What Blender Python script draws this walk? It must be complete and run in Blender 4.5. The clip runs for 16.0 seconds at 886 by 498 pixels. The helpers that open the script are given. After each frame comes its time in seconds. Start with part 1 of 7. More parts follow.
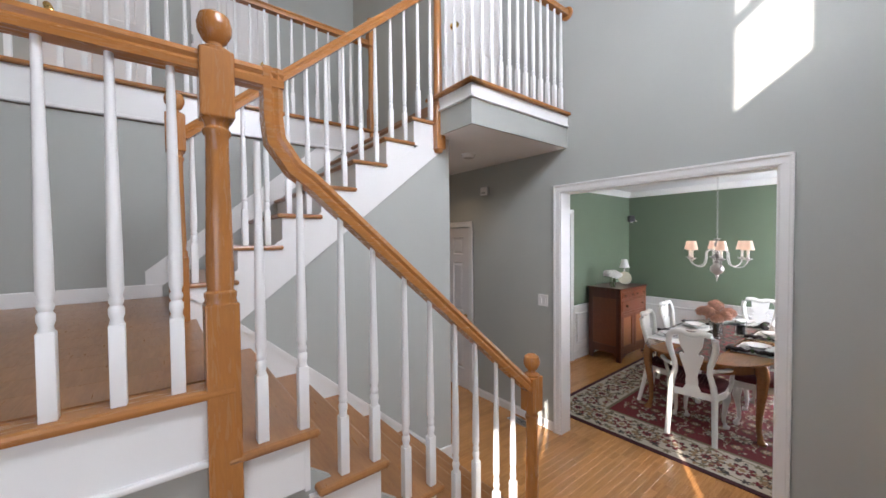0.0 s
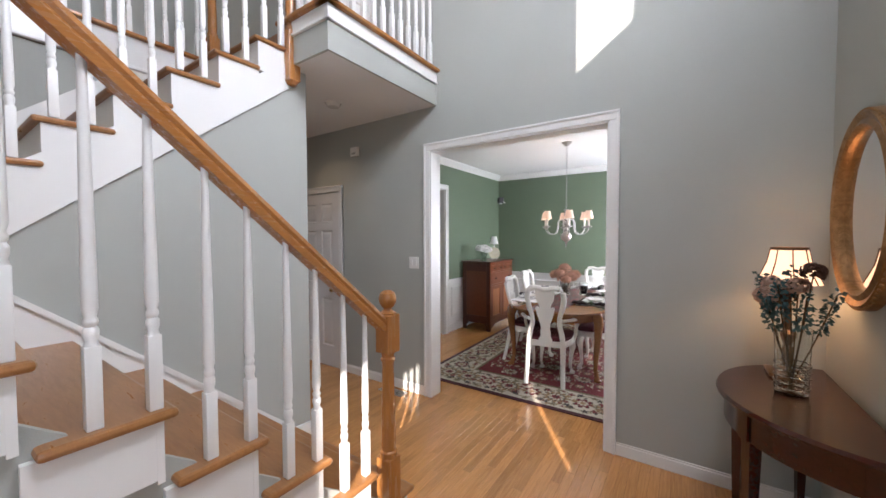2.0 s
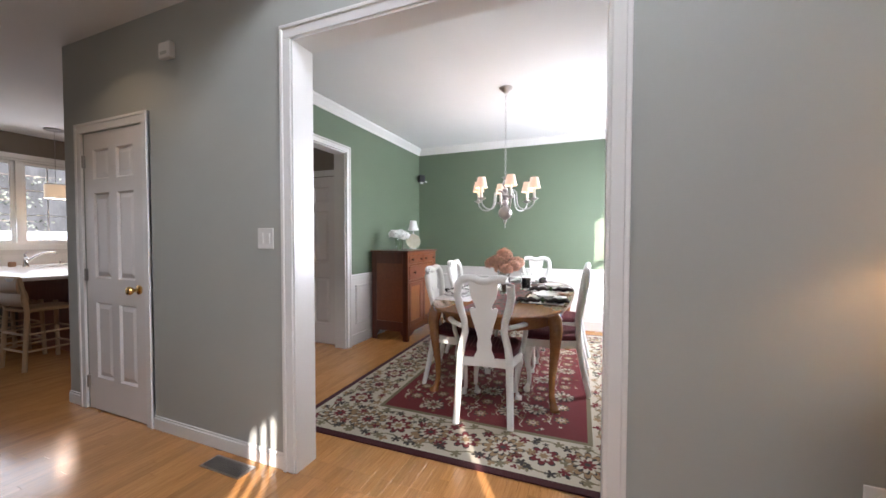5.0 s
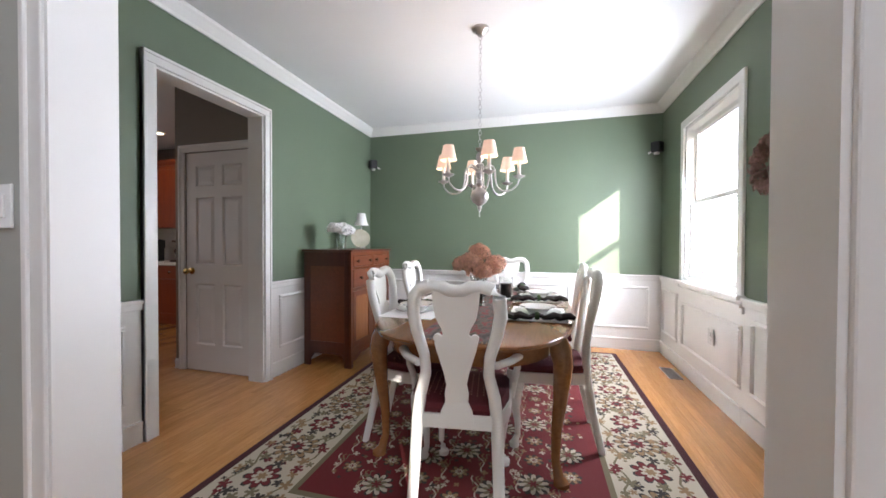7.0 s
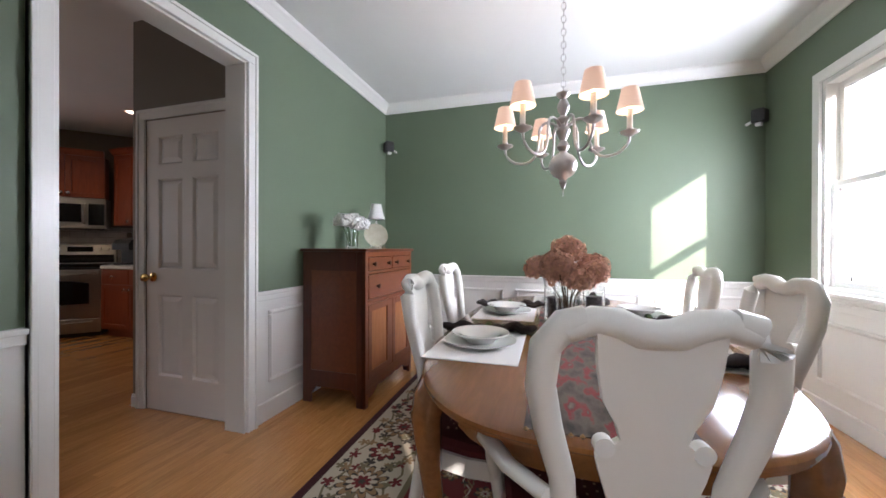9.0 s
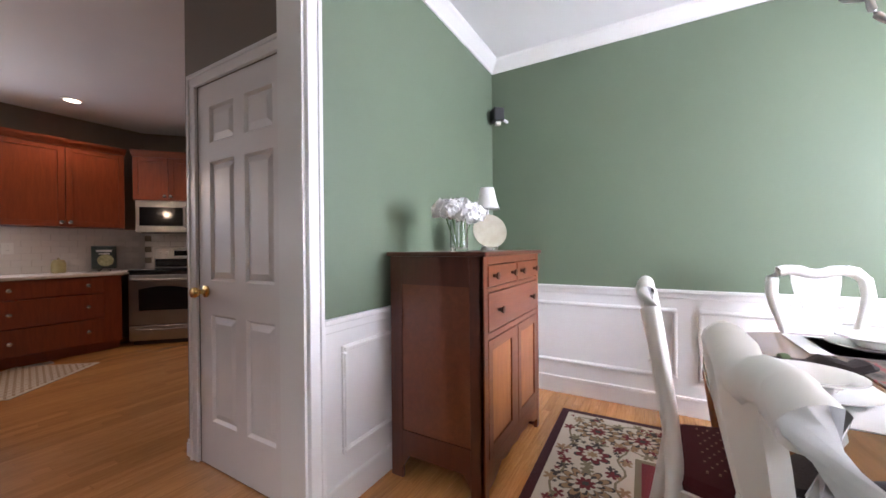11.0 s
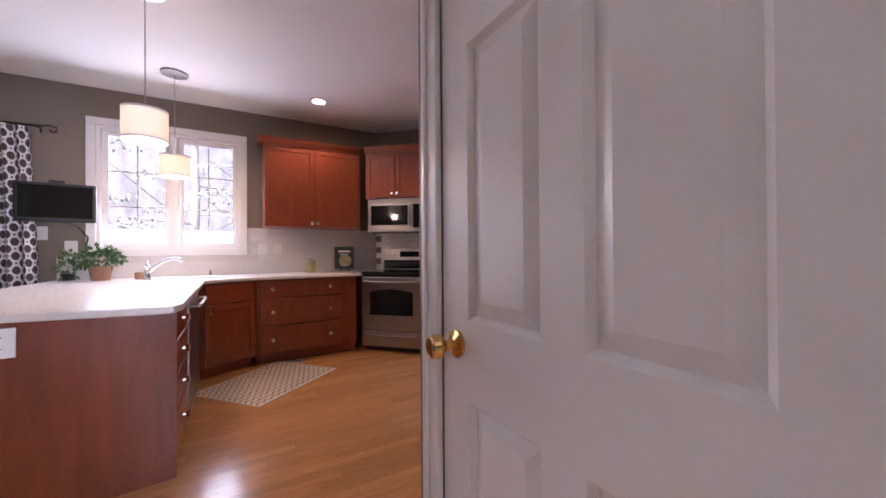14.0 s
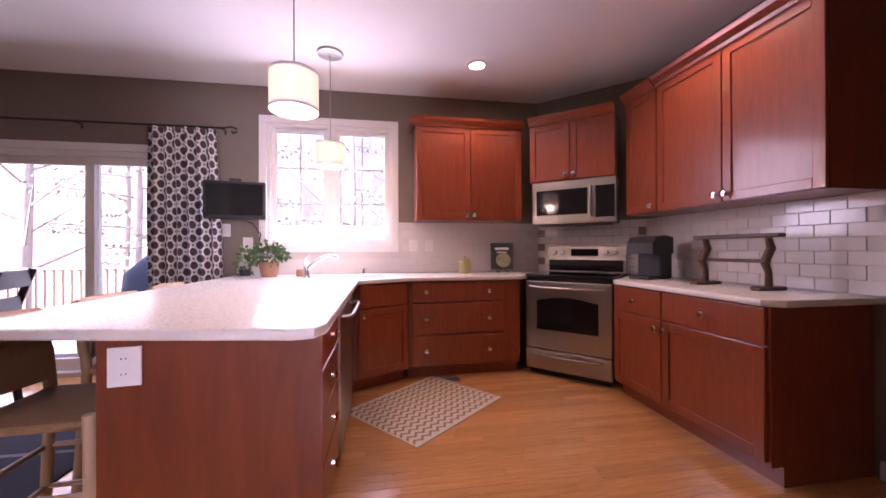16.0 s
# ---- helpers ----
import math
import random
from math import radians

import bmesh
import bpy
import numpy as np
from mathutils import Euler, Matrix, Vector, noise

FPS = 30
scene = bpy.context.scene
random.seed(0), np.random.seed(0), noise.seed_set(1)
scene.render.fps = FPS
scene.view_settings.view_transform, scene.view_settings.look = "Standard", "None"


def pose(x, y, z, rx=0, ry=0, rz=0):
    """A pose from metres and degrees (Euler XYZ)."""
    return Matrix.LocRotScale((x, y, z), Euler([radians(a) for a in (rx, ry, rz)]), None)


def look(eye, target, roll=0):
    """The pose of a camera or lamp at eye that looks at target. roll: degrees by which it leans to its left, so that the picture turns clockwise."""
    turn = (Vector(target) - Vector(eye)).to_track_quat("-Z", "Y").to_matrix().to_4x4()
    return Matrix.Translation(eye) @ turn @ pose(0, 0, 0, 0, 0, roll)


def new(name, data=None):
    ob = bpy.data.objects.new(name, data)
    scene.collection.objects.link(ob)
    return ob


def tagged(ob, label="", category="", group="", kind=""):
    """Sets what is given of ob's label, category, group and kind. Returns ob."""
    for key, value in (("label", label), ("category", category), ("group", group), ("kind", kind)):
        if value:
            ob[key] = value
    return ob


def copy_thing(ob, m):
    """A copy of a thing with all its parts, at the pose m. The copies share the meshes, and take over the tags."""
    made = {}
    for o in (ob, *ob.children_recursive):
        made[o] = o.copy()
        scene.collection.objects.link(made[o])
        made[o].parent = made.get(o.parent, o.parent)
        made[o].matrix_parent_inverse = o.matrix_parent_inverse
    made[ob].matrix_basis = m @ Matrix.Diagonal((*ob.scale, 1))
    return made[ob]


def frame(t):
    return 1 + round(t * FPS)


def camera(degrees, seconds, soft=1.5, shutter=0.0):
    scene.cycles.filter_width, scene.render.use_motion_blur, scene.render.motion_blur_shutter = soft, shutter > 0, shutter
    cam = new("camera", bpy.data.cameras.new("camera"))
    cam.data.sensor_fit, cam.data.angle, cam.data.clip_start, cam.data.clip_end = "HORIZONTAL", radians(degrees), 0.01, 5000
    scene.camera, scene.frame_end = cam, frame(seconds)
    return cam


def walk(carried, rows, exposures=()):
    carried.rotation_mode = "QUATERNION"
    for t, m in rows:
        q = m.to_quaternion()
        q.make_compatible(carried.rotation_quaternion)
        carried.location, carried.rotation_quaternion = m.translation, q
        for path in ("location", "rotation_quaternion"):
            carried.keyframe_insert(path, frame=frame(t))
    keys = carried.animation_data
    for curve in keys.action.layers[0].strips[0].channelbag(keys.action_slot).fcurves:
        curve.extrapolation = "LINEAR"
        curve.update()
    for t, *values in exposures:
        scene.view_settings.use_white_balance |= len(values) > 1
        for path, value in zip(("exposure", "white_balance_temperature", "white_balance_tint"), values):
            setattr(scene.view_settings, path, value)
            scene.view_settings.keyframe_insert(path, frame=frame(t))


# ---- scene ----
cam = camera(102.0, 16.0, soft=1.6)
PATH = [
    (0, (-0.199, -0.402, 1.892), (1.035, 1.171, 1.842), -0.5),
    (0.5, (-0.159, -0.403, 1.818), (1.212, 1.053, 1.765), -0.4),
    (1, (-0.113, -0.401, 1.722), (1.376, 0.932, 1.661), -0.2),
    (1.5, (-0.069, -0.408, 1.618), (1.521, 0.803, 1.556), -0.2),
    (2, (0.061, -0.391, 1.533), (1.717, 0.728, 1.465), -0.1),
    (2.5, (0.239, -0.348, 1.463), (1.923, 0.73, 1.412), -0.0),
    (3, (0.435, -0.263, 1.387), (2.134, 0.79, 1.324), 0.0),
    (3.5, (0.641, -0.162, 1.34), (2.374, 0.835, 1.281), 0.2),
    (4, (0.894, -0.084, 1.333), (2.668, 0.838, 1.279), 0.3),
    (4.5, (1.116, 0.016, 1.304), (2.927, 0.864, 1.25), 0.1),
    (5, (1.312, 0.134, 1.28), (3.165, 0.883, 1.223), 0.1),
    (5.2, (1.395, 0.169, 1.275), (3.264, 0.879, 1.223), 0.2),
    (7.5, (2.43, 0.545, 1.17), (4.357, 1.078, 1.148), 0.2),
    (8, (2.624, 0.683, 1.162), (4.552, 1.216, 1.15), 0.2),
    (8.2, (2.689, 0.736, 1.158), (4.617, 1.27, 1.141), 0.2),
    (10.3, (3.524, 1.317, 1.113), (5.369, 2.09, 1.128), -0.3),
    (10.5, (3.614, 1.376, 1.145), (5.431, 2.213, 1.143), -0.5),
    (11, (3.782, 1.549, 1.15), (5.511, 2.554, 1.142), -0.5),
    (11.5, (3.929, 1.773, 1.152), (5.576, 2.908, 1.155), -0.6),
    (12, (4.074, 1.987, 1.149), (5.645, 3.225, 1.149), -0.5),
    (12.5, (4.197, 2.212, 1.158), (5.645, 3.592, 1.16), -0.4),
    (13, (4.254, 2.438, 1.148), (5.556, 3.956, 1.15), -0.6),
    (13.5, (4.294, 2.654, 1.143), (5.463, 4.277, 1.142), -0.5),
    (14, (4.35, 2.881, 1.145), (5.344, 4.617, 1.155), -0.4),
    (14.5, (4.346, 3.113, 1.135), (5.126, 4.955, 1.134), -0.6),
    (15, (4.322, 3.344, 1.129), (4.937, 5.247, 1.125), -0.5),
    (15.5, (4.312, 3.595, 1.132), (4.788, 5.537, 1.141), -0.4),
    (16, (4.305, 3.797, 1.137), (4.625, 5.772, 1.141), -0.2),
]
# stops, kelvin and tint along the walk
LOOK = [(0, 1.25, 6300, 18), (5, 1.55, 6300, 18), (7.5, 1.35, 6250, 18), (8.2, 1.2, 6250, 18), (10.5, 1.75, 6200, 23), (11.5, 2.1, 6150, 26), (12.5, 2.25, 6050, 30), (14, 2.5, 5950, 35), (15, 2.62, 5950, 39), (15.5, 2.65, 6150, 48), (16, 2.75, 6250, 54)]
walk(cam, [(t, look(eye, target, roll)) for t, eye, target, roll in PATH], LOOK)

# ---- light ----
world = bpy.data.worlds.new("sky")
scene.world = world
world.use_nodes = True
wn = world.node_tree
sky = wn.nodes.new("ShaderNodeTexSky")
sky.sky_type = 'NISHITA'
sky.sun_disc = False
sky.sun_elevation = radians(20.6)
SUN = Vector((1.0, 0.615, -0.44)).normalized()
sky.sun_rotation = math.atan2(-SUN.x, -SUN.y)
wn.links.new(sky.outputs[0], wn.nodes["Background"].inputs[0])
wn.nodes["Background"].inputs[1].default_value = 0.12

sun = new("sun", bpy.data.lights.new("sun", 'SUN'))
sun.data.energy = 5.0
sun.data.angle = radians(0.6)
sun.data.color = (1.0, 0.93, 0.82)
sun.matrix_world = look((0, 0, 0), SUN)


def daylight_lamp(x, y, z, w, h, face, power, color=(0.86, 0.93, 1.0)):
    """An area lamp for daylight, set just inside an opening or the entrance."""
    ob = new("daylight", bpy.data.lights.new("daylight", 'AREA'))
    ob.data.shape, ob.data.size, ob.data.size_y = 'RECTANGLE', w, h
    ob.data.energy, ob.data.color = power, color
    ob.matrix_world = look((x, y, z), Vector((x, y, z)) + Vector(face))
    return ob


daylight_lamp(0.92, -1.0, 4.3, 1.5, 1.3, (0.12, 1, -0.45), 62)
# Lamp added before the closed entrance door, far broader than its narrow sidelights.
daylight_lamp(-0.8, -1.0, 1.5, 1.9, 1.4, (0.6, 1, -0.55), 10)
daylight_lamp(5.55, -0.86, 1.55, 0.95, 1.3, (0, 1, -0.2), 37)
daylight_lamp(3.77, 7.45, 1.8, 1.2, 1.2, (0, -1, -0.35), 6)
daylight_lamp(1.2, 7.45, 1.1, 1.9, 1.9, (0, -1, -0.25), 3.2)


def bulb(x, y, z, power, color=(1.0, 0.66, 0.36), size=0.03):
    ob = new("bulb_light", bpy.data.lights.new("bulb_light", 'POINT'))
    ob.data.energy, ob.data.color, ob.data.shadow_soft_size = power, color, size
    ob.location = (x, y, z)
    return ob


def downlight(x, y, z, power, color=(1.0, 0.76, 0.52)):
    ob = new("down_light", bpy.data.lights.new("down_light", 'SPOT'))
    ob.data.energy, ob.data.color, ob.data.shadow_soft_size = power, color, 0.02
    ob.data.spot_size, ob.data.spot_blend = radians(130), 0.6
    ob.location = (x, y, z)
    return ob


# ---- materials ----
def material(name, color, rough=0.5, metal=0.0, grain=(), bump=0.0, bump_scale=60.0, coat=0.0, spread=0.0, vary=0.0):
    """A node material. grain: (scale, stretch x, y, z, amount, second colour); spread: change of value from object to object or island to island."""
    m = bpy.data.materials.new(name)
    m.use_nodes = True
    nt = m.node_tree
    bs = nt.nodes["Principled BSDF"]
    bs.inputs["Roughness"].default_value = rough
    bs.inputs["Metallic"].default_value = metal
    bs.inputs["Coat Weight"].default_value = coat
    bs.inputs["Coat Roughness"].default_value = 0.12
    co = nt.nodes.new("ShaderNodeTexCoord")
    rgb = nt.nodes.new("ShaderNodeRGB")
    rgb.outputs[0].default_value = (*color, 1)
    out = rgb.outputs[0]
    if grain:
        sc, sx, sy, sz, amount, second = grain
        mp = nt.nodes.new("ShaderNodeMapping")
        mp.inputs["Scale"].default_value = (sx, sy, sz)
        nt.links.new(co.outputs["Object"], mp.inputs[0])
        vec = mp.outputs[0]
        if spread:
            oi = nt.nodes.new("ShaderNodeObjectInfo")
            geo = nt.nodes.new("ShaderNodeNewGeometry")
            ad = nt.nodes.new("ShaderNodeMath")
            nt.links.new(oi.outputs["Random"], ad.inputs[0])
            nt.links.new(geo.outputs["Random Per Island"], ad.inputs[1])
            sc2 = nt.nodes.new("ShaderNodeVectorMath")
            sc2.operation = 'MULTIPLY_ADD'
            cb = nt.nodes.new("ShaderNodeCombineXYZ")
            for i in range(3):
                nt.links.new(ad.outputs[0], cb.inputs[i])
            sc2.inputs[1].default_value = (37, 23, 11)
            nt.links.new(cb.outputs[0], sc2.inputs[0])
            nt.links.new(vec, sc2.inputs[2])
            vec = sc2.outputs[0]
        nz = nt.nodes.new("ShaderNodeTexNoise")
        nz.inputs["Scale"].default_value = sc
        nz.inputs["Detail"].default_value = 6
        nz.inputs["Roughness"].default_value = 0.65
        nz.inputs["Distortion"].default_value = 0.6
        nt.links.new(vec, nz.inputs["Vector"])
        rp = nt.nodes.new("ShaderNodeMapRange")
        rp.inputs[1].default_value, rp.inputs[2].default_value = 0.35, 0.7
        nt.links.new(nz.outputs[0], rp.inputs[0])
        ml = nt.nodes.new("ShaderNodeMath")
        ml.operation = 'MULTIPLY'
        ml.inputs[1].default_value = amount
        nt.links.new(rp.outputs[0], ml.inputs[0])
        mx = nt.nodes.new("ShaderNodeMix")
        mx.data_type = 'RGBA'
        nt.links.new(ml.outputs[0], mx.inputs["Factor"])
        nt.links.new(out, mx.inputs["A"])
        mx.inputs["B"].default_value = (*second, 1)
        out = mx.outputs["Result"]
        rr = nt.nodes.new("ShaderNodeMapRange")
        rr.inputs[3].default_value, rr.inputs[4].default_value = max(0.03, rough - 0.05), min(1, rough + 0.08)
        nt.links.new(nz.outputs[0], rr.inputs[0])
        nt.links.new(rr.outputs[0], bs.inputs["Roughness"])
        if spread:
            hs = nt.nodes.new("ShaderNodeHueSaturation")
            mr = nt.nodes.new("ShaderNodeMapRange")
            mr.inputs[2].default_value = 2.0
            mr.inputs[3].default_value, mr.inputs[4].default_value = 1 - spread, 1 + spread
            nt.links.new(ad.outputs[0], mr.inputs[0])
            nt.links.new(mr.outputs[0], hs.inputs["Value"])
            nt.links.new(out, hs.inputs["Color"])
            out = hs.outputs[0]
    if vary:
        big = nt.nodes.new("ShaderNodeTexNoise")
        big.inputs["Scale"].default_value = 1.3
        nt.links.new(co.outputs["Object"], big.inputs["Vector"])
        mr = nt.nodes.new("ShaderNodeMapRange")
        mr.inputs[1].default_value, mr.inputs[2].default_value = 0.3, 0.7
        mr.inputs[3].default_value, mr.inputs[4].default_value = 1 - vary, 1 + vary
        nt.links.new(big.outputs[0], mr.inputs[0])
        hs = nt.nodes.new("ShaderNodeHueSaturation")
        nt.links.new(mr.outputs[0], hs.inputs["Value"])
        nt.links.new(out, hs.inputs["Color"])
        out = hs.outputs[0]
    nt.links.new(out, bs.inputs["Base Color"])
    if bump:
        bn = nt.nodes.new("ShaderNodeTexNoise")
        bn.inputs["Scale"].default_value = bump_scale
        bn.inputs["Detail"].default_value = 4
        nt.links.new(co.outputs["Object"], bn.inputs["Vector"])
        bp = nt.nodes.new("ShaderNodeBump")
        bp.inputs["Strength"].default_value = bump
        bp.inputs["Distance"].default_value = 0.004
        nt.links.new(bn.outputs[0], bp.inputs["Height"])
        nt.links.new(bp.outputs[0], bs.inputs["Normal"])
    return m


def glass_material(name, color=(1, 1, 1), thin=True):
    m = bpy.data.materials.new(name)
    m.use_nodes = True
    nt = m.node_tree
    bs = nt.nodes["Principled BSDF"]
    bs.inputs["Base Color"].default_value = (*color, 1)
    bs.inputs["Transmission Weight"].default_value = 1
    bs.inputs["Roughness"].default_value = 0.0 if thin else 0.02
    bs.inputs["IOR"].default_value = 1.02 if thin else 1.45
    return m


def glow(name, color, strength, base=(0.8, 0.75, 0.65)):
    m = bpy.data.materials.new(name)
    m.use_nodes = True
    bs = m.node_tree.nodes["Principled BSDF"]
    bs.inputs["Base Color"].default_value = (*base, 1)
    bs.inputs["Emission Color"].default_value = (*color, 1)
    bs.inputs["Emission Strength"].default_value = strength
    bs.inputs["Roughness"].default_value = 0.8
    return m


PAINT_GREY = material("grey_wall_paint", (0.40, 0.41, 0.375), 0.6, bump=0.12, bump_scale=220, vary=0.03)
PAINT_GREEN = material("green_wall_paint", (0.135, 0.178, 0.115), 0.55, bump=0.12, bump_scale=220, vary=0.04)
PAINT_TAUPE = material("taupe_wall_paint", (0.20, 0.165, 0.125), 0.6, bump=0.12, bump_scale=220, vary=0.04)
CEILING_WHITE = material("ceiling_white", (0.78, 0.78, 0.77), 0.9, bump=0.2, bump_scale=150, vary=0.02)
TRIM_WHITE = material("trim_white_paint", (0.78, 0.77, 0.74), 0.3, bump=0.05, bump_scale=40, vary=0.02)
DOOR_WHITE = material("door_white_paint", (0.75, 0.72, 0.69), 0.32, bump=0.08, bump_scale=25, vary=0.03)
CHAIR_WHITE = material("chair_white_paint", (0.78, 0.77, 0.72), 0.3, bump=0.06, bump_scale=30, vary=0.03)
OAK_FLOOR = material("oak_floor", (0.55, 0.265, 0.088), 0.19, grain=(5, 1.2, 22, 8, 0.7, (0.32, 0.132, 0.036)), spread=0.26, coat=0.5)
OAK_RAIL = material("honey_oak", (0.42, 0.172, 0.045), 0.25, grain=(6, 1.5, 14, 14, 0.6, (0.27, 0.105, 0.028)), coat=0.3)
OAK_POST = material("honey_oak_upright", (0.42, 0.172, 0.045), 0.25, grain=(6, 14, 14, 1.5, 0.6, (0.27, 0.105, 0.028)), coat=0.3)
OAK_TREAD = material("oak_tread", (0.36, 0.16, 0.052), 0.28, grain=(5, 14, 1.5, 10, 0.6, (0.22, 0.085, 0.026)), spread=0.1, coat=0.2)
CHERRY = material("cherry_cabinet", (0.27, 0.058, 0.018), 0.3, grain=(4, 9, 9, 1.1, 0.6, (0.15, 0.027, 0.009)), spread=0.10, coat=0.35)
CHERRY_PANEL = material("cherry_end_panel", (0.21, 0.05, 0.016), 0.32, grain=(3, 5, 5, 0.7, 0.75, (0.12, 0.026, 0.008)), coat=0.2)
MAHOGANY = material("mahogany", (0.055, 0.010, 0.005), 0.16, grain=(5, 2, 10, 10, 0.6, (0.025, 0.006, 0.003)), coat=0.15)
HUTCH_DARK = material("hutch_cherry", (0.10, 0.021, 0.009), 0.3, grain=(4, 8, 8, 1.2, 0.6, (0.05, 0.011, 0.005)), coat=0.3)
HUTCH_LIGHT = material("hutch_panel", (0.40, 0.155, 0.05), 0.35, grain=(4, 8, 8, 1.0, 0.7, (0.26, 0.085, 0.026)), coat=0.15)
HUTCH_FRONT = material("hutch_front_cherry", (0.19, 0.048, 0.016), 0.3, grain=(4, 1.2, 8, 8, 0.6, (0.11, 0.026, 0.009)), coat=0.3)
TABLE_OAK = material("dining_table_wood", (0.29, 0.118, 0.036), 0.16, grain=(4, 1.2, 9, 9, 0.6, (0.17, 0.06, 0.017)), coat=0.6)
QUARTZ = material("white_worktop", (0.76, 0.73, 0.69), 0.26, grain=(90, 1, 1, 1, 0.4, (0.55, 0.50, 0.45)), coat=0.1)
STEEL = material("brushed_steel", (0.40, 0.385, 0.365), 0.28, 1.0, grain=(30, 0.3, 6, 6, 0.3, (0.36, 0.34, 0.32)))
CHROME = material("polished_chrome", (0.75, 0.75, 0.76), 0.08, 1.0)
PEWTER = material("pewter", (0.58, 0.56, 0.55), 0.28, 1.0, grain=(14, 1, 1, 1, 0.4, (0.25, 0.24, 0.24)))
BRASS = material("polished_brass", (0.72, 0.47, 0.17), 0.14, 1.0)
BLACK_GLOSS = material("black_gloss", (0.008, 0.008, 0.009), 0.08)
BLACK_MATT = material("black_plastic", (0.012, 0.012, 0.013), 0.45, bump=0.1)
IRON = material("dark_iron", (0.018, 0.015, 0.013), 0.5, 0.4, bump=0.1)
WALNUT = material("dark_walnut", (0.07, 0.03, 0.015), 0.4, grain=(5, 2, 9, 9, 0.5, (0.04, 0.016, 0.009)))
PLATE = material("glazed_white_china", (0.80, 0.79, 0.76), 0.1, coat=0.4)
CLOTH_WHITE = material("white_linen", (0.78, 0.77, 0.75), 0.9, bump=0.5, bump_scale=500)
CLOTH_BLACK = material("dark_napkin_cloth", (0.018, 0.010, 0.009), 0.9, bump=0.5, bump_scale=300, vary=0.2)
RED_FABRIC = material("burgundy_seat_fabric", (0.10, 0.008, 0.012), 0.85, bump=0.4, bump_scale=400, vary=0.1)
GLASS = glass_material("window_glass")
CRYSTAL = glass_material("clear_glass", (0.96, 0.98, 0.97), False)
MIRROR = material("mirror_silver", (0.85, 0.85, 0.85), 0.02, 1.0)
GILT = material("antique_gilt", (0.40, 0.22, 0.09), 0.35, 0.7, grain=(30, 1, 1, 1, 0.6, (0.12, 0.06, 0.025)), bump=0.6, bump_scale=90)
SHADE_GLOW = glow("lit_shade", (1.0, 0.58, 0.38), 0.20, (0.8, 0.7, 0.6))
PENDANT_GLOW = glow("lit_pendant_shade", (1.0, 0.70, 0.40), 0.14, (0.85, 0.78, 0.65))
BULB_GLOW = glow("lamp_glow", (1.0, 0.84, 0.62), 2.0)
STUCCO = material("tile_glaze_white", (0.70, 0.67, 0.64), 0.15, coat=0.3, spread=0.0)


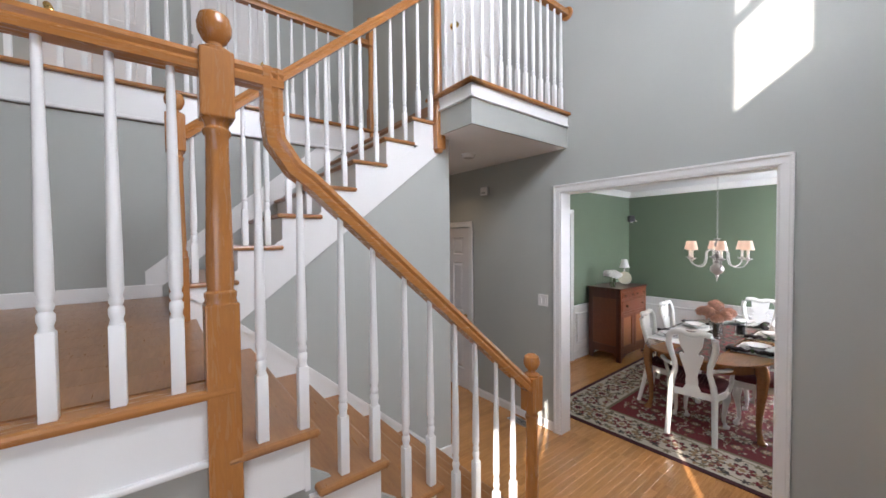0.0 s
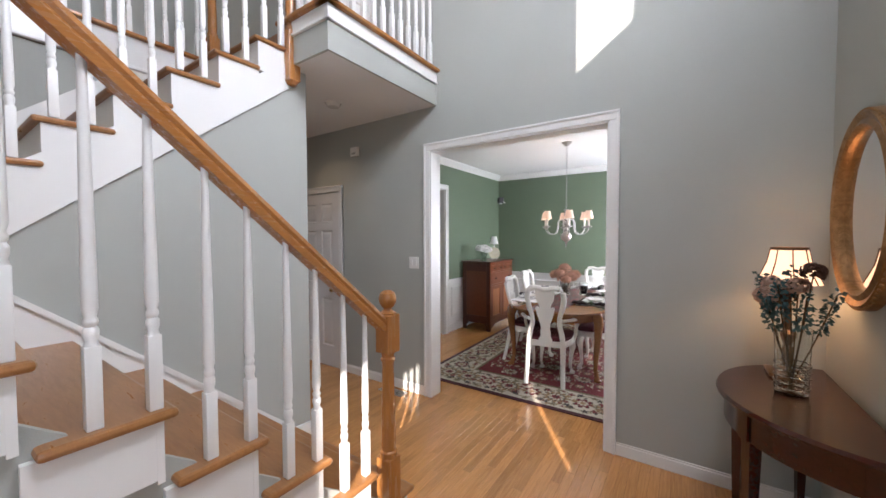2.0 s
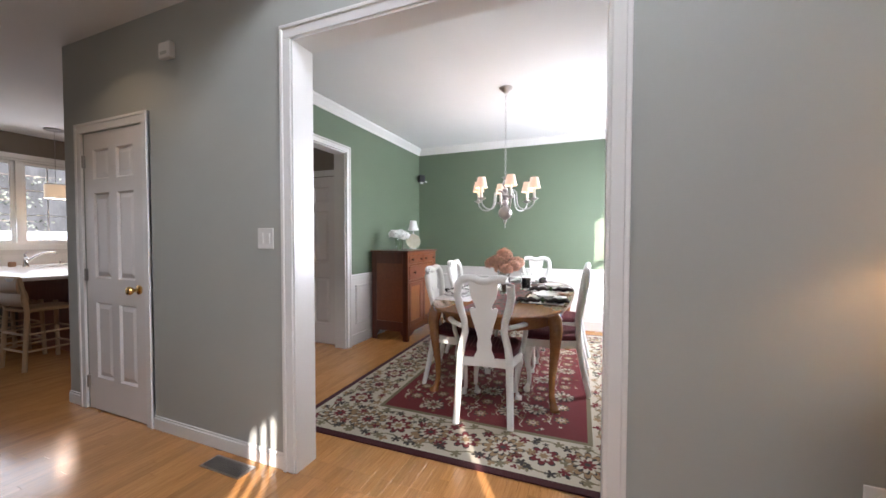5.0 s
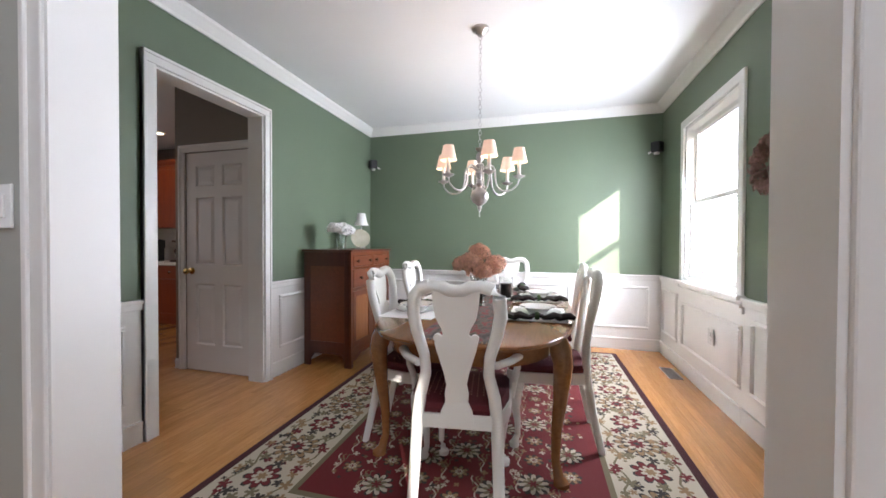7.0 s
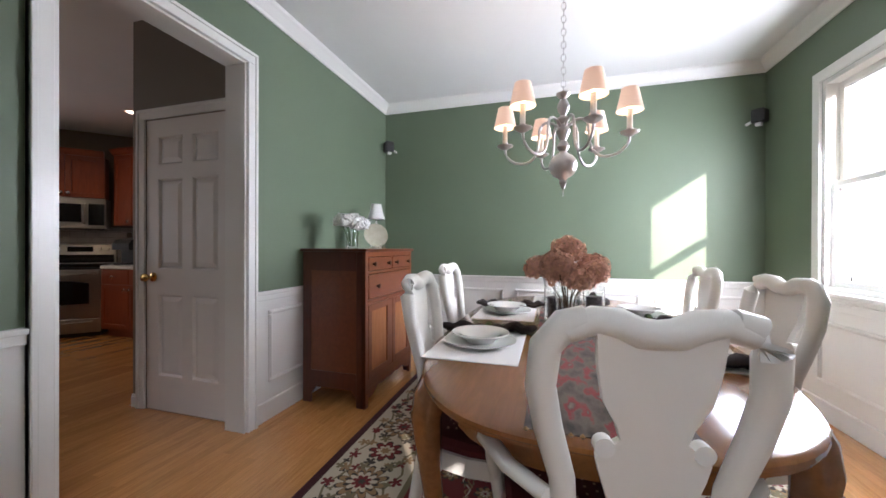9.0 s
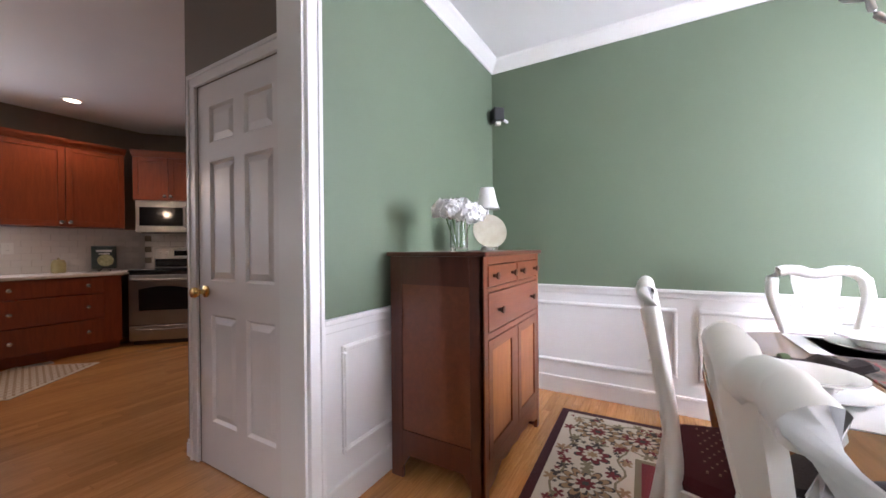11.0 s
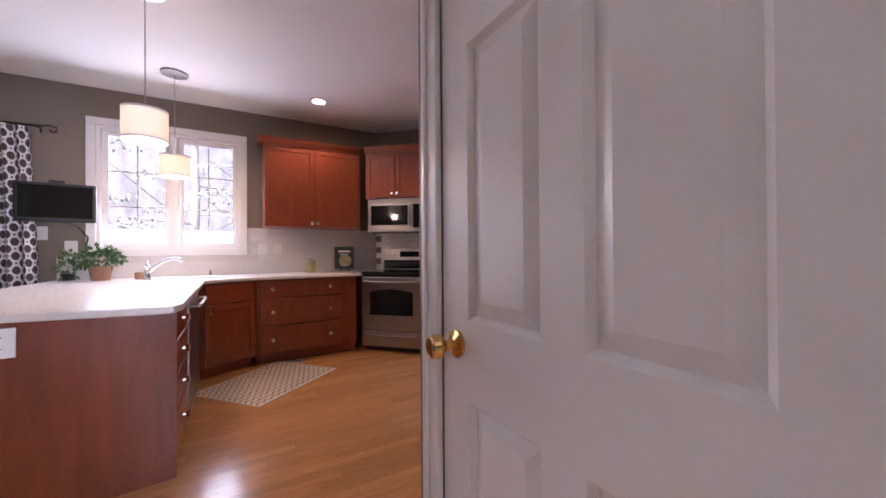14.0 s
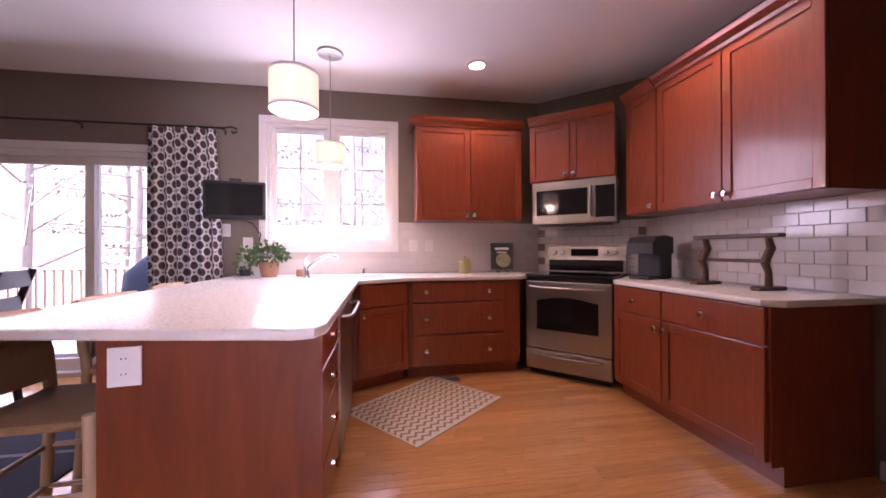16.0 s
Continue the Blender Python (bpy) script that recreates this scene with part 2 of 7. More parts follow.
# ---- building helpers ----
class Shape:
    """Vertices and faces of one mesh."""

    def __init__(self):
        self.v, self.f = [], []

    def add(self, verts, faces, m=None):
        n = len(self.v)
        self.v += [tuple(m @ Vector(p)) for p in verts] if m else [tuple(p) for p in verts]
        self.f += [tuple(n + i for i in fc) for fc in faces]
        return self

    def box(self, x0, x1, y0, y1, z0, z1, bevel=0.0, m=None):
        if bevel <= 0:
            vs = [(x, y, z) for z in (z0, z1) for y in (y0, y1) for x in (x0, x1)]
            return self.add(vs, [(0, 2, 3, 1), (4, 5, 7, 6), (0, 1, 5, 4), (2, 6, 7, 3), (0, 4, 6, 2), (1, 3, 7, 5)], m)
        bm = bmesh.new()
        bmesh.ops.create_cube(bm, size=1)
        for p in bm.verts:
            p.co = ((x0 + x1) / 2 + p.co.x * (x1 - x0), (y0 + y1) / 2 + p.co.y * (y1 - y0), (z0 + z1) / 2 + p.co.z * (z1 - z0))
        bmesh.ops.bevel(bm, geom=bm.edges[:], offset=min(bevel, 0.45 * min(x1 - x0, y1 - y0, z1 - z0)), segments=2, affect='EDGES', profile=0.5)
        return self.take(bm, m)

    def take(self, bm, m=None):
        bm.verts.index_update()
        self.add([p.co.copy() for p in bm.verts], [[p.index for p in fc.verts] for fc in bm.faces], m)
        bm.free()
        return self

    def lathe(self, profile, x=0, y=0, z=0, n=20, m=None):
        vs, fs = [], []
        for r, h in profile:
            vs += [(x + r * math.cos(2 * math.pi * i / n), y + r * math.sin(2 * math.pi * i / n), z + h) for i in range(n)]
        k = len(profile)
        for j in range(k - 1):
            fs += [(j * n + i, j * n + (i + 1) % n, (j + 1) * n + (i + 1) % n, (j + 1) * n + i) for i in range(n)]
        (ra, za), (rb, zb) = profile[0], profile[-1]
        if min(ra, rb) > 0.01 and abs(ra - rb) < 0.015 and abs(za - zb) < 0.015:
            fs += [((k - 1) * n + i, (k - 1) * n + (i + 1) % n, (i + 1) % n, i) for i in range(n)]
        else:
            fs += [tuple(range(n))[::-1], tuple((k - 1) * n + i for i in range(n))]
        return self.add(vs, fs, m)

    def tube(self, pts, r, n=8, flat=1.0, closed=False, m=None):
        n = 12 if n == 8 else n
        pts = [Vector(p) for p in pts]
        k = len(pts)
        rad = r if isinstance(r, (list, tuple)) else [r] * k
        vs, fs = [], []
        for i, p in enumerate(pts):
            a = pts[i - 1] if (i or closed) else pts[0]
            b = pts[(i + 1) % k] if (i < k - 1 or closed) else pts[-1]
            d = (b - a).normalized()
            up = Vector((0, 0, 1)) if abs(d.z) < 0.9 else Vector((0, 1, 0))
            s = d.cross(up).normalized()
            u = s.cross(d)
            vs += [p + rad[i] * (math.cos(2 * math.pi * j / n) * s + flat * math.sin(2 * math.pi * j / n) * u) for j in range(n)]
        for i in range(k if closed else k - 1):
            q = (i + 1) % k
            fs += [(i * n + j, i * n + (j + 1) % n, q * n + (j + 1) % n, q * n + j) for j in range(n)]
        if not closed:
            fs += [tuple(range(n)), tuple((k - 1) * n + j for j in range(n))[::-1]]
        return self.add(vs, fs, m)

    def sweep(self, outline, pts, m=None):
        """A profile, given as (across, up), carried along points in one upright plane or level line."""
        pts = [Vector(p) for p in pts]
        n, k, vs, fs = len(outline), len(pts), [], []
        for i, p in enumerate(pts):
            d0 = (p - pts[i - 1]).normalized() if i else None
            d1 = (pts[i + 1] - p).normalized() if i < k - 1 else None
            d = ((d0 or d1) + (d1 or d0)).normalized()
            flat = Vector((d.x, d.y, 0))
            base = flat.normalized() if flat.length > 1e-4 else Vector((1, 0, 0))
            s = Vector((base.y, -base.x, 0))
            u = s.cross(d).normalized()
            grow = 1 / max(0.5, d.dot(d0 or d1))
            vert = abs((d0 or d1).z - (d1 or d0).z) > 1e-4
            vs += [p + a * s * (1 if vert else grow) + b * u * (grow if vert else 1) for a, b in outline]
        for i in range(k - 1):
            fs += [(i * n + j, i * n + (j + 1) % n, (i + 1) * n + (j + 1) % n, (i + 1) * n + j) for j in range(n)]
        fs += [tuple(range(n)), tuple((k - 1) * n + j for j in range(n))[::-1]]
        return self.add(vs, fs, m)

    def prism(self, poly, h0, h1, m=None):
        """A level outline between two heights."""
        n = len(poly)
        vs = [(x, y, h0) for x, y in poly] + [(x, y, h1) for x, y in poly]
        fs = [tuple(range(n))[::-1], tuple(range(n, 2 * n))] + [(i, (i + 1) % n, n + (i + 1) % n, n + i) for i in range(n)]
        return self.add(vs, fs, m)

    def mesh(self, name, mat, smooth=False):
        me = bpy.data.meshes.new(name)
        me.from_pydata(self.v, [], self.f)
        bm = bmesh.new()
        bm.from_mesh(me)
        bmesh.ops.remove_doubles(bm, verts=bm.verts[:], dist=1e-6)
        bmesh.ops.recalc_face_normals(bm, faces=bm.faces[:])
        bm.to_mesh(me)
        bm.free()
        me.materials.append(mat)
        if smooth:
            me.polygons.foreach_set("use_smooth", [True] * len(me.polygons))
            me.set_sharp_from_angle(angle=radians(38))
        return me


def part(name, shape, mat, parent=None, label="", smooth=False, loc=None, rot=None):
    ob = new(name, shape if isinstance(shape, bpy.types.Mesh) else shape.mesh(name, mat, smooth))
    if parent is not None:
        ob.parent = parent
    if loc is not None:
        ob.location = loc
    if rot is not None:
        ob.rotation_euler = [radians(a) for a in rot]
    return tagged(ob, label)


def thing(name, label, category, loc=(0, 0, 0), rz=0, group="", kind=""):
    ob = new(name)
    ob.empty_display_size = 0.1
    ob.matrix_basis = pose(*loc, 0, 0, rz)
    return tagged(ob, label, category, group, kind)


def structure(name, shape, mat, label, smooth=False):
    return tagged(part(name, shape, mat, None, label, smooth), category=name.split("_")[0], kind="structure")


# turn an outline drawn in (x, z) upright: level outline plane -> facing plane
UPRIGHT = Matrix(((1, 0, 0, 0), (0, 0, -1, 0), (0, 1, 0, 0), (0, 0, 0, 1)))


# ---- structure ----
CEIL = 2.74        # ground-floor ceiling
UP = 3.05          # upper floor
LAND = 1.475       # stair landing
TOP = 5.5          # foyer ceiling
structure("floor", Shape().box(-3.0, 8.2, -1.2, 7.7, -0.12, -0.012), OAK_TREAD, "wooden sub-floor under the oak strips")


def wall(name, mat, label, *boxes):
    s = Shape()
    for b in boxes:
        s.box(*b)
    return structure(name, s, mat, label)


# wall between foyer and dining room, with the wide cased opening (y 0.06 to 1.60, 2.33 high)
OY0, OY1, OZ = 0.06, 1.60, 2.335
wall("wall_foyer_east", PAINT_GREY, "smooth grey painted foyer wall around a wide cased opening",
     (2.80, 2.865, -1.15, OY0, 0, TOP), (2.80, 2.865, OY0, OY1, OZ, TOP), (2.80, 2.865, OY1, 2.895, 0, TOP),
     (2.80, 2.865, 2.895, 3.61, 2.045, TOP), (2.80, 2.865, 3.61, 3.88, 0, TOP))
wall("wall_dining_west", PAINT_GREEN, "sage green dining room wall around the cased opening",
     (2.865, 2.93, -0.96, OY0, 0, CEIL + 0.1), (2.865, 2.93, OY0, OY1, OZ, CEIL + 0.1), (2.865, 2.93, OY1, 2.81, 0, CEIL + 0.1))
# front walls
wall("wall_foyer_south", PAINT_GREY, "grey painted front wall of the two-storey foyer",
     (1.27, 2.80, -1.15, -1.03, 0, TOP), (0.62, 1.27, -1.15, -1.03, 0, 3.62), (0.42, 1.27, -1.15, -1.03, 4.98, TOP), (0.42, 0.62, -1.15, -1.03, 2.35, 3.62),
     (-2.40, 0.42, -1.15, -1.03, 2.35, TOP), (-3.0, -2.40, -1.15, -1.03, 0, TOP))
# front entrance: a door with narrow sidelights
en = thing("door_7", "white front entrance door with narrow sidelights", "door", kind="structure")
part("surround", Shape().box(0.445, 0.62, -1.047, -1.032, 0, 2.35).box(0.345, 0.445, -1.047, -1.032, 0, 0.89).box(0.345, 0.445, -1.047, -1.032, 2.05, 2.35)
     .box(0.20, 0.355, -1.047, -1.032, 0.89, 2.05).box(0.20, 0.345, -1.047, -1.032, 0, 0.89).box(0.20, 0.345, -1.047, -1.032, 2.05, 2.35)
     .box(-1.72, -0.85, -1.047, -1.032, 0, 2.35).box(-2.06, -1.72, -1.047, -1.032, 0, 1.55).box(-2.40, -2.06, -1.047, -1.032, 0, 2.35).box(-0.85, 0.20, -1.047, -1.032, 2.08, 2.35), TRIM_WHITE, en)
part("leaf", Shape().box(-0.85, 0.20, -1.05, -1.034, 0, 2.08), TRIM_WHITE, en)
WX0, WX1, WZ0, WZ1 = 5.05, 6.03, 0.86, 2.27   # dining window opening
wall("wall_dining_south", PAINT_GREEN, "sage green dining room wall with a tall window",
     (2.93, WX0, -0.96, -0.82, 0, CEIL + 0.1), (WX0, WX1, -0.96, -0.82, 0, WZ0), (WX0, WX1, -0.96, -0.82, WZ1, CEIL + 0.1), (WX1, 6.84, -0.96, -0.82, 0, CEIL + 0.1))
wall("wall_dining_east", PAINT_GREEN, "sage green end wall of the dining room", (6.70, 6.84, -0.82, 2.81, 0, CEIL + 0.1))
KX0, KX1, KZ = 3.84, 4.735, 2.27              # opening from dining room to kitchen
wall("wall_dining_north", PAINT_GREEN, "sage green dining room wall with a cased opening to the kitchen",
     (2.93, KX0, 2.74, 2.81, 0, CEIL + 0.1), (KX0, KX1, 2.74, 2.81, KZ, CEIL + 0.1), (KX1, 6.70, 2.74, 2.81, 0, CEIL + 0.1))
wall("wall_kitchen_south", PAINT_TAUPE, "taupe painted kitchen side of the dining room wall",
     (2.865, KX0, 2.81, 2.87, 0, CEIL), (KX0, KX1, 2.81, 2.87, KZ, CEIL), (KX1, 6.84, 2.81, 2.87, 0, CEIL))
wall("wall_closet", PAINT_TAUPE, "taupe closet wall beside the passage",
     (3.68, 3.76, 2.87, 3.88, 0, CEIL), (2.865, 3.68, 3.80, 3.88, 0, CEIL))
PX = 4.80                                     # pantry front
PY0, PY1 = 2.905, 3.665
wall("wall_pantry", PAINT_TAUPE, "taupe pantry wall around a panelled door",
     (PX, PX + 0.10, 2.87, PY0, 0, CEIL), (PX, PX + 0.10, PY0, PY1, 2.02, CEIL), (PX, PX + 0.10, PY1, 3.80, 0, CEIL), (PX + 0.1, 6.40, 3.70, 3.80, 0, CEIL))
wall("wall_hall_side", PAINT_TAUPE, "taupe wall beside the back hall", (6.40, 6.52, 3.70, 4.72, 0, CEIL), (6.52, 8.1, 4.60, 4.72, 0, CEIL))
wall("wall_hall_end", PAINT_TAUPE, "taupe end wall of the back hall", (8.0, 8.12, 4.72, 5.1, 0, CEIL))
wall("wall_kitchen_east", PAINT_TAUPE, "taupe kitchen wall behind the cabinets", (6.72, 6.84, 5.06, 7.64, 0, CEIL), (6.84, 8.1, 5.06, 5.18, 0, CEIL))
NX0, NX1, NZ0, NZ1 = 3.17, 4.375, 1.185, 2.385   # kitchen window
SX0, SX1, SZ = 0.05, 2.24, 2.05                  # sliding door
NY = 7.53
wall("wall_kitchen_north", PAINT_TAUPE, "taupe kitchen wall with a twin window and a sliding glass door",
     (-3.0, SX0, NY, NY + 0.13, 0, CEIL), (SX0, SX1, NY, NY + 0.13, SZ, CEIL), (SX1, NX0, NY, NY + 0.13, 0, CEIL), (NX0, NX1, NY, NY + 0.13, 0, NZ0),
     (NX0, NX1, NY, NY + 0.13, NZ1, CEIL), (NX1, 6.72, NY, NY + 0.13, 0, CEIL))
structure("wall_kitchen_corner", Shape().prism([(5.97, NY), (6.72, 6.80), (6.72, NY)], 0, CEIL), PAINT_TAUPE, "taupe angled corner wall behind the cooker")
wall("wall_west", PAINT_GREY, "grey outer wall closing the house", (-3.0, -2.88, -1.03, 3.22, 0, TOP), (-3.0, -2.88, 3.22, 7.53, 0, CEIL))
wall("wall_kitchen_west_back", PAINT_TAUPE, "taupe kitchen wall behind the staircase", (-2.88, 1.73, 3.22, 3.32, 0, CEIL))
wall("wall_stair_back", PAINT_GREY, "grey wall behind the staircase under the upper hall", (-2.88, 1.73, 3.10, 3.22, 0, UP - 0.26))
wall("wall_stair_end", PAINT_GREY, "grey wall at the end of the staircase", (1.61, 1.73, 2.10, 3.10, 0, CEIL), (-1.42, -1.3, 0.83, 3.10, 0, TOP))
wall("wall_upper_back", PAINT_GREY, "grey wall of the upper hall", (-2.88, 2.80, 4.30, 4.42, UP, TOP), (1.95, 2.8, 2.35, 2.45, UP, TOP), (1.95, 2.05, 2.45, 4.30, UP, TOP))
# ceilings and upper floor
structure("ceiling_ground", Shape().box(2.93, 6.70, -0.82, 2.74, CEIL, CEIL + 0.1), CEILING_WHITE, "flat white dining room ceiling")
structure("ceiling_kitchen", Shape().box(-2.88, 8.1, 3.32, NY, CEIL, CEIL + 0.1).box(1.73, 8.1, 2.87, 3.32, CEIL, CEIL + 0.1), CEILING_WHITE, "flat white kitchen ceiling with recessed lights")
structure("ceiling_passage", Shape().box(1.61, 2.80, 1.55, 2.87, CEIL, CEIL + 0.1), CEILING_WHITE, "flat white ceiling under the balcony")
structure("ceiling_foyer", Shape().box(-2.88, 2.80, -1.03, 4.30, TOP, TOP + 0.1), CEILING_WHITE, "flat white ceiling of the two-storey foyer")
structure("floor_upper", Shape().box(-2.88, 2.80, 3.10, 4.30, CEIL + 0.1, UP - 0.02).box(1.61, 2.80, 1.55, 3.10, CEIL + 0.1, UP - 0.02), OAK_TREAD, "oak floor of the upper hall")
# balcony facing
s = Shape().box(1.59, 2.80, 1.53, 1.55, CEIL, 2.93).box(1.59, 1.61, 1.55, 2.10, CEIL, 2.93)
structure("trim_balcony_grey", s, PAINT_GREY, "grey painted balcony facing")
s = Shape().box(1.585, 2.80, 1.523, 1.55, 2.93, UP - 0.02).box(1.585, 1.61, 1.55, 2.0, 2.93, UP - 0.02)
s.box(1.572, 2.80, 1.510, 1.55, 2.925, 2.945, 0.006).box(1.572, 1.61, 1.510, 2.0, 2.925, 2.945, 0.006)
s.box(-1.3, 1.61, 3.075, 3.10, 2.80, UP - 0.02).box(-1.3, 1.61, 3.062, 3.10, 2.795, 2.82, 0.006)
structure("trim_balcony", s, TRIM_WHITE, "white moulded skirt board along the balcony edge")
s = Shape().box(1.545, 2.80, 1.485, 1.62, UP - 0.02, UP + 0.008, 0.01).box(1.545, 1.66, 1.485, 2.05, UP - 0.02, UP + 0.008, 0.01).box(-1.3, 1.66, 3.03, 3.16, UP - 0.02, UP + 0.008, 0.01)
structure("trim_balcony_nosing", s, OAK_RAIL, "oak nosing along the balcony edge")


# casings, skirtings, rails
def casing(name, pts, axis, face, out, width=0.068, depth=0.018, foot=0.0):
    """A door surround on the wall plane 'face' of the given axis; pts = (low, high, head)."""
    lo, hi, head = pts
    s = Shape()
    d0, d1 = sorted((face, face + out * depth))
    e0, e1 = sorted((face, face + out * (depth + 0.008)))
    for a, b, z0, z1 in ((lo - width, lo, foot, head), (hi, hi + width, foot, head), (lo - width, hi + width, head, head + width)):
        if axis == 'x':
            s.box(d0, d1, a, b, z0, z1, 0.004)
        else:
            s.box(a, b, d0, d1, z0, z1, 0.004)
    w2 = 0.02
    for a, b, z0, z1 in ((lo - width, lo - width + w2, foot, head + width - w2), (hi + width - w2, hi + width, foot, head + width - w2), (lo - width, hi + width, head + width - w2, head + width)):
        if axis == 'x':
            s.box(e0, e1, a, b, z0, z1, 0.004)
        else:
            s.box(a, b, e0, e1, z0, z1, 0.004)
    return structure(name, s, TRIM_WHITE, "white moulded door casing")


casing("trim_opening_foyer", (OY0, OY1, OZ), 'x', 2.80, -1)
casing("trim_opening_dining", (OY0, OY1, OZ), 'x', 2.93, 1)
casing("trim_closet", (2.889, 3.624, 2.051), 'x', 2.80, -1)
casing("trim_kitchen_opening", (KX0, KX1, KZ), 'y', 2.74, -1, 0.068, 0.032)
casing("trim_kitchen_opening_back", (KX0, KX1, KZ), 'y', 2.87, 1)
casing("trim_pantry", (PY0 - 0.014, PY1 + 0.006, 2.026), 'x', PX, -1)
s = Shape().box(2.79, 2.94, OY0, OY0 + 0.012, 0, OZ).box(2.79, 2.94, OY1 - 0.012, OY1, 0, OZ).box(2.79, 2.94, OY0, OY1, OZ - 0.012, OZ)
s.box(KX0, KX0 + 0.012, 2.712, 2.88, 0, KZ).box(KX1 - 0.012, KX1, 2.73, 2.88, 0, KZ).box(KX0, KX1, 2.73, 2.88, KZ - 0.012, KZ)
structure("trim_jamb", s, TRIM_WHITE, "white painted jamb linings")


def skirting(name, runs, h=0.09):
    s = Shape()
    for x0, y0, x1, y1, nx, ny in runs:
        for t, z0, z1 in ((0.014, 0, h - 0.015), (0.009, h - 0.015, h)):
            s.box(min(x0, x1, x0 + nx * t), max(x0, x1, x0 + nx * t), min(y0, y1, y0 + ny * t), max(y0, y1, y0 + ny * t), z0, z1, 0.003)
    return structure(name, s, TRIM_WHITE, "white painted skirting board")


skirting("baseboard_foyer", [(2.80, OY1 + 0.07, 2.80, 2.825, -1, 0), (2.80, 3.68, 2.80, 3.88, -1, 0), (2.80, -1.03, 2.80, OY0 - 0.07, -1, 0), (1.74, 2.10, 1.74, 3.30, 1, 0), (0.5, -1.03, 2.8, -1.03, 0, 1)])
skirting("baseboard_kitchen", [(6.72, 5.06, 6.72, 5.2, -1, 0), (6.72, 5.06, 8.0, 5.06, 0, -1), (PX, PY1 + 0.07, PX, 3.80, -1, 0), (PX, 3.80, 6.40, 3.80, 0, 1), (6.40, 3.8, 6.40, 4.72, -1, 0), (-2.8, NY, 0.0, NY, 0, -1), (2.3, NY, 3.0, NY, 0, -1)])

# wainscot of the dining room: white dado, rail, raised frames
DADO = 0.85


def wainscot(name, axis, face, out, spans, frames):
    s = Shape()

    def bx(a, b, d, z0, z1, bev=0.004):
        e0, e1 = sorted((face, face + out * d))
        if axis == 'x':
            s.box(e0, e1, a, b, z0, z1, bev)
        else:
            s.box(a, b, e0, e1, z0, z1, bev)
    for a, b, top in spans:
        bx(a, b, 0.006, 0, top - 0.01, 0)
        bx(a, b, 0.018, 0, 0.11)
        bx(a, b, 0.024, 0.105, 0.13)
        bx(a, b, 0.022, top - 0.06, top - 0.012)
        bx(a, b, 0.036, top - 0.022, top)
    for a, b, z0, z1 in frames:
        w = 0.028
        for aa, bb, c, d in ((a, b, z0, z0 + w), (a, b, z1 - w, z1), (a, a + w, z0 + w, z1 - w), (b - w, b, z0 + w, z1 - w)):
            bx(aa, bb, 0.018, c, d, 0.005)
            bx(aa + 0.006, bb - 0.006, 0.026, c + 0.006, d - 0.006, 0.003)
    return structure(name, s, TRIM_WHITE, "white wainscot with chair rail and picture-frame panels")


wainscot("trim_wainscot_east", 'x', 6.70, -1, [(-0.82, 2.74, DADO)], [(-0.70, 0.02, 0.24, 0.72), (0.14, 1.28, 0.24, 0.72), (1.40, 2.64, 0.24, 0.72)])
wainscot("trim_wainscot_north", 'y', 2.74, -1, [(2.95, KX0 - 0.07, DADO), (KX1 + 0.07, 6.68, DADO)], [(3.02, 3.68, 0.24, 0.72), (4.92, 5.55, 0.24, 0.72), (5.67, 6.60, 0.24, 0.72)])
wainscot("trim_wainscot_south", 'y', -0.82, 1, [(2.95, WX0 - 0.085, DADO), (WX0 - 0.085, WX1 + 0.085, WZ0 - 0.06), (WX1 + 0.085, 6.68, DADO)],
         [(6.16, 6.60, 0.24, 0.72), (4.99, 6.04, 0.24, 0.66), (3.9, 4.87, 0.24, 0.72), (3.05, 3.80, 0.24, 0.72)])
wainscot("trim_wainscot_west", 'x', 2.93, 1, [(-0.80, OY0 - 0.07, DADO), (OY1 + 0.07, 2.72, DADO)], [(1.75, 2.62, 0.24, 0.72), (-0.72, -0.10, 0.24, 0.72)])
CROWN = [(0, 0), (0, -0.095), (0.012, -0.095), (0.02, -0.075), (0.055, -0.035), (0.07, -0.02), (0.075, 0)]
s = Shape()
s.sweep([(-a, b) for a, b in CROWN], [(2.93, 2.74, CEIL), (6.70, 2.74, CEIL)][::-1])
s.sweep([(-a, b) for a, b in CROWN], [(6.70, 2.74, CEIL), (6.70, -0.82, CEIL)][::-1])
s.sweep([(-a, b) for a, b in CROWN], [(6.70, -0.82, CEIL), (2.93, -0.82, CEIL)][::-1])
s.sweep([(-a, b) for a, b in CROWN], [(2.93, -0.82, CEIL), (2.93, 2.74, CEIL)][::-1])
structure("trim_crown", s, TRIM_WHITE, "white crown moulding round the dining room ceiling")


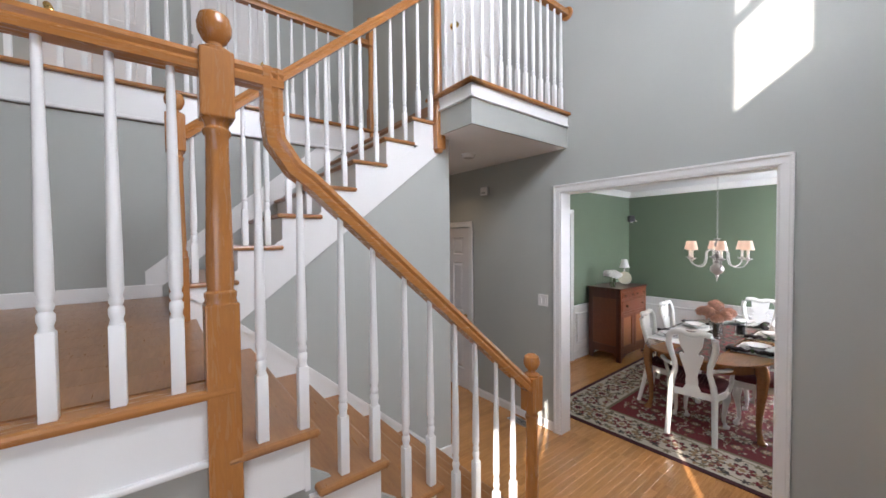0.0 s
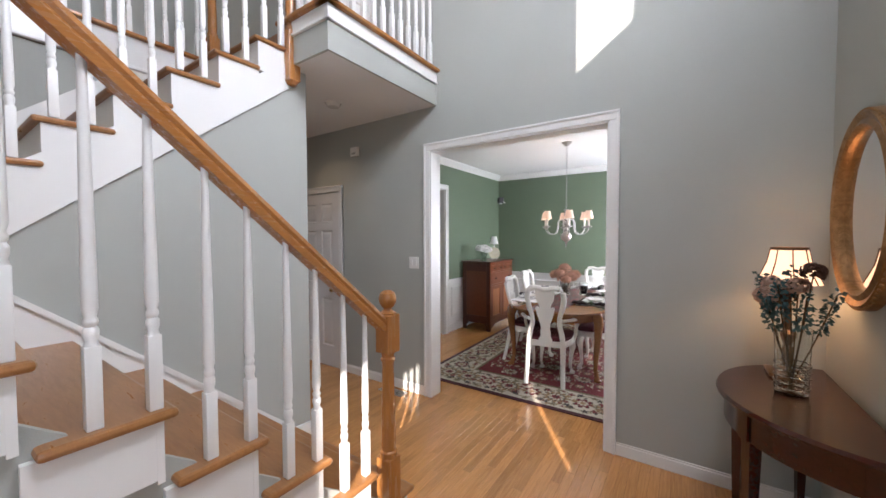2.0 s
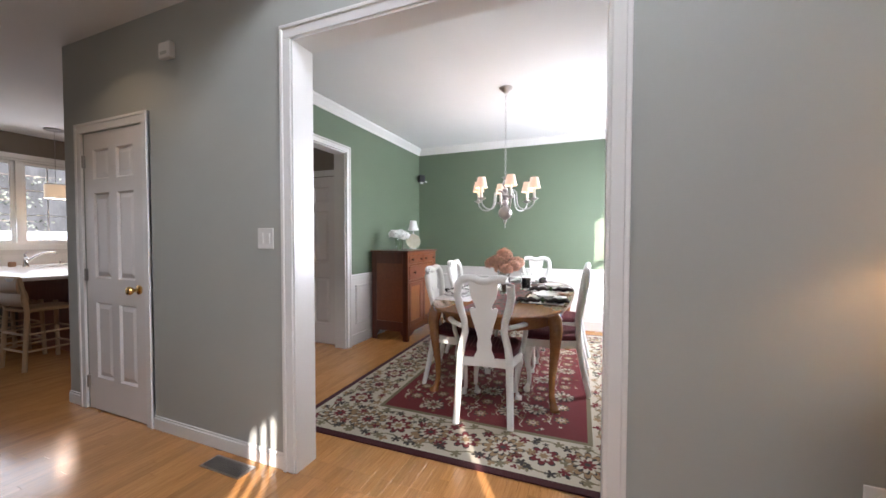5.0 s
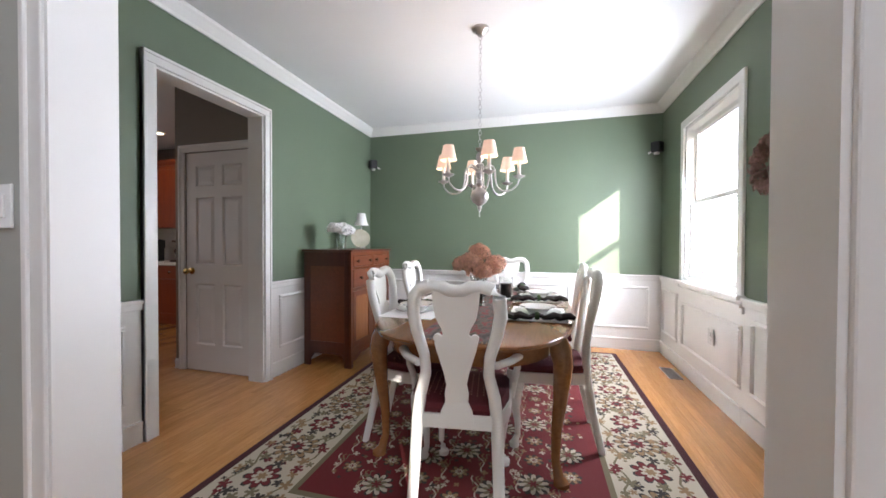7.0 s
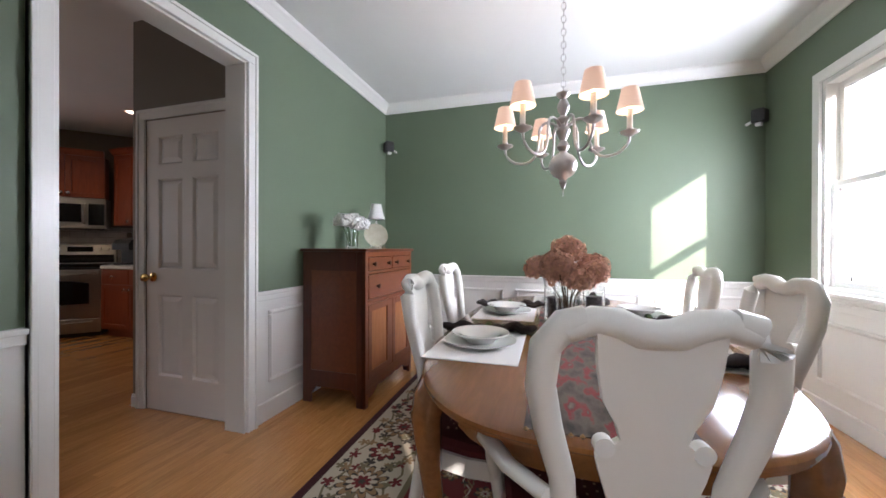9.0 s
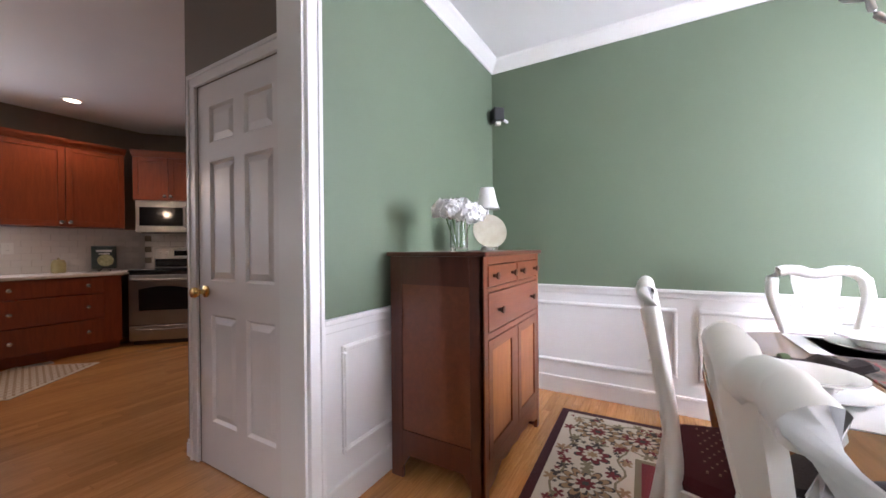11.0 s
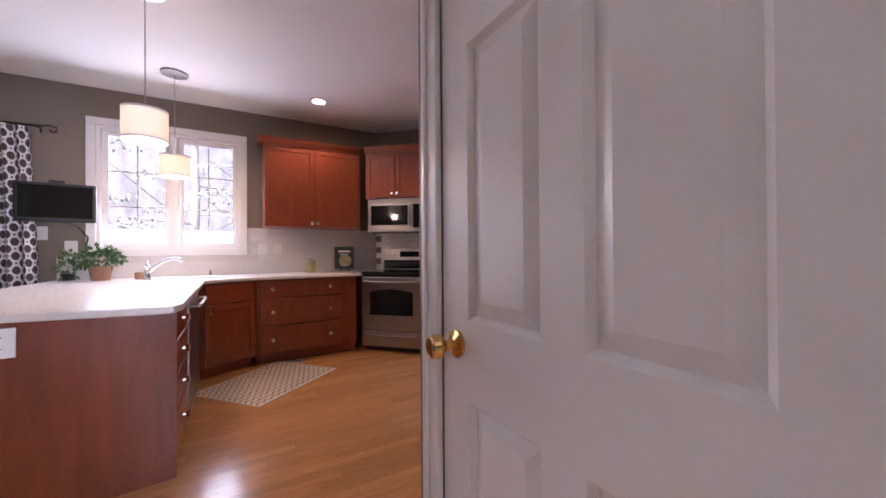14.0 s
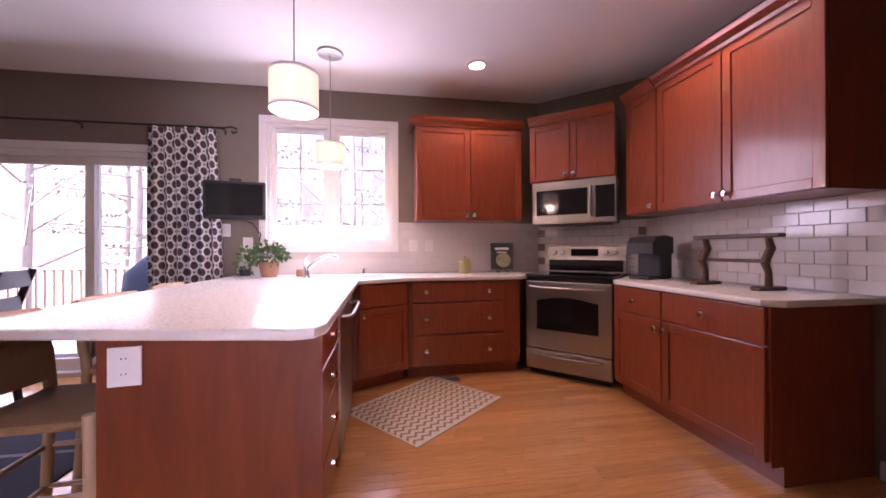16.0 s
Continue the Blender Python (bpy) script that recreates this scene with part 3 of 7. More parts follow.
# ---- doors and windows ----
def panel_door(name, label, w, h, loc, rz, knob_side, extra_hinges=False, knob=True):
    """Six-panel door, its front towards local -y, hinge at x = 0 or w."""
    d = thing(name, label, "door", loc, rz, kind="structure")
    t, st = 0.035, 0.11
    s = Shape()
    rows = [(0.24, 0.80), (0.98, 1.60), (1.70, h - 0.12)]
    cols = [(st, w / 2 - 0.045), (w / 2 + 0.045, w - st)]
    s.box(0, st, 0, t, 0, h).box(w - st, w, 0, t, 0, h).box(w / 2 - 0.045, w / 2 + 0.045, 0, t, 0, h)
    for z0, z1 in ((0, 0.24), (0.80, 0.98), (1.60, 1.70), (h - 0.12, h)):
        for a, b in cols:
            s.box(a, b, 0, t, z0, z1)
    part("frame", s, DOOR_WHITE, d)
    for z0, z1 in rows:
        for a, b in cols:
            p = Shape()
            q = 0.012
            o = [(a, z0), (b, z0), (b, z1), (a, z1)]
            i1 = [(a + q, z0 + q), (b - q, z0 + q), (b - q, z1 - q), (a + q, z1 - q)]
            g = 0.045
            i2 = [(a + g, z0 + g), (b - g, z0 + g), (b - g, z1 - g), (a + g, z1 - g)]
            vs = [(x, 0.0, z) for x, z in o] + [(x, 0.014, z) for x, z in i1] + [(x, 0.004, z) for x, z in i2]
            fs = [(j, (j + 1) % 4, 4 + (j + 1) % 4, 4 + j) for j in range(4)] + [(4 + j, 4 + (j + 1) % 4, 8 + (j + 1) % 4, 8 + j) for j in range(4)] + [(8, 9, 10, 11)]
            p.add(vs, fs)
            part("panel", p, DOOR_WHITE, d)
    kx = w - 0.065 if knob_side else 0.065
    if knob:
        k = Shape().lathe([(0.0, 0), (0.032, 0), (0.032, 0.008), (0.012, 0.014), (0.012, 0.035), (0.024, 0.045), (0.029, 0.058), (0.024, 0.072), (0.0, 0.078)], n=20)
        part("knob", k, BRASS, d, "polished brass knob", True, (kx, 0, 0.92), (90, 0, 0))
    hx = 0.0 if knob_side else w
    for z in (0.2, 1.0, h - 0.2):
        part("hinge", Shape().lathe([(0.008, 0), (0.008, 0.09)], n=10).box(-0.016, 0.016, 0.003, 0.0085, 0, 0.09), STEEL, d, "steel hinge", True, (hx, -0.008, z - 0.045))
    return d


panel_door("door_1", "white six-panel closet door with a brass knob, closed", 0.705, 2.035, (2.797, 3.605, 0.008), -90, 1)
panel_door("door_2", "white six-panel pantry door with a brass knob, closed", 0.75, 2.01, (PX - 0.003, PY1 - 0.005, 0.008), -90, 0)
panel_door("door_3", "white six-panel bedroom door on the upper hall", 0.76, 2.03, (0.10, 4.27, UP), 0, 1)
panel_door("door_4", "white six-panel bedroom door on the upper hall", 0.76, 2.03, (2.02, 2.33, UP), 0, 0)
panel_door("door_5", "white six-panel bedroom door on the upper hall", 0.76, 2.03, (-1.0, 4.27, UP), 0, 0)


def sash_window(name, label, x0, x1, z0, z1, y, inward, cols, casing_w=0.075, double_hung=False, rows=3):
    """A window in a wall along x; inward is +1 when the room lies towards +y."""
    w = thing(name, label, "window", (0, 0, 0), 0, kind="structure")
    s = Shape()
    e = y + inward * 0.02
    a, b = sorted((y, e))
    c = casing_w
    s.box(x0 - c, x0, a, b, z0, z1, 0.004).box(x1, x1 + c, a, b, z0, z1, 0.004).box(x0 - c, x1 + c, a, b, z1, z1 + c, 0.004)
    if double_hung:
        a2, b2 = sorted((y, y + inward * 0.06))
        part("window_sill", Shape().box(x0 - c - 0.03, x1 + c + 0.03, a2, b2, z0 - 0.03, z0, 0.006).box(x0 - c, x1 + c, a, b, z0 - 0.10, z0 - 0.03, 0.004), TRIM_WHITE, w)
    else:
        s.box(x0 - c, x1 + c, a, b, z0 - c, z0, 0.004)
    part("window_casing", s, TRIM_WHITE, w)
    s = Shape()
    g0, g1 = sorted((y, y - inward * 0.13))
    f = 0.03
    s.box(x0, x0 + f, g0, g1, z0, z1).box(x1 - f, x1, g0, g1, z0, z1).box(x0 + f, x1 - f, g0, g1, z0, z0 + f).box(x0 + f, x1 - f, g0, g1, z1 - f, z1)
    part("window_frame", s, TRIM_WHITE, w)
    yy = y - inward * 0.07
    if double_hung:
        zm = (z0 + z1) / 2
        cells = [(x0 + f, x1 - f, z0 + f, zm + 0.02, yy + inward * 0.02), (x0 + f, x1 - f, zm - 0.02, z1 - f, yy - inward * 0.02)]
    else:
        n = cols
        ww = (x1 - x0 - 2 * f - 0.07 * (n - 1)) / n
        cells = []
        for i in range(n):
            xa = x0 + f + i * (ww + 0.07)
            cells.append((xa, xa + ww, z0 + f, z1 - f, yy))
            if i:
                part("mullion", Shape().box(xa - 0.07, xa, g0 + 0.01, g1 - 0.01, z0 + f, z1 - f, 0.004), TRIM_WHITE, w)
    for xa, xb, za, zb, yc in cells:
        r = 0.04
        s = Shape().box(xa, xa + r, yc - 0.018, yc + 0.018, za, zb, 0.004).box(xb - r, xb, yc - 0.018, yc + 0.018, za, zb, 0.004)
        s.box(xa + r, xb - r, yc - 0.018, yc + 0.018, za, za + r, 0.004).box(xa + r, xb - r, yc - 0.018, yc + 0.018, zb - r, zb, 0.004)
        sash = part("sash", s, TRIM_WHITE, w)
        if not double_hung:
            m = Shape()
            m.box((xa + xb) / 2 - 0.006, (xa + xb) / 2 + 0.006, yc - 0.006, yc + 0.006, za + r, zb - r)
            for k in range(1, rows):
                zz = za + r + (zb - za - 2 * r) * k / rows
                m.box(xa + r, xb - r, yc - 0.0055, yc + 0.0055, zz - 0.006, zz + 0.006)
            part("muntin", m, TRIM_WHITE, sash)
        p = part("pane", Shape().box(xa + r, xb - r, yc - 0.002, yc + 0.002, za + r, zb - r), GLASS, sash)
        p.visible_shadow = False
    return w


sash_window("window_1", "white double-hung dining room window, closed and sunlit", WX0, WX1, WZ0, WZ1, -0.82, 1, 1, 0.07, True)
sash_window("window_2", "white twin casement kitchen window with thin grilles", NX0, NX1, NZ0, NZ1, NY, -1, 2, 0.07)
sash_window("window_3", "white high foyer window above the entrance", 0.42, 1.27, 3.62, 4.98, -1.03, 1, 1, 0.07, True)

# sliding glass door
d = thing("door_6", "white sliding glass patio door in the kitchen", "door", kind="structure")
s = Shape().box(SX0 - 0.07, SX0, NY - 0.02, NY, 0, SZ, 0.004).box(SX1, SX1 + 0.07, NY - 0.02, NY, 0, SZ, 0.004).box(SX0 - 0.07, SX1 + 0.07, NY - 0.02, NY, SZ, SZ + 0.07, 0.004)
part("casing", s, TRIM_WHITE, d)
part("frame", Shape().box(SX0, SX1, NY, NY + 0.13, SZ - 0.05, SZ).box(SX0, SX1, NY, NY + 0.13, 0, 0.04).box(SX0, SX0 + 0.04, NY, NY + 0.13, 0.04, SZ - 0.05).box(SX1 - 0.04, SX1, NY, NY + 0.13, 0.04, SZ - 0.05), TRIM_WHITE, d)
for xa, xb, yc in ((SX0 + 0.04, 1.68, NY + 0.09), (1.60, SX1 - 0.04, NY + 0.045)):
    r = 0.075
    s = Shape().box(xa, xa + r, yc - 0.02, yc + 0.02, 0.04, SZ - 0.05, 0.004).box(xb - r, xb, yc - 0.02, yc + 0.02, 0.04, SZ - 0.05, 0.004)
    s.box(xa + r, xb - r, yc - 0.02, yc + 0.02, 0.04, 0.15, 0.004).box(xa + r, xb - r, yc - 0.02, yc + 0.02, SZ - 0.12, SZ - 0.05, 0.004)
    leaf = part("door_panel", s, TRIM_WHITE, d)
    p = part("pane", Shape().box(xa + r, xb - r, yc - 0.003, yc + 0.003, 0.15, SZ - 0.12), GLASS, leaf)
    p.visible_shadow = False

# ---- staircase ----
RY = 0.83                       # rail line of the lower flight
st = thing("staircase", "oak and white staircase with a landing and two flights", "stairs", kind="structure")
N1, R1, G1 = 7, LAND / 7, 0.264
for n in range(1, 7):
    z = LAND - R1 * n
    nose = -0.055 + G1 * n
    part("tread", Shape().box(nose - G1 - 0.01, nose, RY - 0.045, 1.97, z - 0.028, z, 0.012), OAK_TREAD, st)
for n in range(1, 8):
    z = LAND - R1 * n
    xr = -0.055 + G1 * (n - 1) - 0.03
    part("riser", Shape().box(xr - 0.018, xr, RY - 0.016, 1.97, z, z + R1 - 0.028), TRIM_WHITE, st)
    if n < 7:
        part("stringer", Shape().box(xr, xr + G1, RY - 0.015, RY + 0.005, z - 0.2 if n < 6 else 0, z - 0.028), TRIM_WHITE, st)
s = Shape().prism([(-1.3, 0), (-0.1, 0), (1.52, 0), (1.52, 0.08), (-0.08, LAND - 0.16), (-1.3, LAND - 0.16)], -RY - 0.03, -RY - 0.008, UPRIGHT)
part("side_panel", s, PAINT_GREY, st, "grey painted panel under the lower flight")
part("band", Shape().box(-1.3, -0.05, RY - 0.016, RY + 0.01, LAND - 0.21, LAND - 0.03).box(-1.3, -0.05, RY - 0.03, RY, LAND - 0.225, LAND - 0.205, 0.006), TRIM_WHITE, st)
part("landing_nosing", Shape().box(-1.3, -0.03, RY - 0.045, RY + 0.06, LAND - 0.03, LAND, 0.012), OAK_RAIL, st)
for i in range(12):
    y0 = RY + 0.065 + i * (3.10 - RY - 0.07) / 12
    part("landing_board", Shape().box(-1.3, -0.058, y0, y0 + (3.10 - RY - 0.07) / 12 - 0.0015, LAND - 0.03, LAND), OAK_TREAD, st)
# upper flight, rising towards +x
R2, G2 = (UP - LAND) / 8, 0.245
for n in range(1, 8):
    z = LAND + R2 * n
    nose = -0.375 + G2 * n
    part("tread", Shape().box(nose, nose + G2 + 0.035, 1.935, 3.10, z - 0.028, z, 0.012), OAK_TREAD, st)
for n in range(1, 9):
    z = LAND + R2 * (n - 1)
    xr = -0.375 + G2 * n + 0.03
    part("riser", Shape().box(xr, xr + 0.018, 1.966, 3.10, z, z + R2 - 0.028), TRIM_WHITE, st)
    part("stringer", Shape().box(xr, min(xr + G2 + 0.001, 1.61), 1.955, 1.97, z - 0.02, z + R2 - 0.028), TRIM_WHITE, st)
x1, x2 = -0.35, 1.735
sl = R2 / G2
part("skirt", Shape().prism([(-0.13, LAND - 0.27), (1.61, LAND - 0.27 + 1.74 * sl), (1.61, LAND + 0.02 + 1.60 * sl), (-0.13, LAND + 0.06)], -1.968, -1.952, UPRIGHT), TRIM_WHITE, st)
s = Shape().prism([(-0.13, 0), (1.735, 0), (1.735, CEIL), (1.61, CEIL), (-0.13, LAND - 0.1)], -2.09, -1.97, UPRIGHT)
part("under_wall", s, PAINT_GREY, st, "grey painted wall under the upper flight")
# white skirt on the wall side of the lower flight
s = Shape()
zz = lambda x: LAND - R1 / G1 * (x + 0.055)
s.prism([(-0.08, zz(-0.08) - 0.25), (1.735, 0.0), (1.735, 0.115), (1.60, 0.125), (-0.08, zz(-0.08) + 0.11)], -1.970, -1.956, UPRIGHT)
s.sweep([(-0.012, -0.012), (0.012, -0.012), (0.012, 0.012), (-0.012, 0.012)], [(-0.08, 1.956, zz(-0.08) + 0.11), (1.60, 1.956, 0.125), (1.735, 1.956, 0.115)])
part("wall_skirt", s, TRIM_WHITE, st)
s = Shape().box(-1.3, -0.2, 3.086, 3.10, LAND, LAND + 0.10, 0.004).prism([(-0.3, LAND), (1.55, UP - 0.02), (1.55, UP), (1.3, UP), (-0.3, LAND + 0.2)], -3.10, -3.088, UPRIGHT)
part("wall_skirt", s, TRIM_WHITE, st)

RAIL = [(-0.03, -0.03), (0.03, -0.03), (0.032, -0.01), (0.024, 0.0), (0.03, 0.012), (0.022, 0.028), (0.0, 0.034), (-0.022, 0.028), (-0.03, 0.012), (-0.024, 0.0), (-0.032, -0.01)]


def baluster_mesh(length, name="baluster"):
    s = Shape().box(-0.0165, 0.0165, -0.0165, 0.0165, 0, 0.21, 0.003)
    s.lathe([(0.0, 0.205), (0.0165, 0.207), (0.013, 0.222), (0.0165, 0.235), (0.0165, 0.25), (0.012, 0.258), (0.0155, 0.266), (0.0155, 0.274), (0.012, 0.282),
             (0.0165, 0.30), (0.0165, 0.36), (0.0095, length)], n=10)
    return s.mesh(name, TRIM_WHITE, True)


def newel(parent, x, y, z, h, drop=0.0, base=0.34):
    nw = part("newel_post", Shape().box(-0.043, 0.043, -0.043, 0.043, -drop, base, 0.004), OAK_POST, parent, "honey oak newel post", False, (x, y, z))
    t = Shape().lathe([(0.043, base - 0.005), (0.040, base + 0.012), (0.042, base + 0.018), (0.042, base + 0.03), (0.034, base + 0.036), (0.037, base + 0.075), (0.030, h - 0.42), (0.030, h - 0.36), (0.036, h - 0.352), (0.036, h - 0.34),
                       (0.030, h - 0.333), (0.034, h - 0.315), (0.042, h - 0.305)], n=20)
    part("turned_shaft", t, OAK_POST, nw, "", True)
    part("block", Shape().box(-0.043, 0.043, -0.043, 0.043, h - 0.31, h - 0.12, 0.005), OAK_POST, nw)
    b = Shape().lathe([(0.042, h - 0.122), (0.042, h - 0.112), (0.022, h - 0.10), (0.02, h - 0.092), (0.03, h - 0.085), (0.043, h - 0.06), (0.045, h - 0.04), (0.038, h - 0.015), (0.02, h - 0.002), (0.0, h)], n=20)
    part("ball_finial", b, OAK_POST, nw, "", True)
    return nw


rl = thing("stair_railing", "honey oak handrail with white turned balusters on the stairs", "railing")
newel(rl, -0.065, RY, LAND - 0.45, 1.53, 0.0, 0.69)
newel(rl, 1.375, RY, R1 - 0.02, 1.08, 0.0, 0.24)
BZ = 1.085      # rail centre at the lower newel
slope = R1 / G1
part("handrail", Shape().sweep(RAIL, [(-1.3, RY, 2.40), (-0.10, RY, 2.40)]), OAK_RAIL, rl, "", True)
part("handrail", Shape().sweep(RAIL, [(-0.03, RY, 2.40), (0.115, RY, 2.40)]), OAK_RAIL, rl, "", True)
ease = [(0.085, RY, 2.43), (0.085, RY, 2.28), (0.093, RY, 2.21), (0.115, RY, 2.18), (0.15, RY, 2.13)]
x_s = 0.20
for k in range(8):
    x_ = x_s + (1.345 - x_s) * k / 7
    ease.append((x_, RY, BZ + 0.015 + slope * (1.345 - x_) * 1.09))
part("handrail", Shape().sweep(RAIL, ease), OAK_RAIL, rl, "curved honey oak handrail of the lower flight", True)
for i in range(10):
    x_ = -0.17 - i * 0.123
    part("baluster", baluster_mesh(0.90), None, rl, "", False, (x_, RY, LAND))
def rail_z(x):
    return BZ + slope * (1.345 - x) * 1.09 - 0.02
for n in range(1, 7):
    z = LAND - R1 * n
    for k in range(2):
        x_ = -0.055 + G1 * n - 0.17 + k * 0.125 - 0.0
        if x_ < 1.30:
            part("baluster", baluster_mesh(min(rail_z(x_), 2.2) - z + (0.02 if x_ > 0.1 else 0)), None, rl, "", False, (x_, RY, z))
# upper flight rail
ru = thing("upper_railing", "honey oak railing with white balusters along the upper flight and balcony", "railing")
newel(ru, -0.13, 1.94, LAND, 1.20)
H2 = 0.83
r0 = Vector((-0.10, 1.94, LAND + 0.98))
r1 = Vector((1.56, 1.94, UP + 0.86))
part("handrail", Shape().sweep(RAIL, [r0, r1]), OAK_RAIL, ru, "", True)
for n in range(1, 8):
    z = LAND + R2 * n
    for k in range(2):
        x_ = -0.375 + G2 * n + 0.07 + k * 0.12
        zr = r0.z + (r1.z - r0.z) * (x_ - r0.x) / (r1.x - r0.x)
        part("baluster", baluster_mesh(zr - z - 0.01), None, ru, "", False, (x_, 1.95, z))
nw = newel(ru, 1.60, 1.94, UP - 0.42, 1.62)
part("drop_cap", Shape().lathe([(0.0, -0.03), (0.03, -0.025), (0.043, 0.0)], n=16), OAK_POST, nw, "", True)
part("handrail", Shape().sweep(RAIL, [(1.60, 1.90, UP + 0.92), (1.60, 1.53, UP + 0.92)]), OAK_RAIL, ru, "", True)
part("handrail", Shape().sweep(RAIL, [(1.57, 1.53, UP + 0.92), (2.78, 1.53, UP + 0.92)]), OAK_RAIL, ru, "", True)
part("wall_rosette", Shape().lathe([(0.06, 0), (0.06, 0.012), (0.05, 0.02)], n=20), OAK_POST, ru, "", True, (2.80, 1.53, UP + 0.92), (0, -90, 0))
bal_up = baluster_mesh(0.90)
for i in range(3):
    part("baluster", bal_up, None, ru, "", False, (1.60, 1.83 - i * 0.105, UP + 0.008))
for i in range(12):
    part("baluster", bal_up, None, ru, "", False, (1.60 + i * 0.1, 1.53, UP + 0.008))
# upper hall rail
rh = thing("hall_railing", "honey oak railing with white balusters along the upper hall", "railing")
part("handrail", Shape().sweep(RAIL, [(-1.3, 3.10, UP + 0.92), (1.57, 3.10, UP + 0.92)]), OAK_RAIL, rh, "", True)
newel(rh, 1.60, 3.10, UP - 0.1, 1.30)
for i in range(24):
    part("baluster", bal_up, None, rh, "", False, (1.48 - i * 0.115, 3.10, UP + 0.008))


# ---- dining room ----
def superellipse(a, b, p, n):
    o = []
    for i in range(n):
        t = 2 * math.pi * i / n
        c, s_ = math.cos(t), math.sin(t)
        o.append((a * math.copysign(abs(c) ** (2 / p), c), b * math.copysign(abs(s_) ** (2 / p), s_)))
    return o


def cabriole(x, y, h, dx, dy, r=1.0):
    """A curved leg from the knee at height h down to a pad foot, bowing towards (dx, dy)."""
    pts = [(0.0, h, 0.030), (0.012, h - 0.05, 0.036), (0.022, h - 0.11, 0.032), (0.012, h * 0.6, 0.023), (-0.004, h * 0.35, 0.017), (-0.006, h * 0.16, 0.014), (0.008, 0.045, 0.017), (0.02, 0.02, 0.027), (0.02, 0.0, 0.024)]
    return Shape().tube([(x + dx * o * r, y + dy * o * r, z) for o, z, w in pts], [w * r for o, z, w in pts], 10)


def dining_table():
    t = thing("dining_table", "polished oak dining table with rounded ends, laid for a meal", "table", (4.84, 0.83, 0.0))
    a, b = 1.12, 0.575
    top = Shape()
    prof = [(1.0, 0.725), (1.0, 0.732), (1.012, 0.738), (1.012, 0.748), (0.99, 0.757)]
    base = superellipse(a, b, 3.0, 64)
    vs, fs = [], []
    for k, z in prof:
        vs += [(x * (1 + (k - 1) * b / a), y * k, z) for x, y in base]
    for j in range(4):
        fs += [(j * 64 + i, j * 64 + (i + 1) % 64, (j + 1) * 64 + (i + 1) % 64, (j + 1) * 64 + i) for i in range(64)]
    fs += [tuple(range(64))[::-1], tuple(256 + i for i in range(64))]
    top.add(vs, fs)
    part("tabletop", top, TABLE_OAK, t, "", True)
    part("apron", Shape().prism(superellipse(a - 0.09, b - 0.07, 3.0, 48), 0.63, 0.7249), TABLE_OAK, t, "", True)
    for sx in (-1, 1):
        for sy in (-1, 1):
            part("leg", cabriole(sx * 0.78, sy * 0.465, 0.72, sx * 0.7, sy * 0.7, 1.55), TABLE_OAK, t, "", True)
    return t


dining_table()
SEAT_DOTS = material("seat_dot_weave", (0.45, 0.25, 0.18), 0.9)


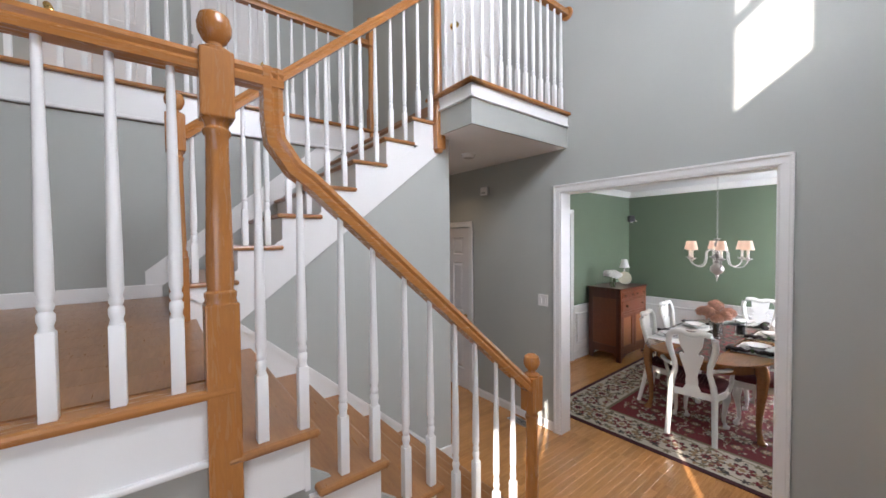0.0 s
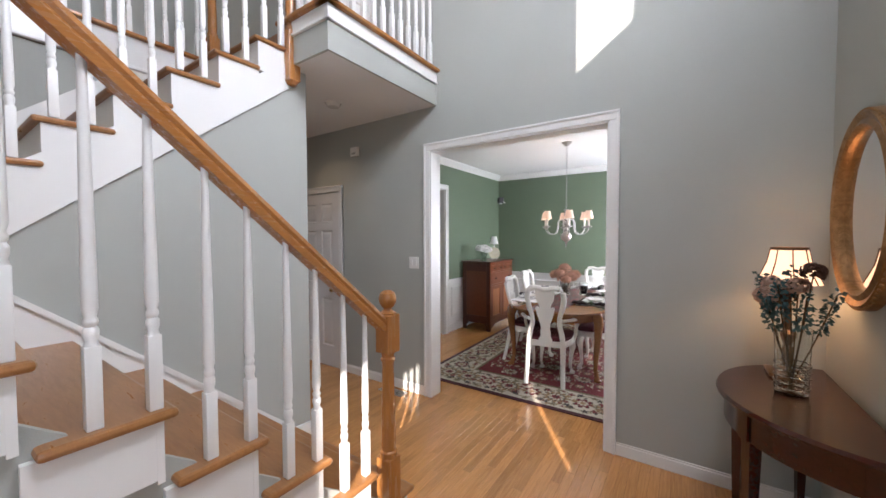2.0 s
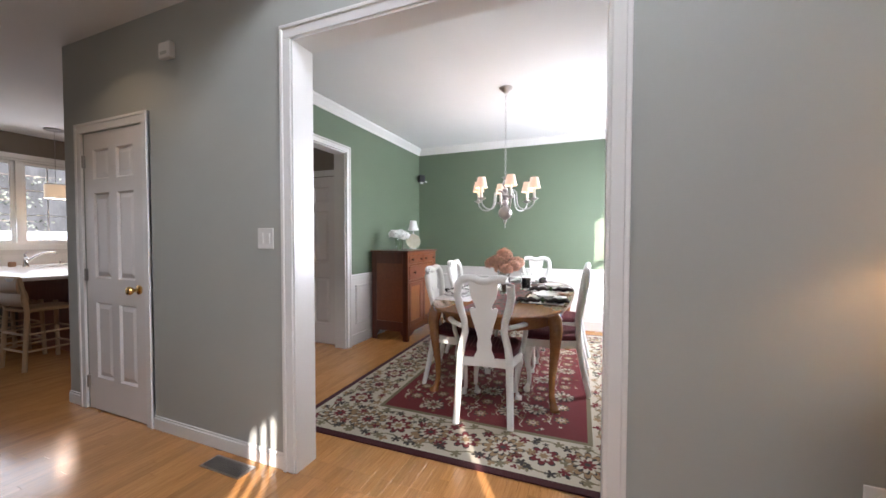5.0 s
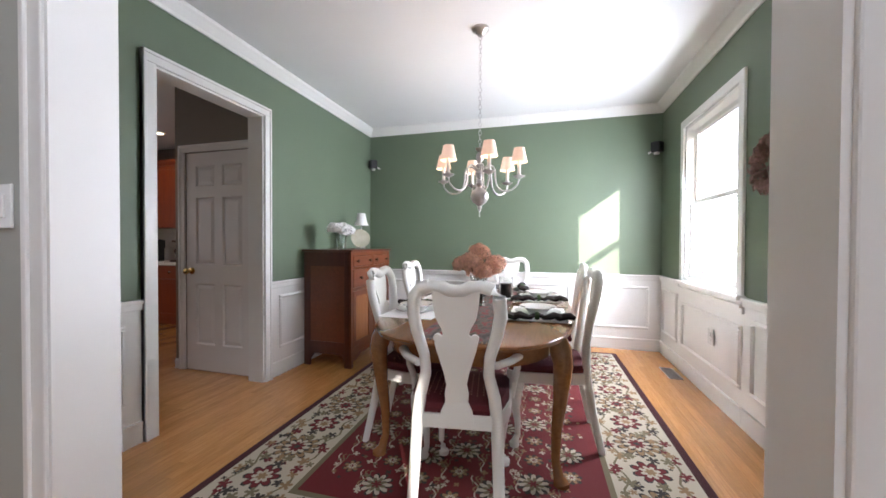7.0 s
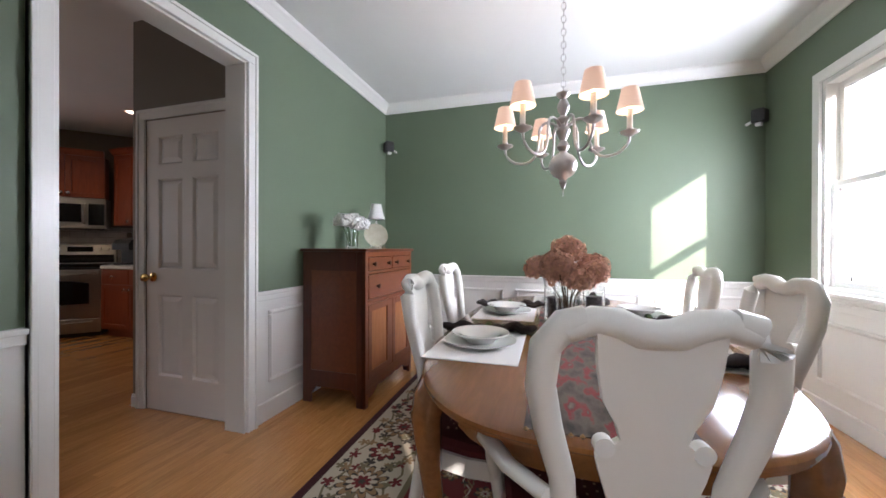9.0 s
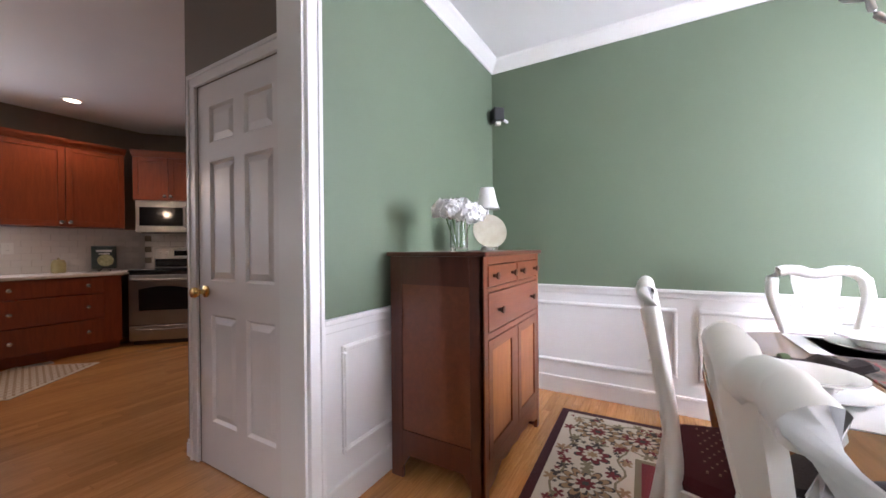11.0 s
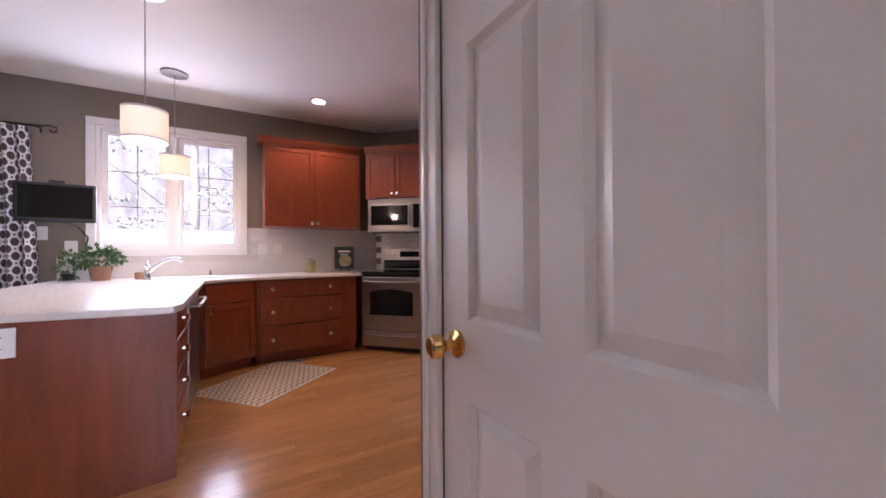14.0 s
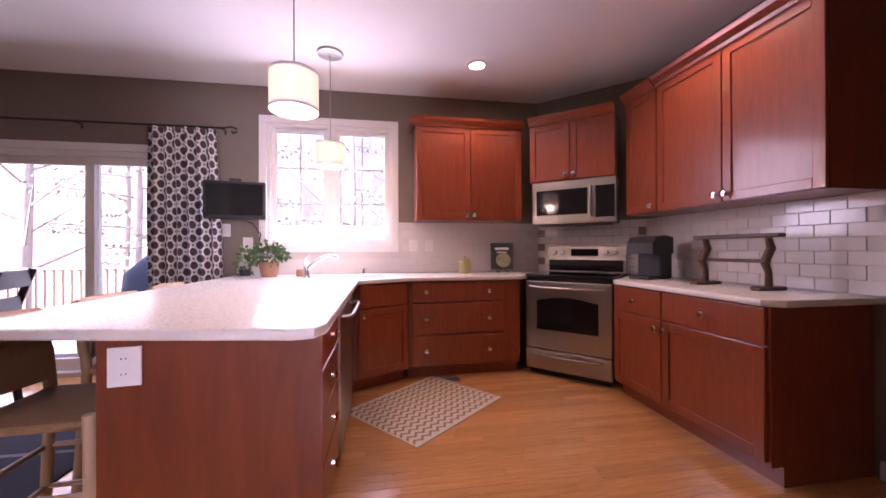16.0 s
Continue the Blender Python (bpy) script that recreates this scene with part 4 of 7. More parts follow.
def dining_chair(arms):
    c = thing("dining_armchair" if arms else "dining_chair", "white painted dining %s with a burgundy seat and vase-shaped splat" % ("armchair" if arms else "chair"), "chair", group="chairs round the dining table")
    hw, hd = 0.25, 0.23
    seat = [(-hd, -hw * 0.74), (-hd, hw * 0.74), (-0.05, hw * 0.96), (hd * 0.8, hw), (hd, hw * 0.86), (hd, -hw * 0.86), (hd * 0.8, -hw), (-0.05, -hw * 0.96)]
    part("seat_frame", Shape().prism(seat, 0.385, 0.445), CHAIR_WHITE, c)
    cu = Shape()
    n = len(seat)
    lay = [(0.95, 0.4455), (0.96, 0.465), (0.90, 0.482), (0.6, 0.492)]
    vs = [(x * k, y * k, z) for k, z in lay for x, y in seat]
    fs = [(j * n + i, j * n + (i + 1) % n, (j + 1) * n + (i + 1) % n, (j + 1) * n + i) for j in range(3) for i in range(n)] + [tuple(3 * n + i for i in range(n))]
    cu.add(vs, fs)
    cush = part("seat_cushion", cu, RED_FABRIC, c, "burgundy dotted seat cushion", True)
    dots = Shape()
    for i in range(-6, 7):
        for j in range(-6, 7):
            x, y = i * 0.03 + (j % 2) * 0.015, j * 0.028
            if abs(x) < 0.15 and abs(y) < 0.145:
                dots.box(x - 0.003, x + 0.003, y - 0.003, y + 0.003, 0.485, 0.4935)
    tagged(part("dots", dots, SEAT_DOTS, cush), kind="stuff")
    for sy in (-1, 1):
        part("front_leg", cabriole(0.17, sy * 0.205, 0.40, 0.7, sy * 0.7, 1.05), CHAIR_WHITE, c, "", True)
        p = [(-0.30, 0.185, 0.0), (-0.255, 0.178, 0.2), (-0.215, 0.172, 0.42), (-0.215, 0.160, 0.52), (-0.222, 0.135, 0.62), (-0.232, 0.140, 0.70), (-0.248, 0.168, 0.80), (-0.262, 0.183, 0.88), (-0.275, 0.176, 0.955), (-0.285, 0.145, 0.995), (-0.288, 0.11, 1.005)]
        part("back_leg", Shape().tube([(x, sy * y, z) for x, y, z in p], [0.019, 0.021, 0.024, 0.023, 0.021, 0.021, 0.023, 0.024, 0.025, 0.024, 0.022], 8, 1.15), CHAIR_WHITE, c, "", True)
        if arms:
            q = [(-0.235, 0.165, 0.665), (-0.15, 0.235, 0.665), (-0.02, 0.285, 0.655), (0.07, 0.275, 0.645), (0.09, 0.24, 0.642)]
            part("arm", Shape().tube([(x, sy * y, z) for x, y, z in q], [0.019, 0.02, 0.024, 0.027, 0.02], 8, 0.8), CHAIR_WHITE, c, "", True)
            part("arm_support", Shape().tube([(0.09, sy * 0.245, 0.40), (0.11, sy * 0.262, 0.48), (0.055, sy * 0.272, 0.56), (0.04, sy * 0.275, 0.645)], 0.017, 8), CHAIR_WHITE, c, "", True)
    half = [(0.42, 0.088), (0.46, 0.085), (0.50, 0.06), (0.54, 0.064), (0.58, 0.054), (0.63, 0.066), (0.69, 0.088), (0.735, 0.105), (0.765, 0.113), (0.785, 0.105), (0.79, 0.082), (0.80, 0.066), (0.825, 0.075), (0.87, 0.105), (0.93, 0.118), (0.985, 0.122)]
    half = [(z, w * 0.80) for z, w in half]
    lean = lambda z: -0.215 - max(0, z - 0.5) * 0.145 - 0.012
    for d0, d1 in ((-0.009, 0.009),):
        vs = [(lean(z) + d, sy * w, z) for d in (d0, d1) for sy in (-1, 1) for z, w in half]
        k = len(half)
        fs = []
        for i in range(k - 1):
            fs += [(i, i + 1, k + i + 1, k + i), (2 * k + i, 3 * k + i, 3 * k + i + 1, 2 * k + i + 1), (i, 2 * k + i, 2 * k + i + 1, i + 1), (k + i, k + i + 1, 3 * k + i + 1, 3 * k + i)]
        fs += [(0, k, 3 * k, 2 * k), (k - 1, 3 * k - 1, 4 * k - 1, 2 * k - 1)]
        part("splat", Shape().add(vs, fs), CHAIR_WHITE, c)
    for sy in (-1, 1):
        part("scroll", Shape().lathe([(0.0, -0.011), (0.017, -0.011), (0.017, 0.011), (0.0, 0.011)], n=14), CHAIR_WHITE, c, "", True, (lean(0.785), sy * 0.078, 0.785), (0, 90, 0))
    cr = [(-0.286, -0.145, 0.985), (-0.287, -0.10, 1.003), (-0.288, -0.06, 0.998), (-0.289, -0.03, 0.985), (-0.289, 0, 0.982), (-0.289, 0.03, 0.985), (-0.288, 0.06, 0.998), (-0.287, 0.10, 1.003), (-0.286, 0.145, 0.985)]
    part("crest_rail", Shape().tube(cr, [0.022, 0.026, 0.028, 0.027, 0.026, 0.027, 0.028, 0.026, 0.022], 8), CHAIR_WHITE, c, "", True)
    return c


ch = dining_chair(True)
ch.matrix_basis = pose(3.92, 0.82, 0.012, 0, 0, 8)
copy_thing(ch, pose(6.12, 0.80, 0.012, 0, 0, 180))
sc = dining_chair(False)
sc.matrix_basis = pose(4.34, 1.165, 0.012, 0, 0, -86)
copy_thing(sc, pose(5.18, 1.28, 0.012, 0, 0, -90))
copy_thing(sc, pose(4.55, 0.42, 0.012, 0, 0, 93))
copy_thing(sc, pose(5.25, 0.42, 0.012, 0, 0, 88))

# table settings
TZ = 0.757
for i, (x, y, a) in enumerate(((4.37, 1.21, 0), (5.10, 1.19, 0), (4.50, 0.47, 180), (5.20, 0.47, 180), (5.72, 0.83, -90))):
    p = thing("placemat", "white rectangular linen placemat on the dining table", "placemat", (x, y, TZ), a, "place settings")
    part("cloth", Shape().box(-0.23, 0.23, -0.165, 0.165, 0.0, 0.003, 0.001), CLOTH_WHITE, p)
    pl = thing("dinner_plate", "round white china dinner plate on a placemat", "plate", (x + 0.0, y, TZ + 0.0035), a, "place settings")
    part("plate", Shape().lathe([(0.0, 0.0), (0.08, 0.0), (0.095, 0.006), (0.138, 0.016), (0.14, 0.019), (0.094, 0.011), (0.0, 0.008)], n=40), PLATE, pl, "", True)
    bw = thing("soup_bowl", "shallow white china bowl on a dinner plate", "bowl", (x, y, TZ + 0.0125), a, "place settings")
    part("bowl", Shape().lathe([(0.0, 0.0), (0.055, 0.0), (0.06, 0.008), (0.085, 0.028), (0.112, 0.036), (0.112, 0.040), (0.08, 0.034), (0.055, 0.014), (0.0, 0.01)], n=40), PLATE, bw, "", True)
    side = {0: (0.2, 0), 180: (-0.2, 0), -90: (0, -0.2)}[a]
    nk = thing("napkin", "dark brown cloth napkin tied with a green ring", "napkin", (x + side[0], y + side[1], TZ + 0.004), a + 98, "place settings")
    random.seed(5 + i)
    for sx in (-1, 1):
        s = Shape()
        pts = [(sx * (0.01 + 0.028 * k), 0.012 * math.sin(k * 1.3 + i), 0.022 + 0.008 * math.sin(k * 2.1 + i)) for k in range(8)]
        s.tube(pts, [0.016, 0.022, 0.030, 0.036, 0.038, 0.036, 0.034, 0.02], 9, 0.55)
        part("fold", s, CLOTH_BLACK, nk, "", True)
    part("ring", Shape().lathe([(0.02, -0.012), (0.024, 0), (0.02, 0.012)], n=14), material("green_ring_leaf", (0.05, 0.09, 0.03), 0.7) if i == 0 else bpy.data.materials["green_ring_leaf"], nk, "green leaf ring", True, (0, 0, 0.024), (0, 90, 0))

# runner
def runner_material():
    m = material("woven_runner", (0.10, 0.07, 0.055), 0.9, bump=0.4, bump_scale=350)
    nt = m.node_tree
    bs = nt.nodes["Principled BSDF"]
    co = nt.nodes.new("ShaderNodeTexCoord")
    mp = nt.nodes.new("ShaderNodeMapping")
    mp.inputs["Scale"].default_value = (9, 20, 9)
    nt.links.new(co.outputs["Object"], mp.inputs[0])
    vo = nt.nodes.new("ShaderNodeTexNoise")
    vo.inputs["Scale"].default_value = 1.2
    vo.inputs["Detail"].default_value = 5
    nt.links.new(mp.outputs[0], vo.inputs["Vector"])
    cr = nt.nodes.new("ShaderNodeValToRGB")
    e = cr.color_ramp.elements
    e[0].position, e[0].color = 0.32, (0.035, 0.03, 0.025, 1)
    e[1].position, e[1].color = 0.72, (0.28, 0.24, 0.19, 1)
    for pos, col in ((0.44, (0.10, 0.075, 0.06, 1)), (0.52, (0.15, 0.12, 0.09, 1)), (0.58, (0.25, 0.03, 0.035, 1)), (0.63, (0.20, 0.03, 0.03, 1)), (0.66, (0.12, 0.09, 0.07, 1))):
        k = cr.color_ramp.elements.new(pos)
        k.color = col
    nt.links.new(vo.outputs[0], cr.inputs[0])
    nt.links.new(cr.outputs[0], bs.inputs["Base Color"])
    return m


RUNNER = runner_material()
r = thing("table_runner", "patterned woven table runner with beaded ends", "table runner", (4.84, 0.83, TZ))
part("cloth", Shape().box(-1.02, 1.02, -0.17, 0.17, 0.0, 0.003).prism([(-1.02, -0.17), (-1.02, 0.17), (-1.10, 0.17), (-1.10, -0.17)], 0.0005, 0.003), RUNNER, r)
for i in range(16):
    part("bead", Shape().lathe([(0.0, -0.006), (0.006, 0), (0.0, 0.006)], n=8), GILT, r, "", True, (-1.108, -0.165 + i * 0.022, 0.006))


def petal_ball(s, c, r, n, size, seed, squash=0.85):
    """Many small petals scattered over a rounded head."""
    rnd = random.Random(seed)
    for i in range(n):
        z = rnd.uniform(-0.6, 1)
        a = rnd.uniform(0, 2 * math.pi)
        q = math.sqrt(max(0, 1 - z * z))
        d = Vector((q * math.cos(a), q * math.sin(a), z * squash))
        p = Vector(c) + d * r * rnd.uniform(0.78, 1.06)
        u = d.cross(Vector((rnd.uniform(-1, 1), rnd.uniform(-1, 1), rnd.uniform(-1, 1)))).normalized()
        w = d.cross(u).normalized()
        h = size * rnd.uniform(0.7, 1.3)
        lift = d * h * rnd.uniform(0.2, 0.6)
        s.add([p - u * h - w * h * 0.2 + lift, p - w * h, p + u * h + lift, p + w * h, p], [(4, 0, 1), (4, 1, 2), (4, 2, 3), (4, 3, 0)])


HYDRANGEA = material("dried_hydrangea", (0.72, 0.42, 0.26), 0.9, grain=(18, 1, 1, 1, 0.8, (0.60, 0.31, 0.29)), spread=0.3)
STEM = material("dry_stem", (0.07, 0.045, 0.02), 0.8)


def glass_vase(name, label, loc, r, h, flare=1.0, rings=0):
    v = thing(name, label, "vase", loc)
    prof = [(0.0, 0.0), (r * 0.96, 0.0), (r, 0.006), (r, h * 0.3), (r * (1 + (flare - 1) * 0.5), h * 0.7), (r * flare, h), (r * flare - 0.004, h), (r * (1 + (flare - 1) * 0.5) - 0.004, h * 0.7), (r - 0.005, 0.02), (0.0, 0.016)]
    part("glass", Shape().lathe(prof, n=28), CRYSTAL, v, "", True)
    for i in range(rings):
        part("ring", Shape().tube([((r * 1.06) * math.cos(a / 24 * 2 * math.pi), (r * 1.06) * math.sin(a / 24 * 2 * math.pi), h * 0.12 + i * h * 0.085 + 0.004 * math.sin(a * 0.5 + i)) for a in range(24)], 0.004, 6, 1, True), CRYSTAL, v, "", True)
    return v


glass_vase("flower_vase", "flared clear glass vase on the table runner", (4.69, 0.87, TZ + 0.0035), 0.045, 0.21, 1.35)
fl = thing("dried_flowers", "bunch of dried rust and pink hydrangea heads", "flowers", (4.69, 0.87, TZ + 0.02))
for i, (x, y, z, r_) in enumerate(((0, 0, 0.36, 0.075), (0.09, 0.05, 0.30, 0.07), (-0.09, 0.04, 0.31, 0.075), (0.03, -0.10, 0.30, 0.07), (-0.05, -0.09, 0.28, 0.065), (0.02, 0.11, 0.29, 0.07), (-0.10, -0.04, 0.26, 0.06), (0.11, -0.05, 0.26, 0.06), (0.0, 0.02, 0.27, 0.08))):
    s = Shape()
    x, y, z = x * 1.12, y * 1.12, z * 1.25 - 0.10
    petal_ball(s, (x, y, z), r_ * 1.0, 480, 0.0095, 40 + i)
    part("flower_head", s, HYDRANGEA, fl)
    part("stem", Shape().tube([(x * 0.12, y * 0.12, 0.0), (x * 0.3, y * 0.3, 0.14), (x, y, z)], 0.003, 5), STEM, fl)
for k, (x, y) in enumerate(((4.94, 0.92), (5.04, 0.72))):
    v = glass_vase("candle_glass", "wide clear glass cylinder holding a dark candle", (x, y, TZ + 0.0035), 0.055, 0.17)
    part("candle", Shape().lathe([(0.0, 0.018), (0.042, 0.018), (0.042, 0.12), (0.0, 0.118)], n=24), material("dark_candle_wax", (0.03, 0.025, 0.03), 0.5) if k == 0 else bpy.data.materials["dark_candle_wax"], v, "dark wax candle", True)

# rug
rug = thing("area_rug", "cream and burgundy floral wool rug under the dining table", "rug", (4.80, 0.86, 0.0), 1.0)
RUG_CREAM = material("rug_cream_wool", (0.50, 0.44, 0.34), 0.95, bump=0.6, bump_scale=350, vary=0.08)
RUG_RED = material("rug_burgundy_wool", (0.145, 0.014, 0.016), 0.95, bump=0.6, bump_scale=350, vary=0.12)
RUG_EDGE = material("rug_maroon_edge", (0.05, 0.007, 0.009), 0.95, bump=0.6, bump_scale=350)
RUG_DARK = material("rug_dark_motif", (0.045, 0.035, 0.03), 0.95, bump=0.5, bump_scale=350)
RUG_OLIVE = material("rug_olive_motif", (0.17, 0.14, 0.08), 0.95, bump=0.5, bump_scale=350)
RUG_GOLD = material("rug_gold_motif", (0.27, 0.17, 0.085), 0.95, bump=0.5, bump_scale=350)
LX, LY = 1.62, 1.21
part("edge", Shape().box(-LX, LX, -LY, LY, 0.0, 0.010, 0.003), RUG_EDGE, rug)
part("border", Shape().box(-LX + 0.05, LX - 0.05, -LY + 0.05, LY - 0.05, 0.009, 0.0115), RUG_CREAM, rug)
part("band", Shape().box(-LX + 0.46, LX - 0.46, -LY + 0.46, LY - 0.46, 0.011, 0.0125), RUG_OLIVE, rug)
part("field", Shape().box(-LX + 0.49, LX - 0.49, -LY + 0.49, LY - 0.49, 0.011, 0.0135), RUG_RED, rug)


def blossom(s, x, y, r, petals, z, a0=0.0, inner=0.35):
    n = petals * 4
    o = [(x + r * (inner + (1 - inner) * abs(math.sin(petals * math.pi * i / n)) ** 0.7) * math.cos(a0 + 2 * math.pi * i / n), y + r * (inner + (1 - inner) * abs(math.sin(petals * math.pi * i / n)) ** 0.7) * math.sin(a0 + 2 * math.pi * i / n)) for i in range(n)]
    s.add([(x, y, z)] + [(px, py, z) for px, py in o], [(0, 1 + i, 1 + (i + 1) % n) for i in range(n)])


def vine(s, x0, y0, x1, y1, amp, w, z, n=22):
    dx, dy = x1 - x0, y1 - y0
    L = math.hypot(dx, dy)
    px, py = -dy / L, dx / L
    c = [(x0 + dx * i / n + px * amp * math.sin(i * 1.15), y0 + dy * i / n + py * amp * math.sin(i * 1.15)) for i in range(n + 1)]
    vs = [(x + px * q, y + py * q, z) for x, y in c for q in (-w, w)]
    s.add(vs, [(2 * i, 2 * i + 1, 2 * i + 3, 2 * i + 2) for i in range(n)])


dark, cream, red, olive, gold = Shape(), Shape(), Shape(), Shape(), Shape()
rnd = random.Random(3)
ZB, ZF = 0.0122, 0.0142
bx_, by_ = LX - 0.255, LY - 0.255
ring = [(-bx_ + i * 2 * bx_ / 10, sy * by_) for i in range(11) for sy in (-1, 1)] + [(sx * bx_, -by_ + i * 2 * by_ / 8) for i in range(1, 8) for sx in (-1, 1)]
for i, (x, y) in enumerate(ring):
    big = (i // 2) % 2 == 0 if i < 22 else (i // 2) % 2 == 1
    layers = ((dark, 0.135, 12), (gold, 0.122, 12), (dark, 0.09, 12), (cream, 0.078, 10), (red, 0.05, 8), (dark, 0.02, 6)) if big else ((dark, 0.10, 8), (red, 0.088, 8), (cream, 0.055, 8), (gold, 0.03, 6))
    turn = rnd.random()
    for k, (s, r_, n) in enumerate(layers):
        blossom(s, x, y, r_, n, ZB + 0.0004 * k, turn, 0.6)
    for k in range(8):
        a = turn + k * math.pi / 4
        xx, yy = x + 0.165 * math.cos(a), y + 0.165 * math.sin(a)
        if (abs(xx) < LX - 0.07 and abs(yy) < LY - 0.07) and (abs(xx) > LX - 0.44 or abs(yy) > LY - 0.44):
            blossom((dark, gold, red, olive)[k % 4], xx, yy, 0.036, 5, ZB + 0.0002 * k, a)
for k in range(1400):
    x, y = rnd.uniform(-LX + 0.08, LX - 0.08), rnd.uniform(-LY + 0.08, LY - 0.08)
    if (abs(x) > LX - 0.44 or abs(y) > LY - 0.44) and min((x - a) ** 2 + (y - b) ** 2 for a, b in ring) > 0.115 ** 2:
        blossom((dark, olive, gold, red, dark)[k % 5], x, y, rnd.uniform(0.012, 0.03), rnd.choice((3, 4, 5)), ZB + 0.0000005 * k, rnd.random() * 3)
for sy in (-1, 1):
    vine(olive, -LX + 0.1, sy * (LY - 0.12), LX - 0.1, sy * (LY - 0.12), 0.022, 0.006, ZB, 60)
    vine(olive, -LX + 0.35, sy * (LY - 0.40), LX - 0.35, sy * (LY - 0.40), 0.022, 0.006, ZB, 60)
for sx in (-1, 1):
    vine(olive, sx * (LX - 0.12), -LY + 0.1, sx * (LX - 0.12), LY - 0.1, 0.022, 0.006, ZB, 44)
    vine(olive, sx * (LX - 0.40), -LY + 0.35, sx * (LX - 0.40), LY - 0.35, 0.022, 0.006, ZB, 44)
for i in range(-5, 6):
    for j in range(-3, 4):
        x, y = i * 0.20 + (j % 2) * 0.1, j * 0.185
        if abs(x) < LX - 0.58 and abs(y) < LY - 0.56:
            big = (i + j) % 3 == 0
            blossom(dark, x, y, 0.088 if big else 0.056, 10 if big else 7, ZF, rnd.random(), 0.55)
            blossom(cream if big else gold, x, y, 0.078 if big else 0.047, 10 if big else 7, ZF + 0.0004, rnd.random(), 0.5)
            blossom(olive if big else cream, x, y, 0.052 if big else 0.025, 8, ZF + 0.0008, 0.2, 0.5)
            blossom(red, x, y, 0.028 if big else 0.012, 6, ZF + 0.0012)
            for q in range(3):
                vine((cream, gold, olive)[q], x - 0.08 + 0.05 * q, y + 0.06 + 0.02 * q, x + 0.09, y + 0.11 - 0.03 * q, 0.014, 0.004, ZF + 0.0001 * q, 8)
            for q in range(5):
                a = rnd.uniform(0, 6.28)
                blossom((cream, gold, dark, olive, cream)[q], x + 0.1 * math.cos(a), y + 0.09 * math.sin(a), rnd.uniform(0.012, 0.022), 4, ZF + 0.00015 + 0.00001 * q, a)
for nm, s, m in (("dark_motif", dark, RUG_DARK), ("cream_motif", cream, RUG_CREAM), ("red_motif", red, RUG_RED), ("olive_motif", olive, RUG_OLIVE), ("gold_motif", gold, RUG_GOLD)):
    tagged(part(nm, s, m, rug), kind="stuff")


# chandelier
def smooth_line(pts, k=4):
    """A finer line through the given points, rounded at each of them."""
    o = []
    for i in range(len(pts) - 1):
        a, b, c, d = (Vector(pts[max(0, min(len(pts) - 1, i + q))]) for q in (-1, 0, 1, 2))
        for j in range(k):
            u = j / k
            o.append(tuple(0.5 * (2 * b + (c - a) * u + (2 * a - 5 * b + 4 * c - d) * u * u + (3 * b - a - 3 * c + d) * u ** 3)))
    return o + [tuple(pts[-1])]


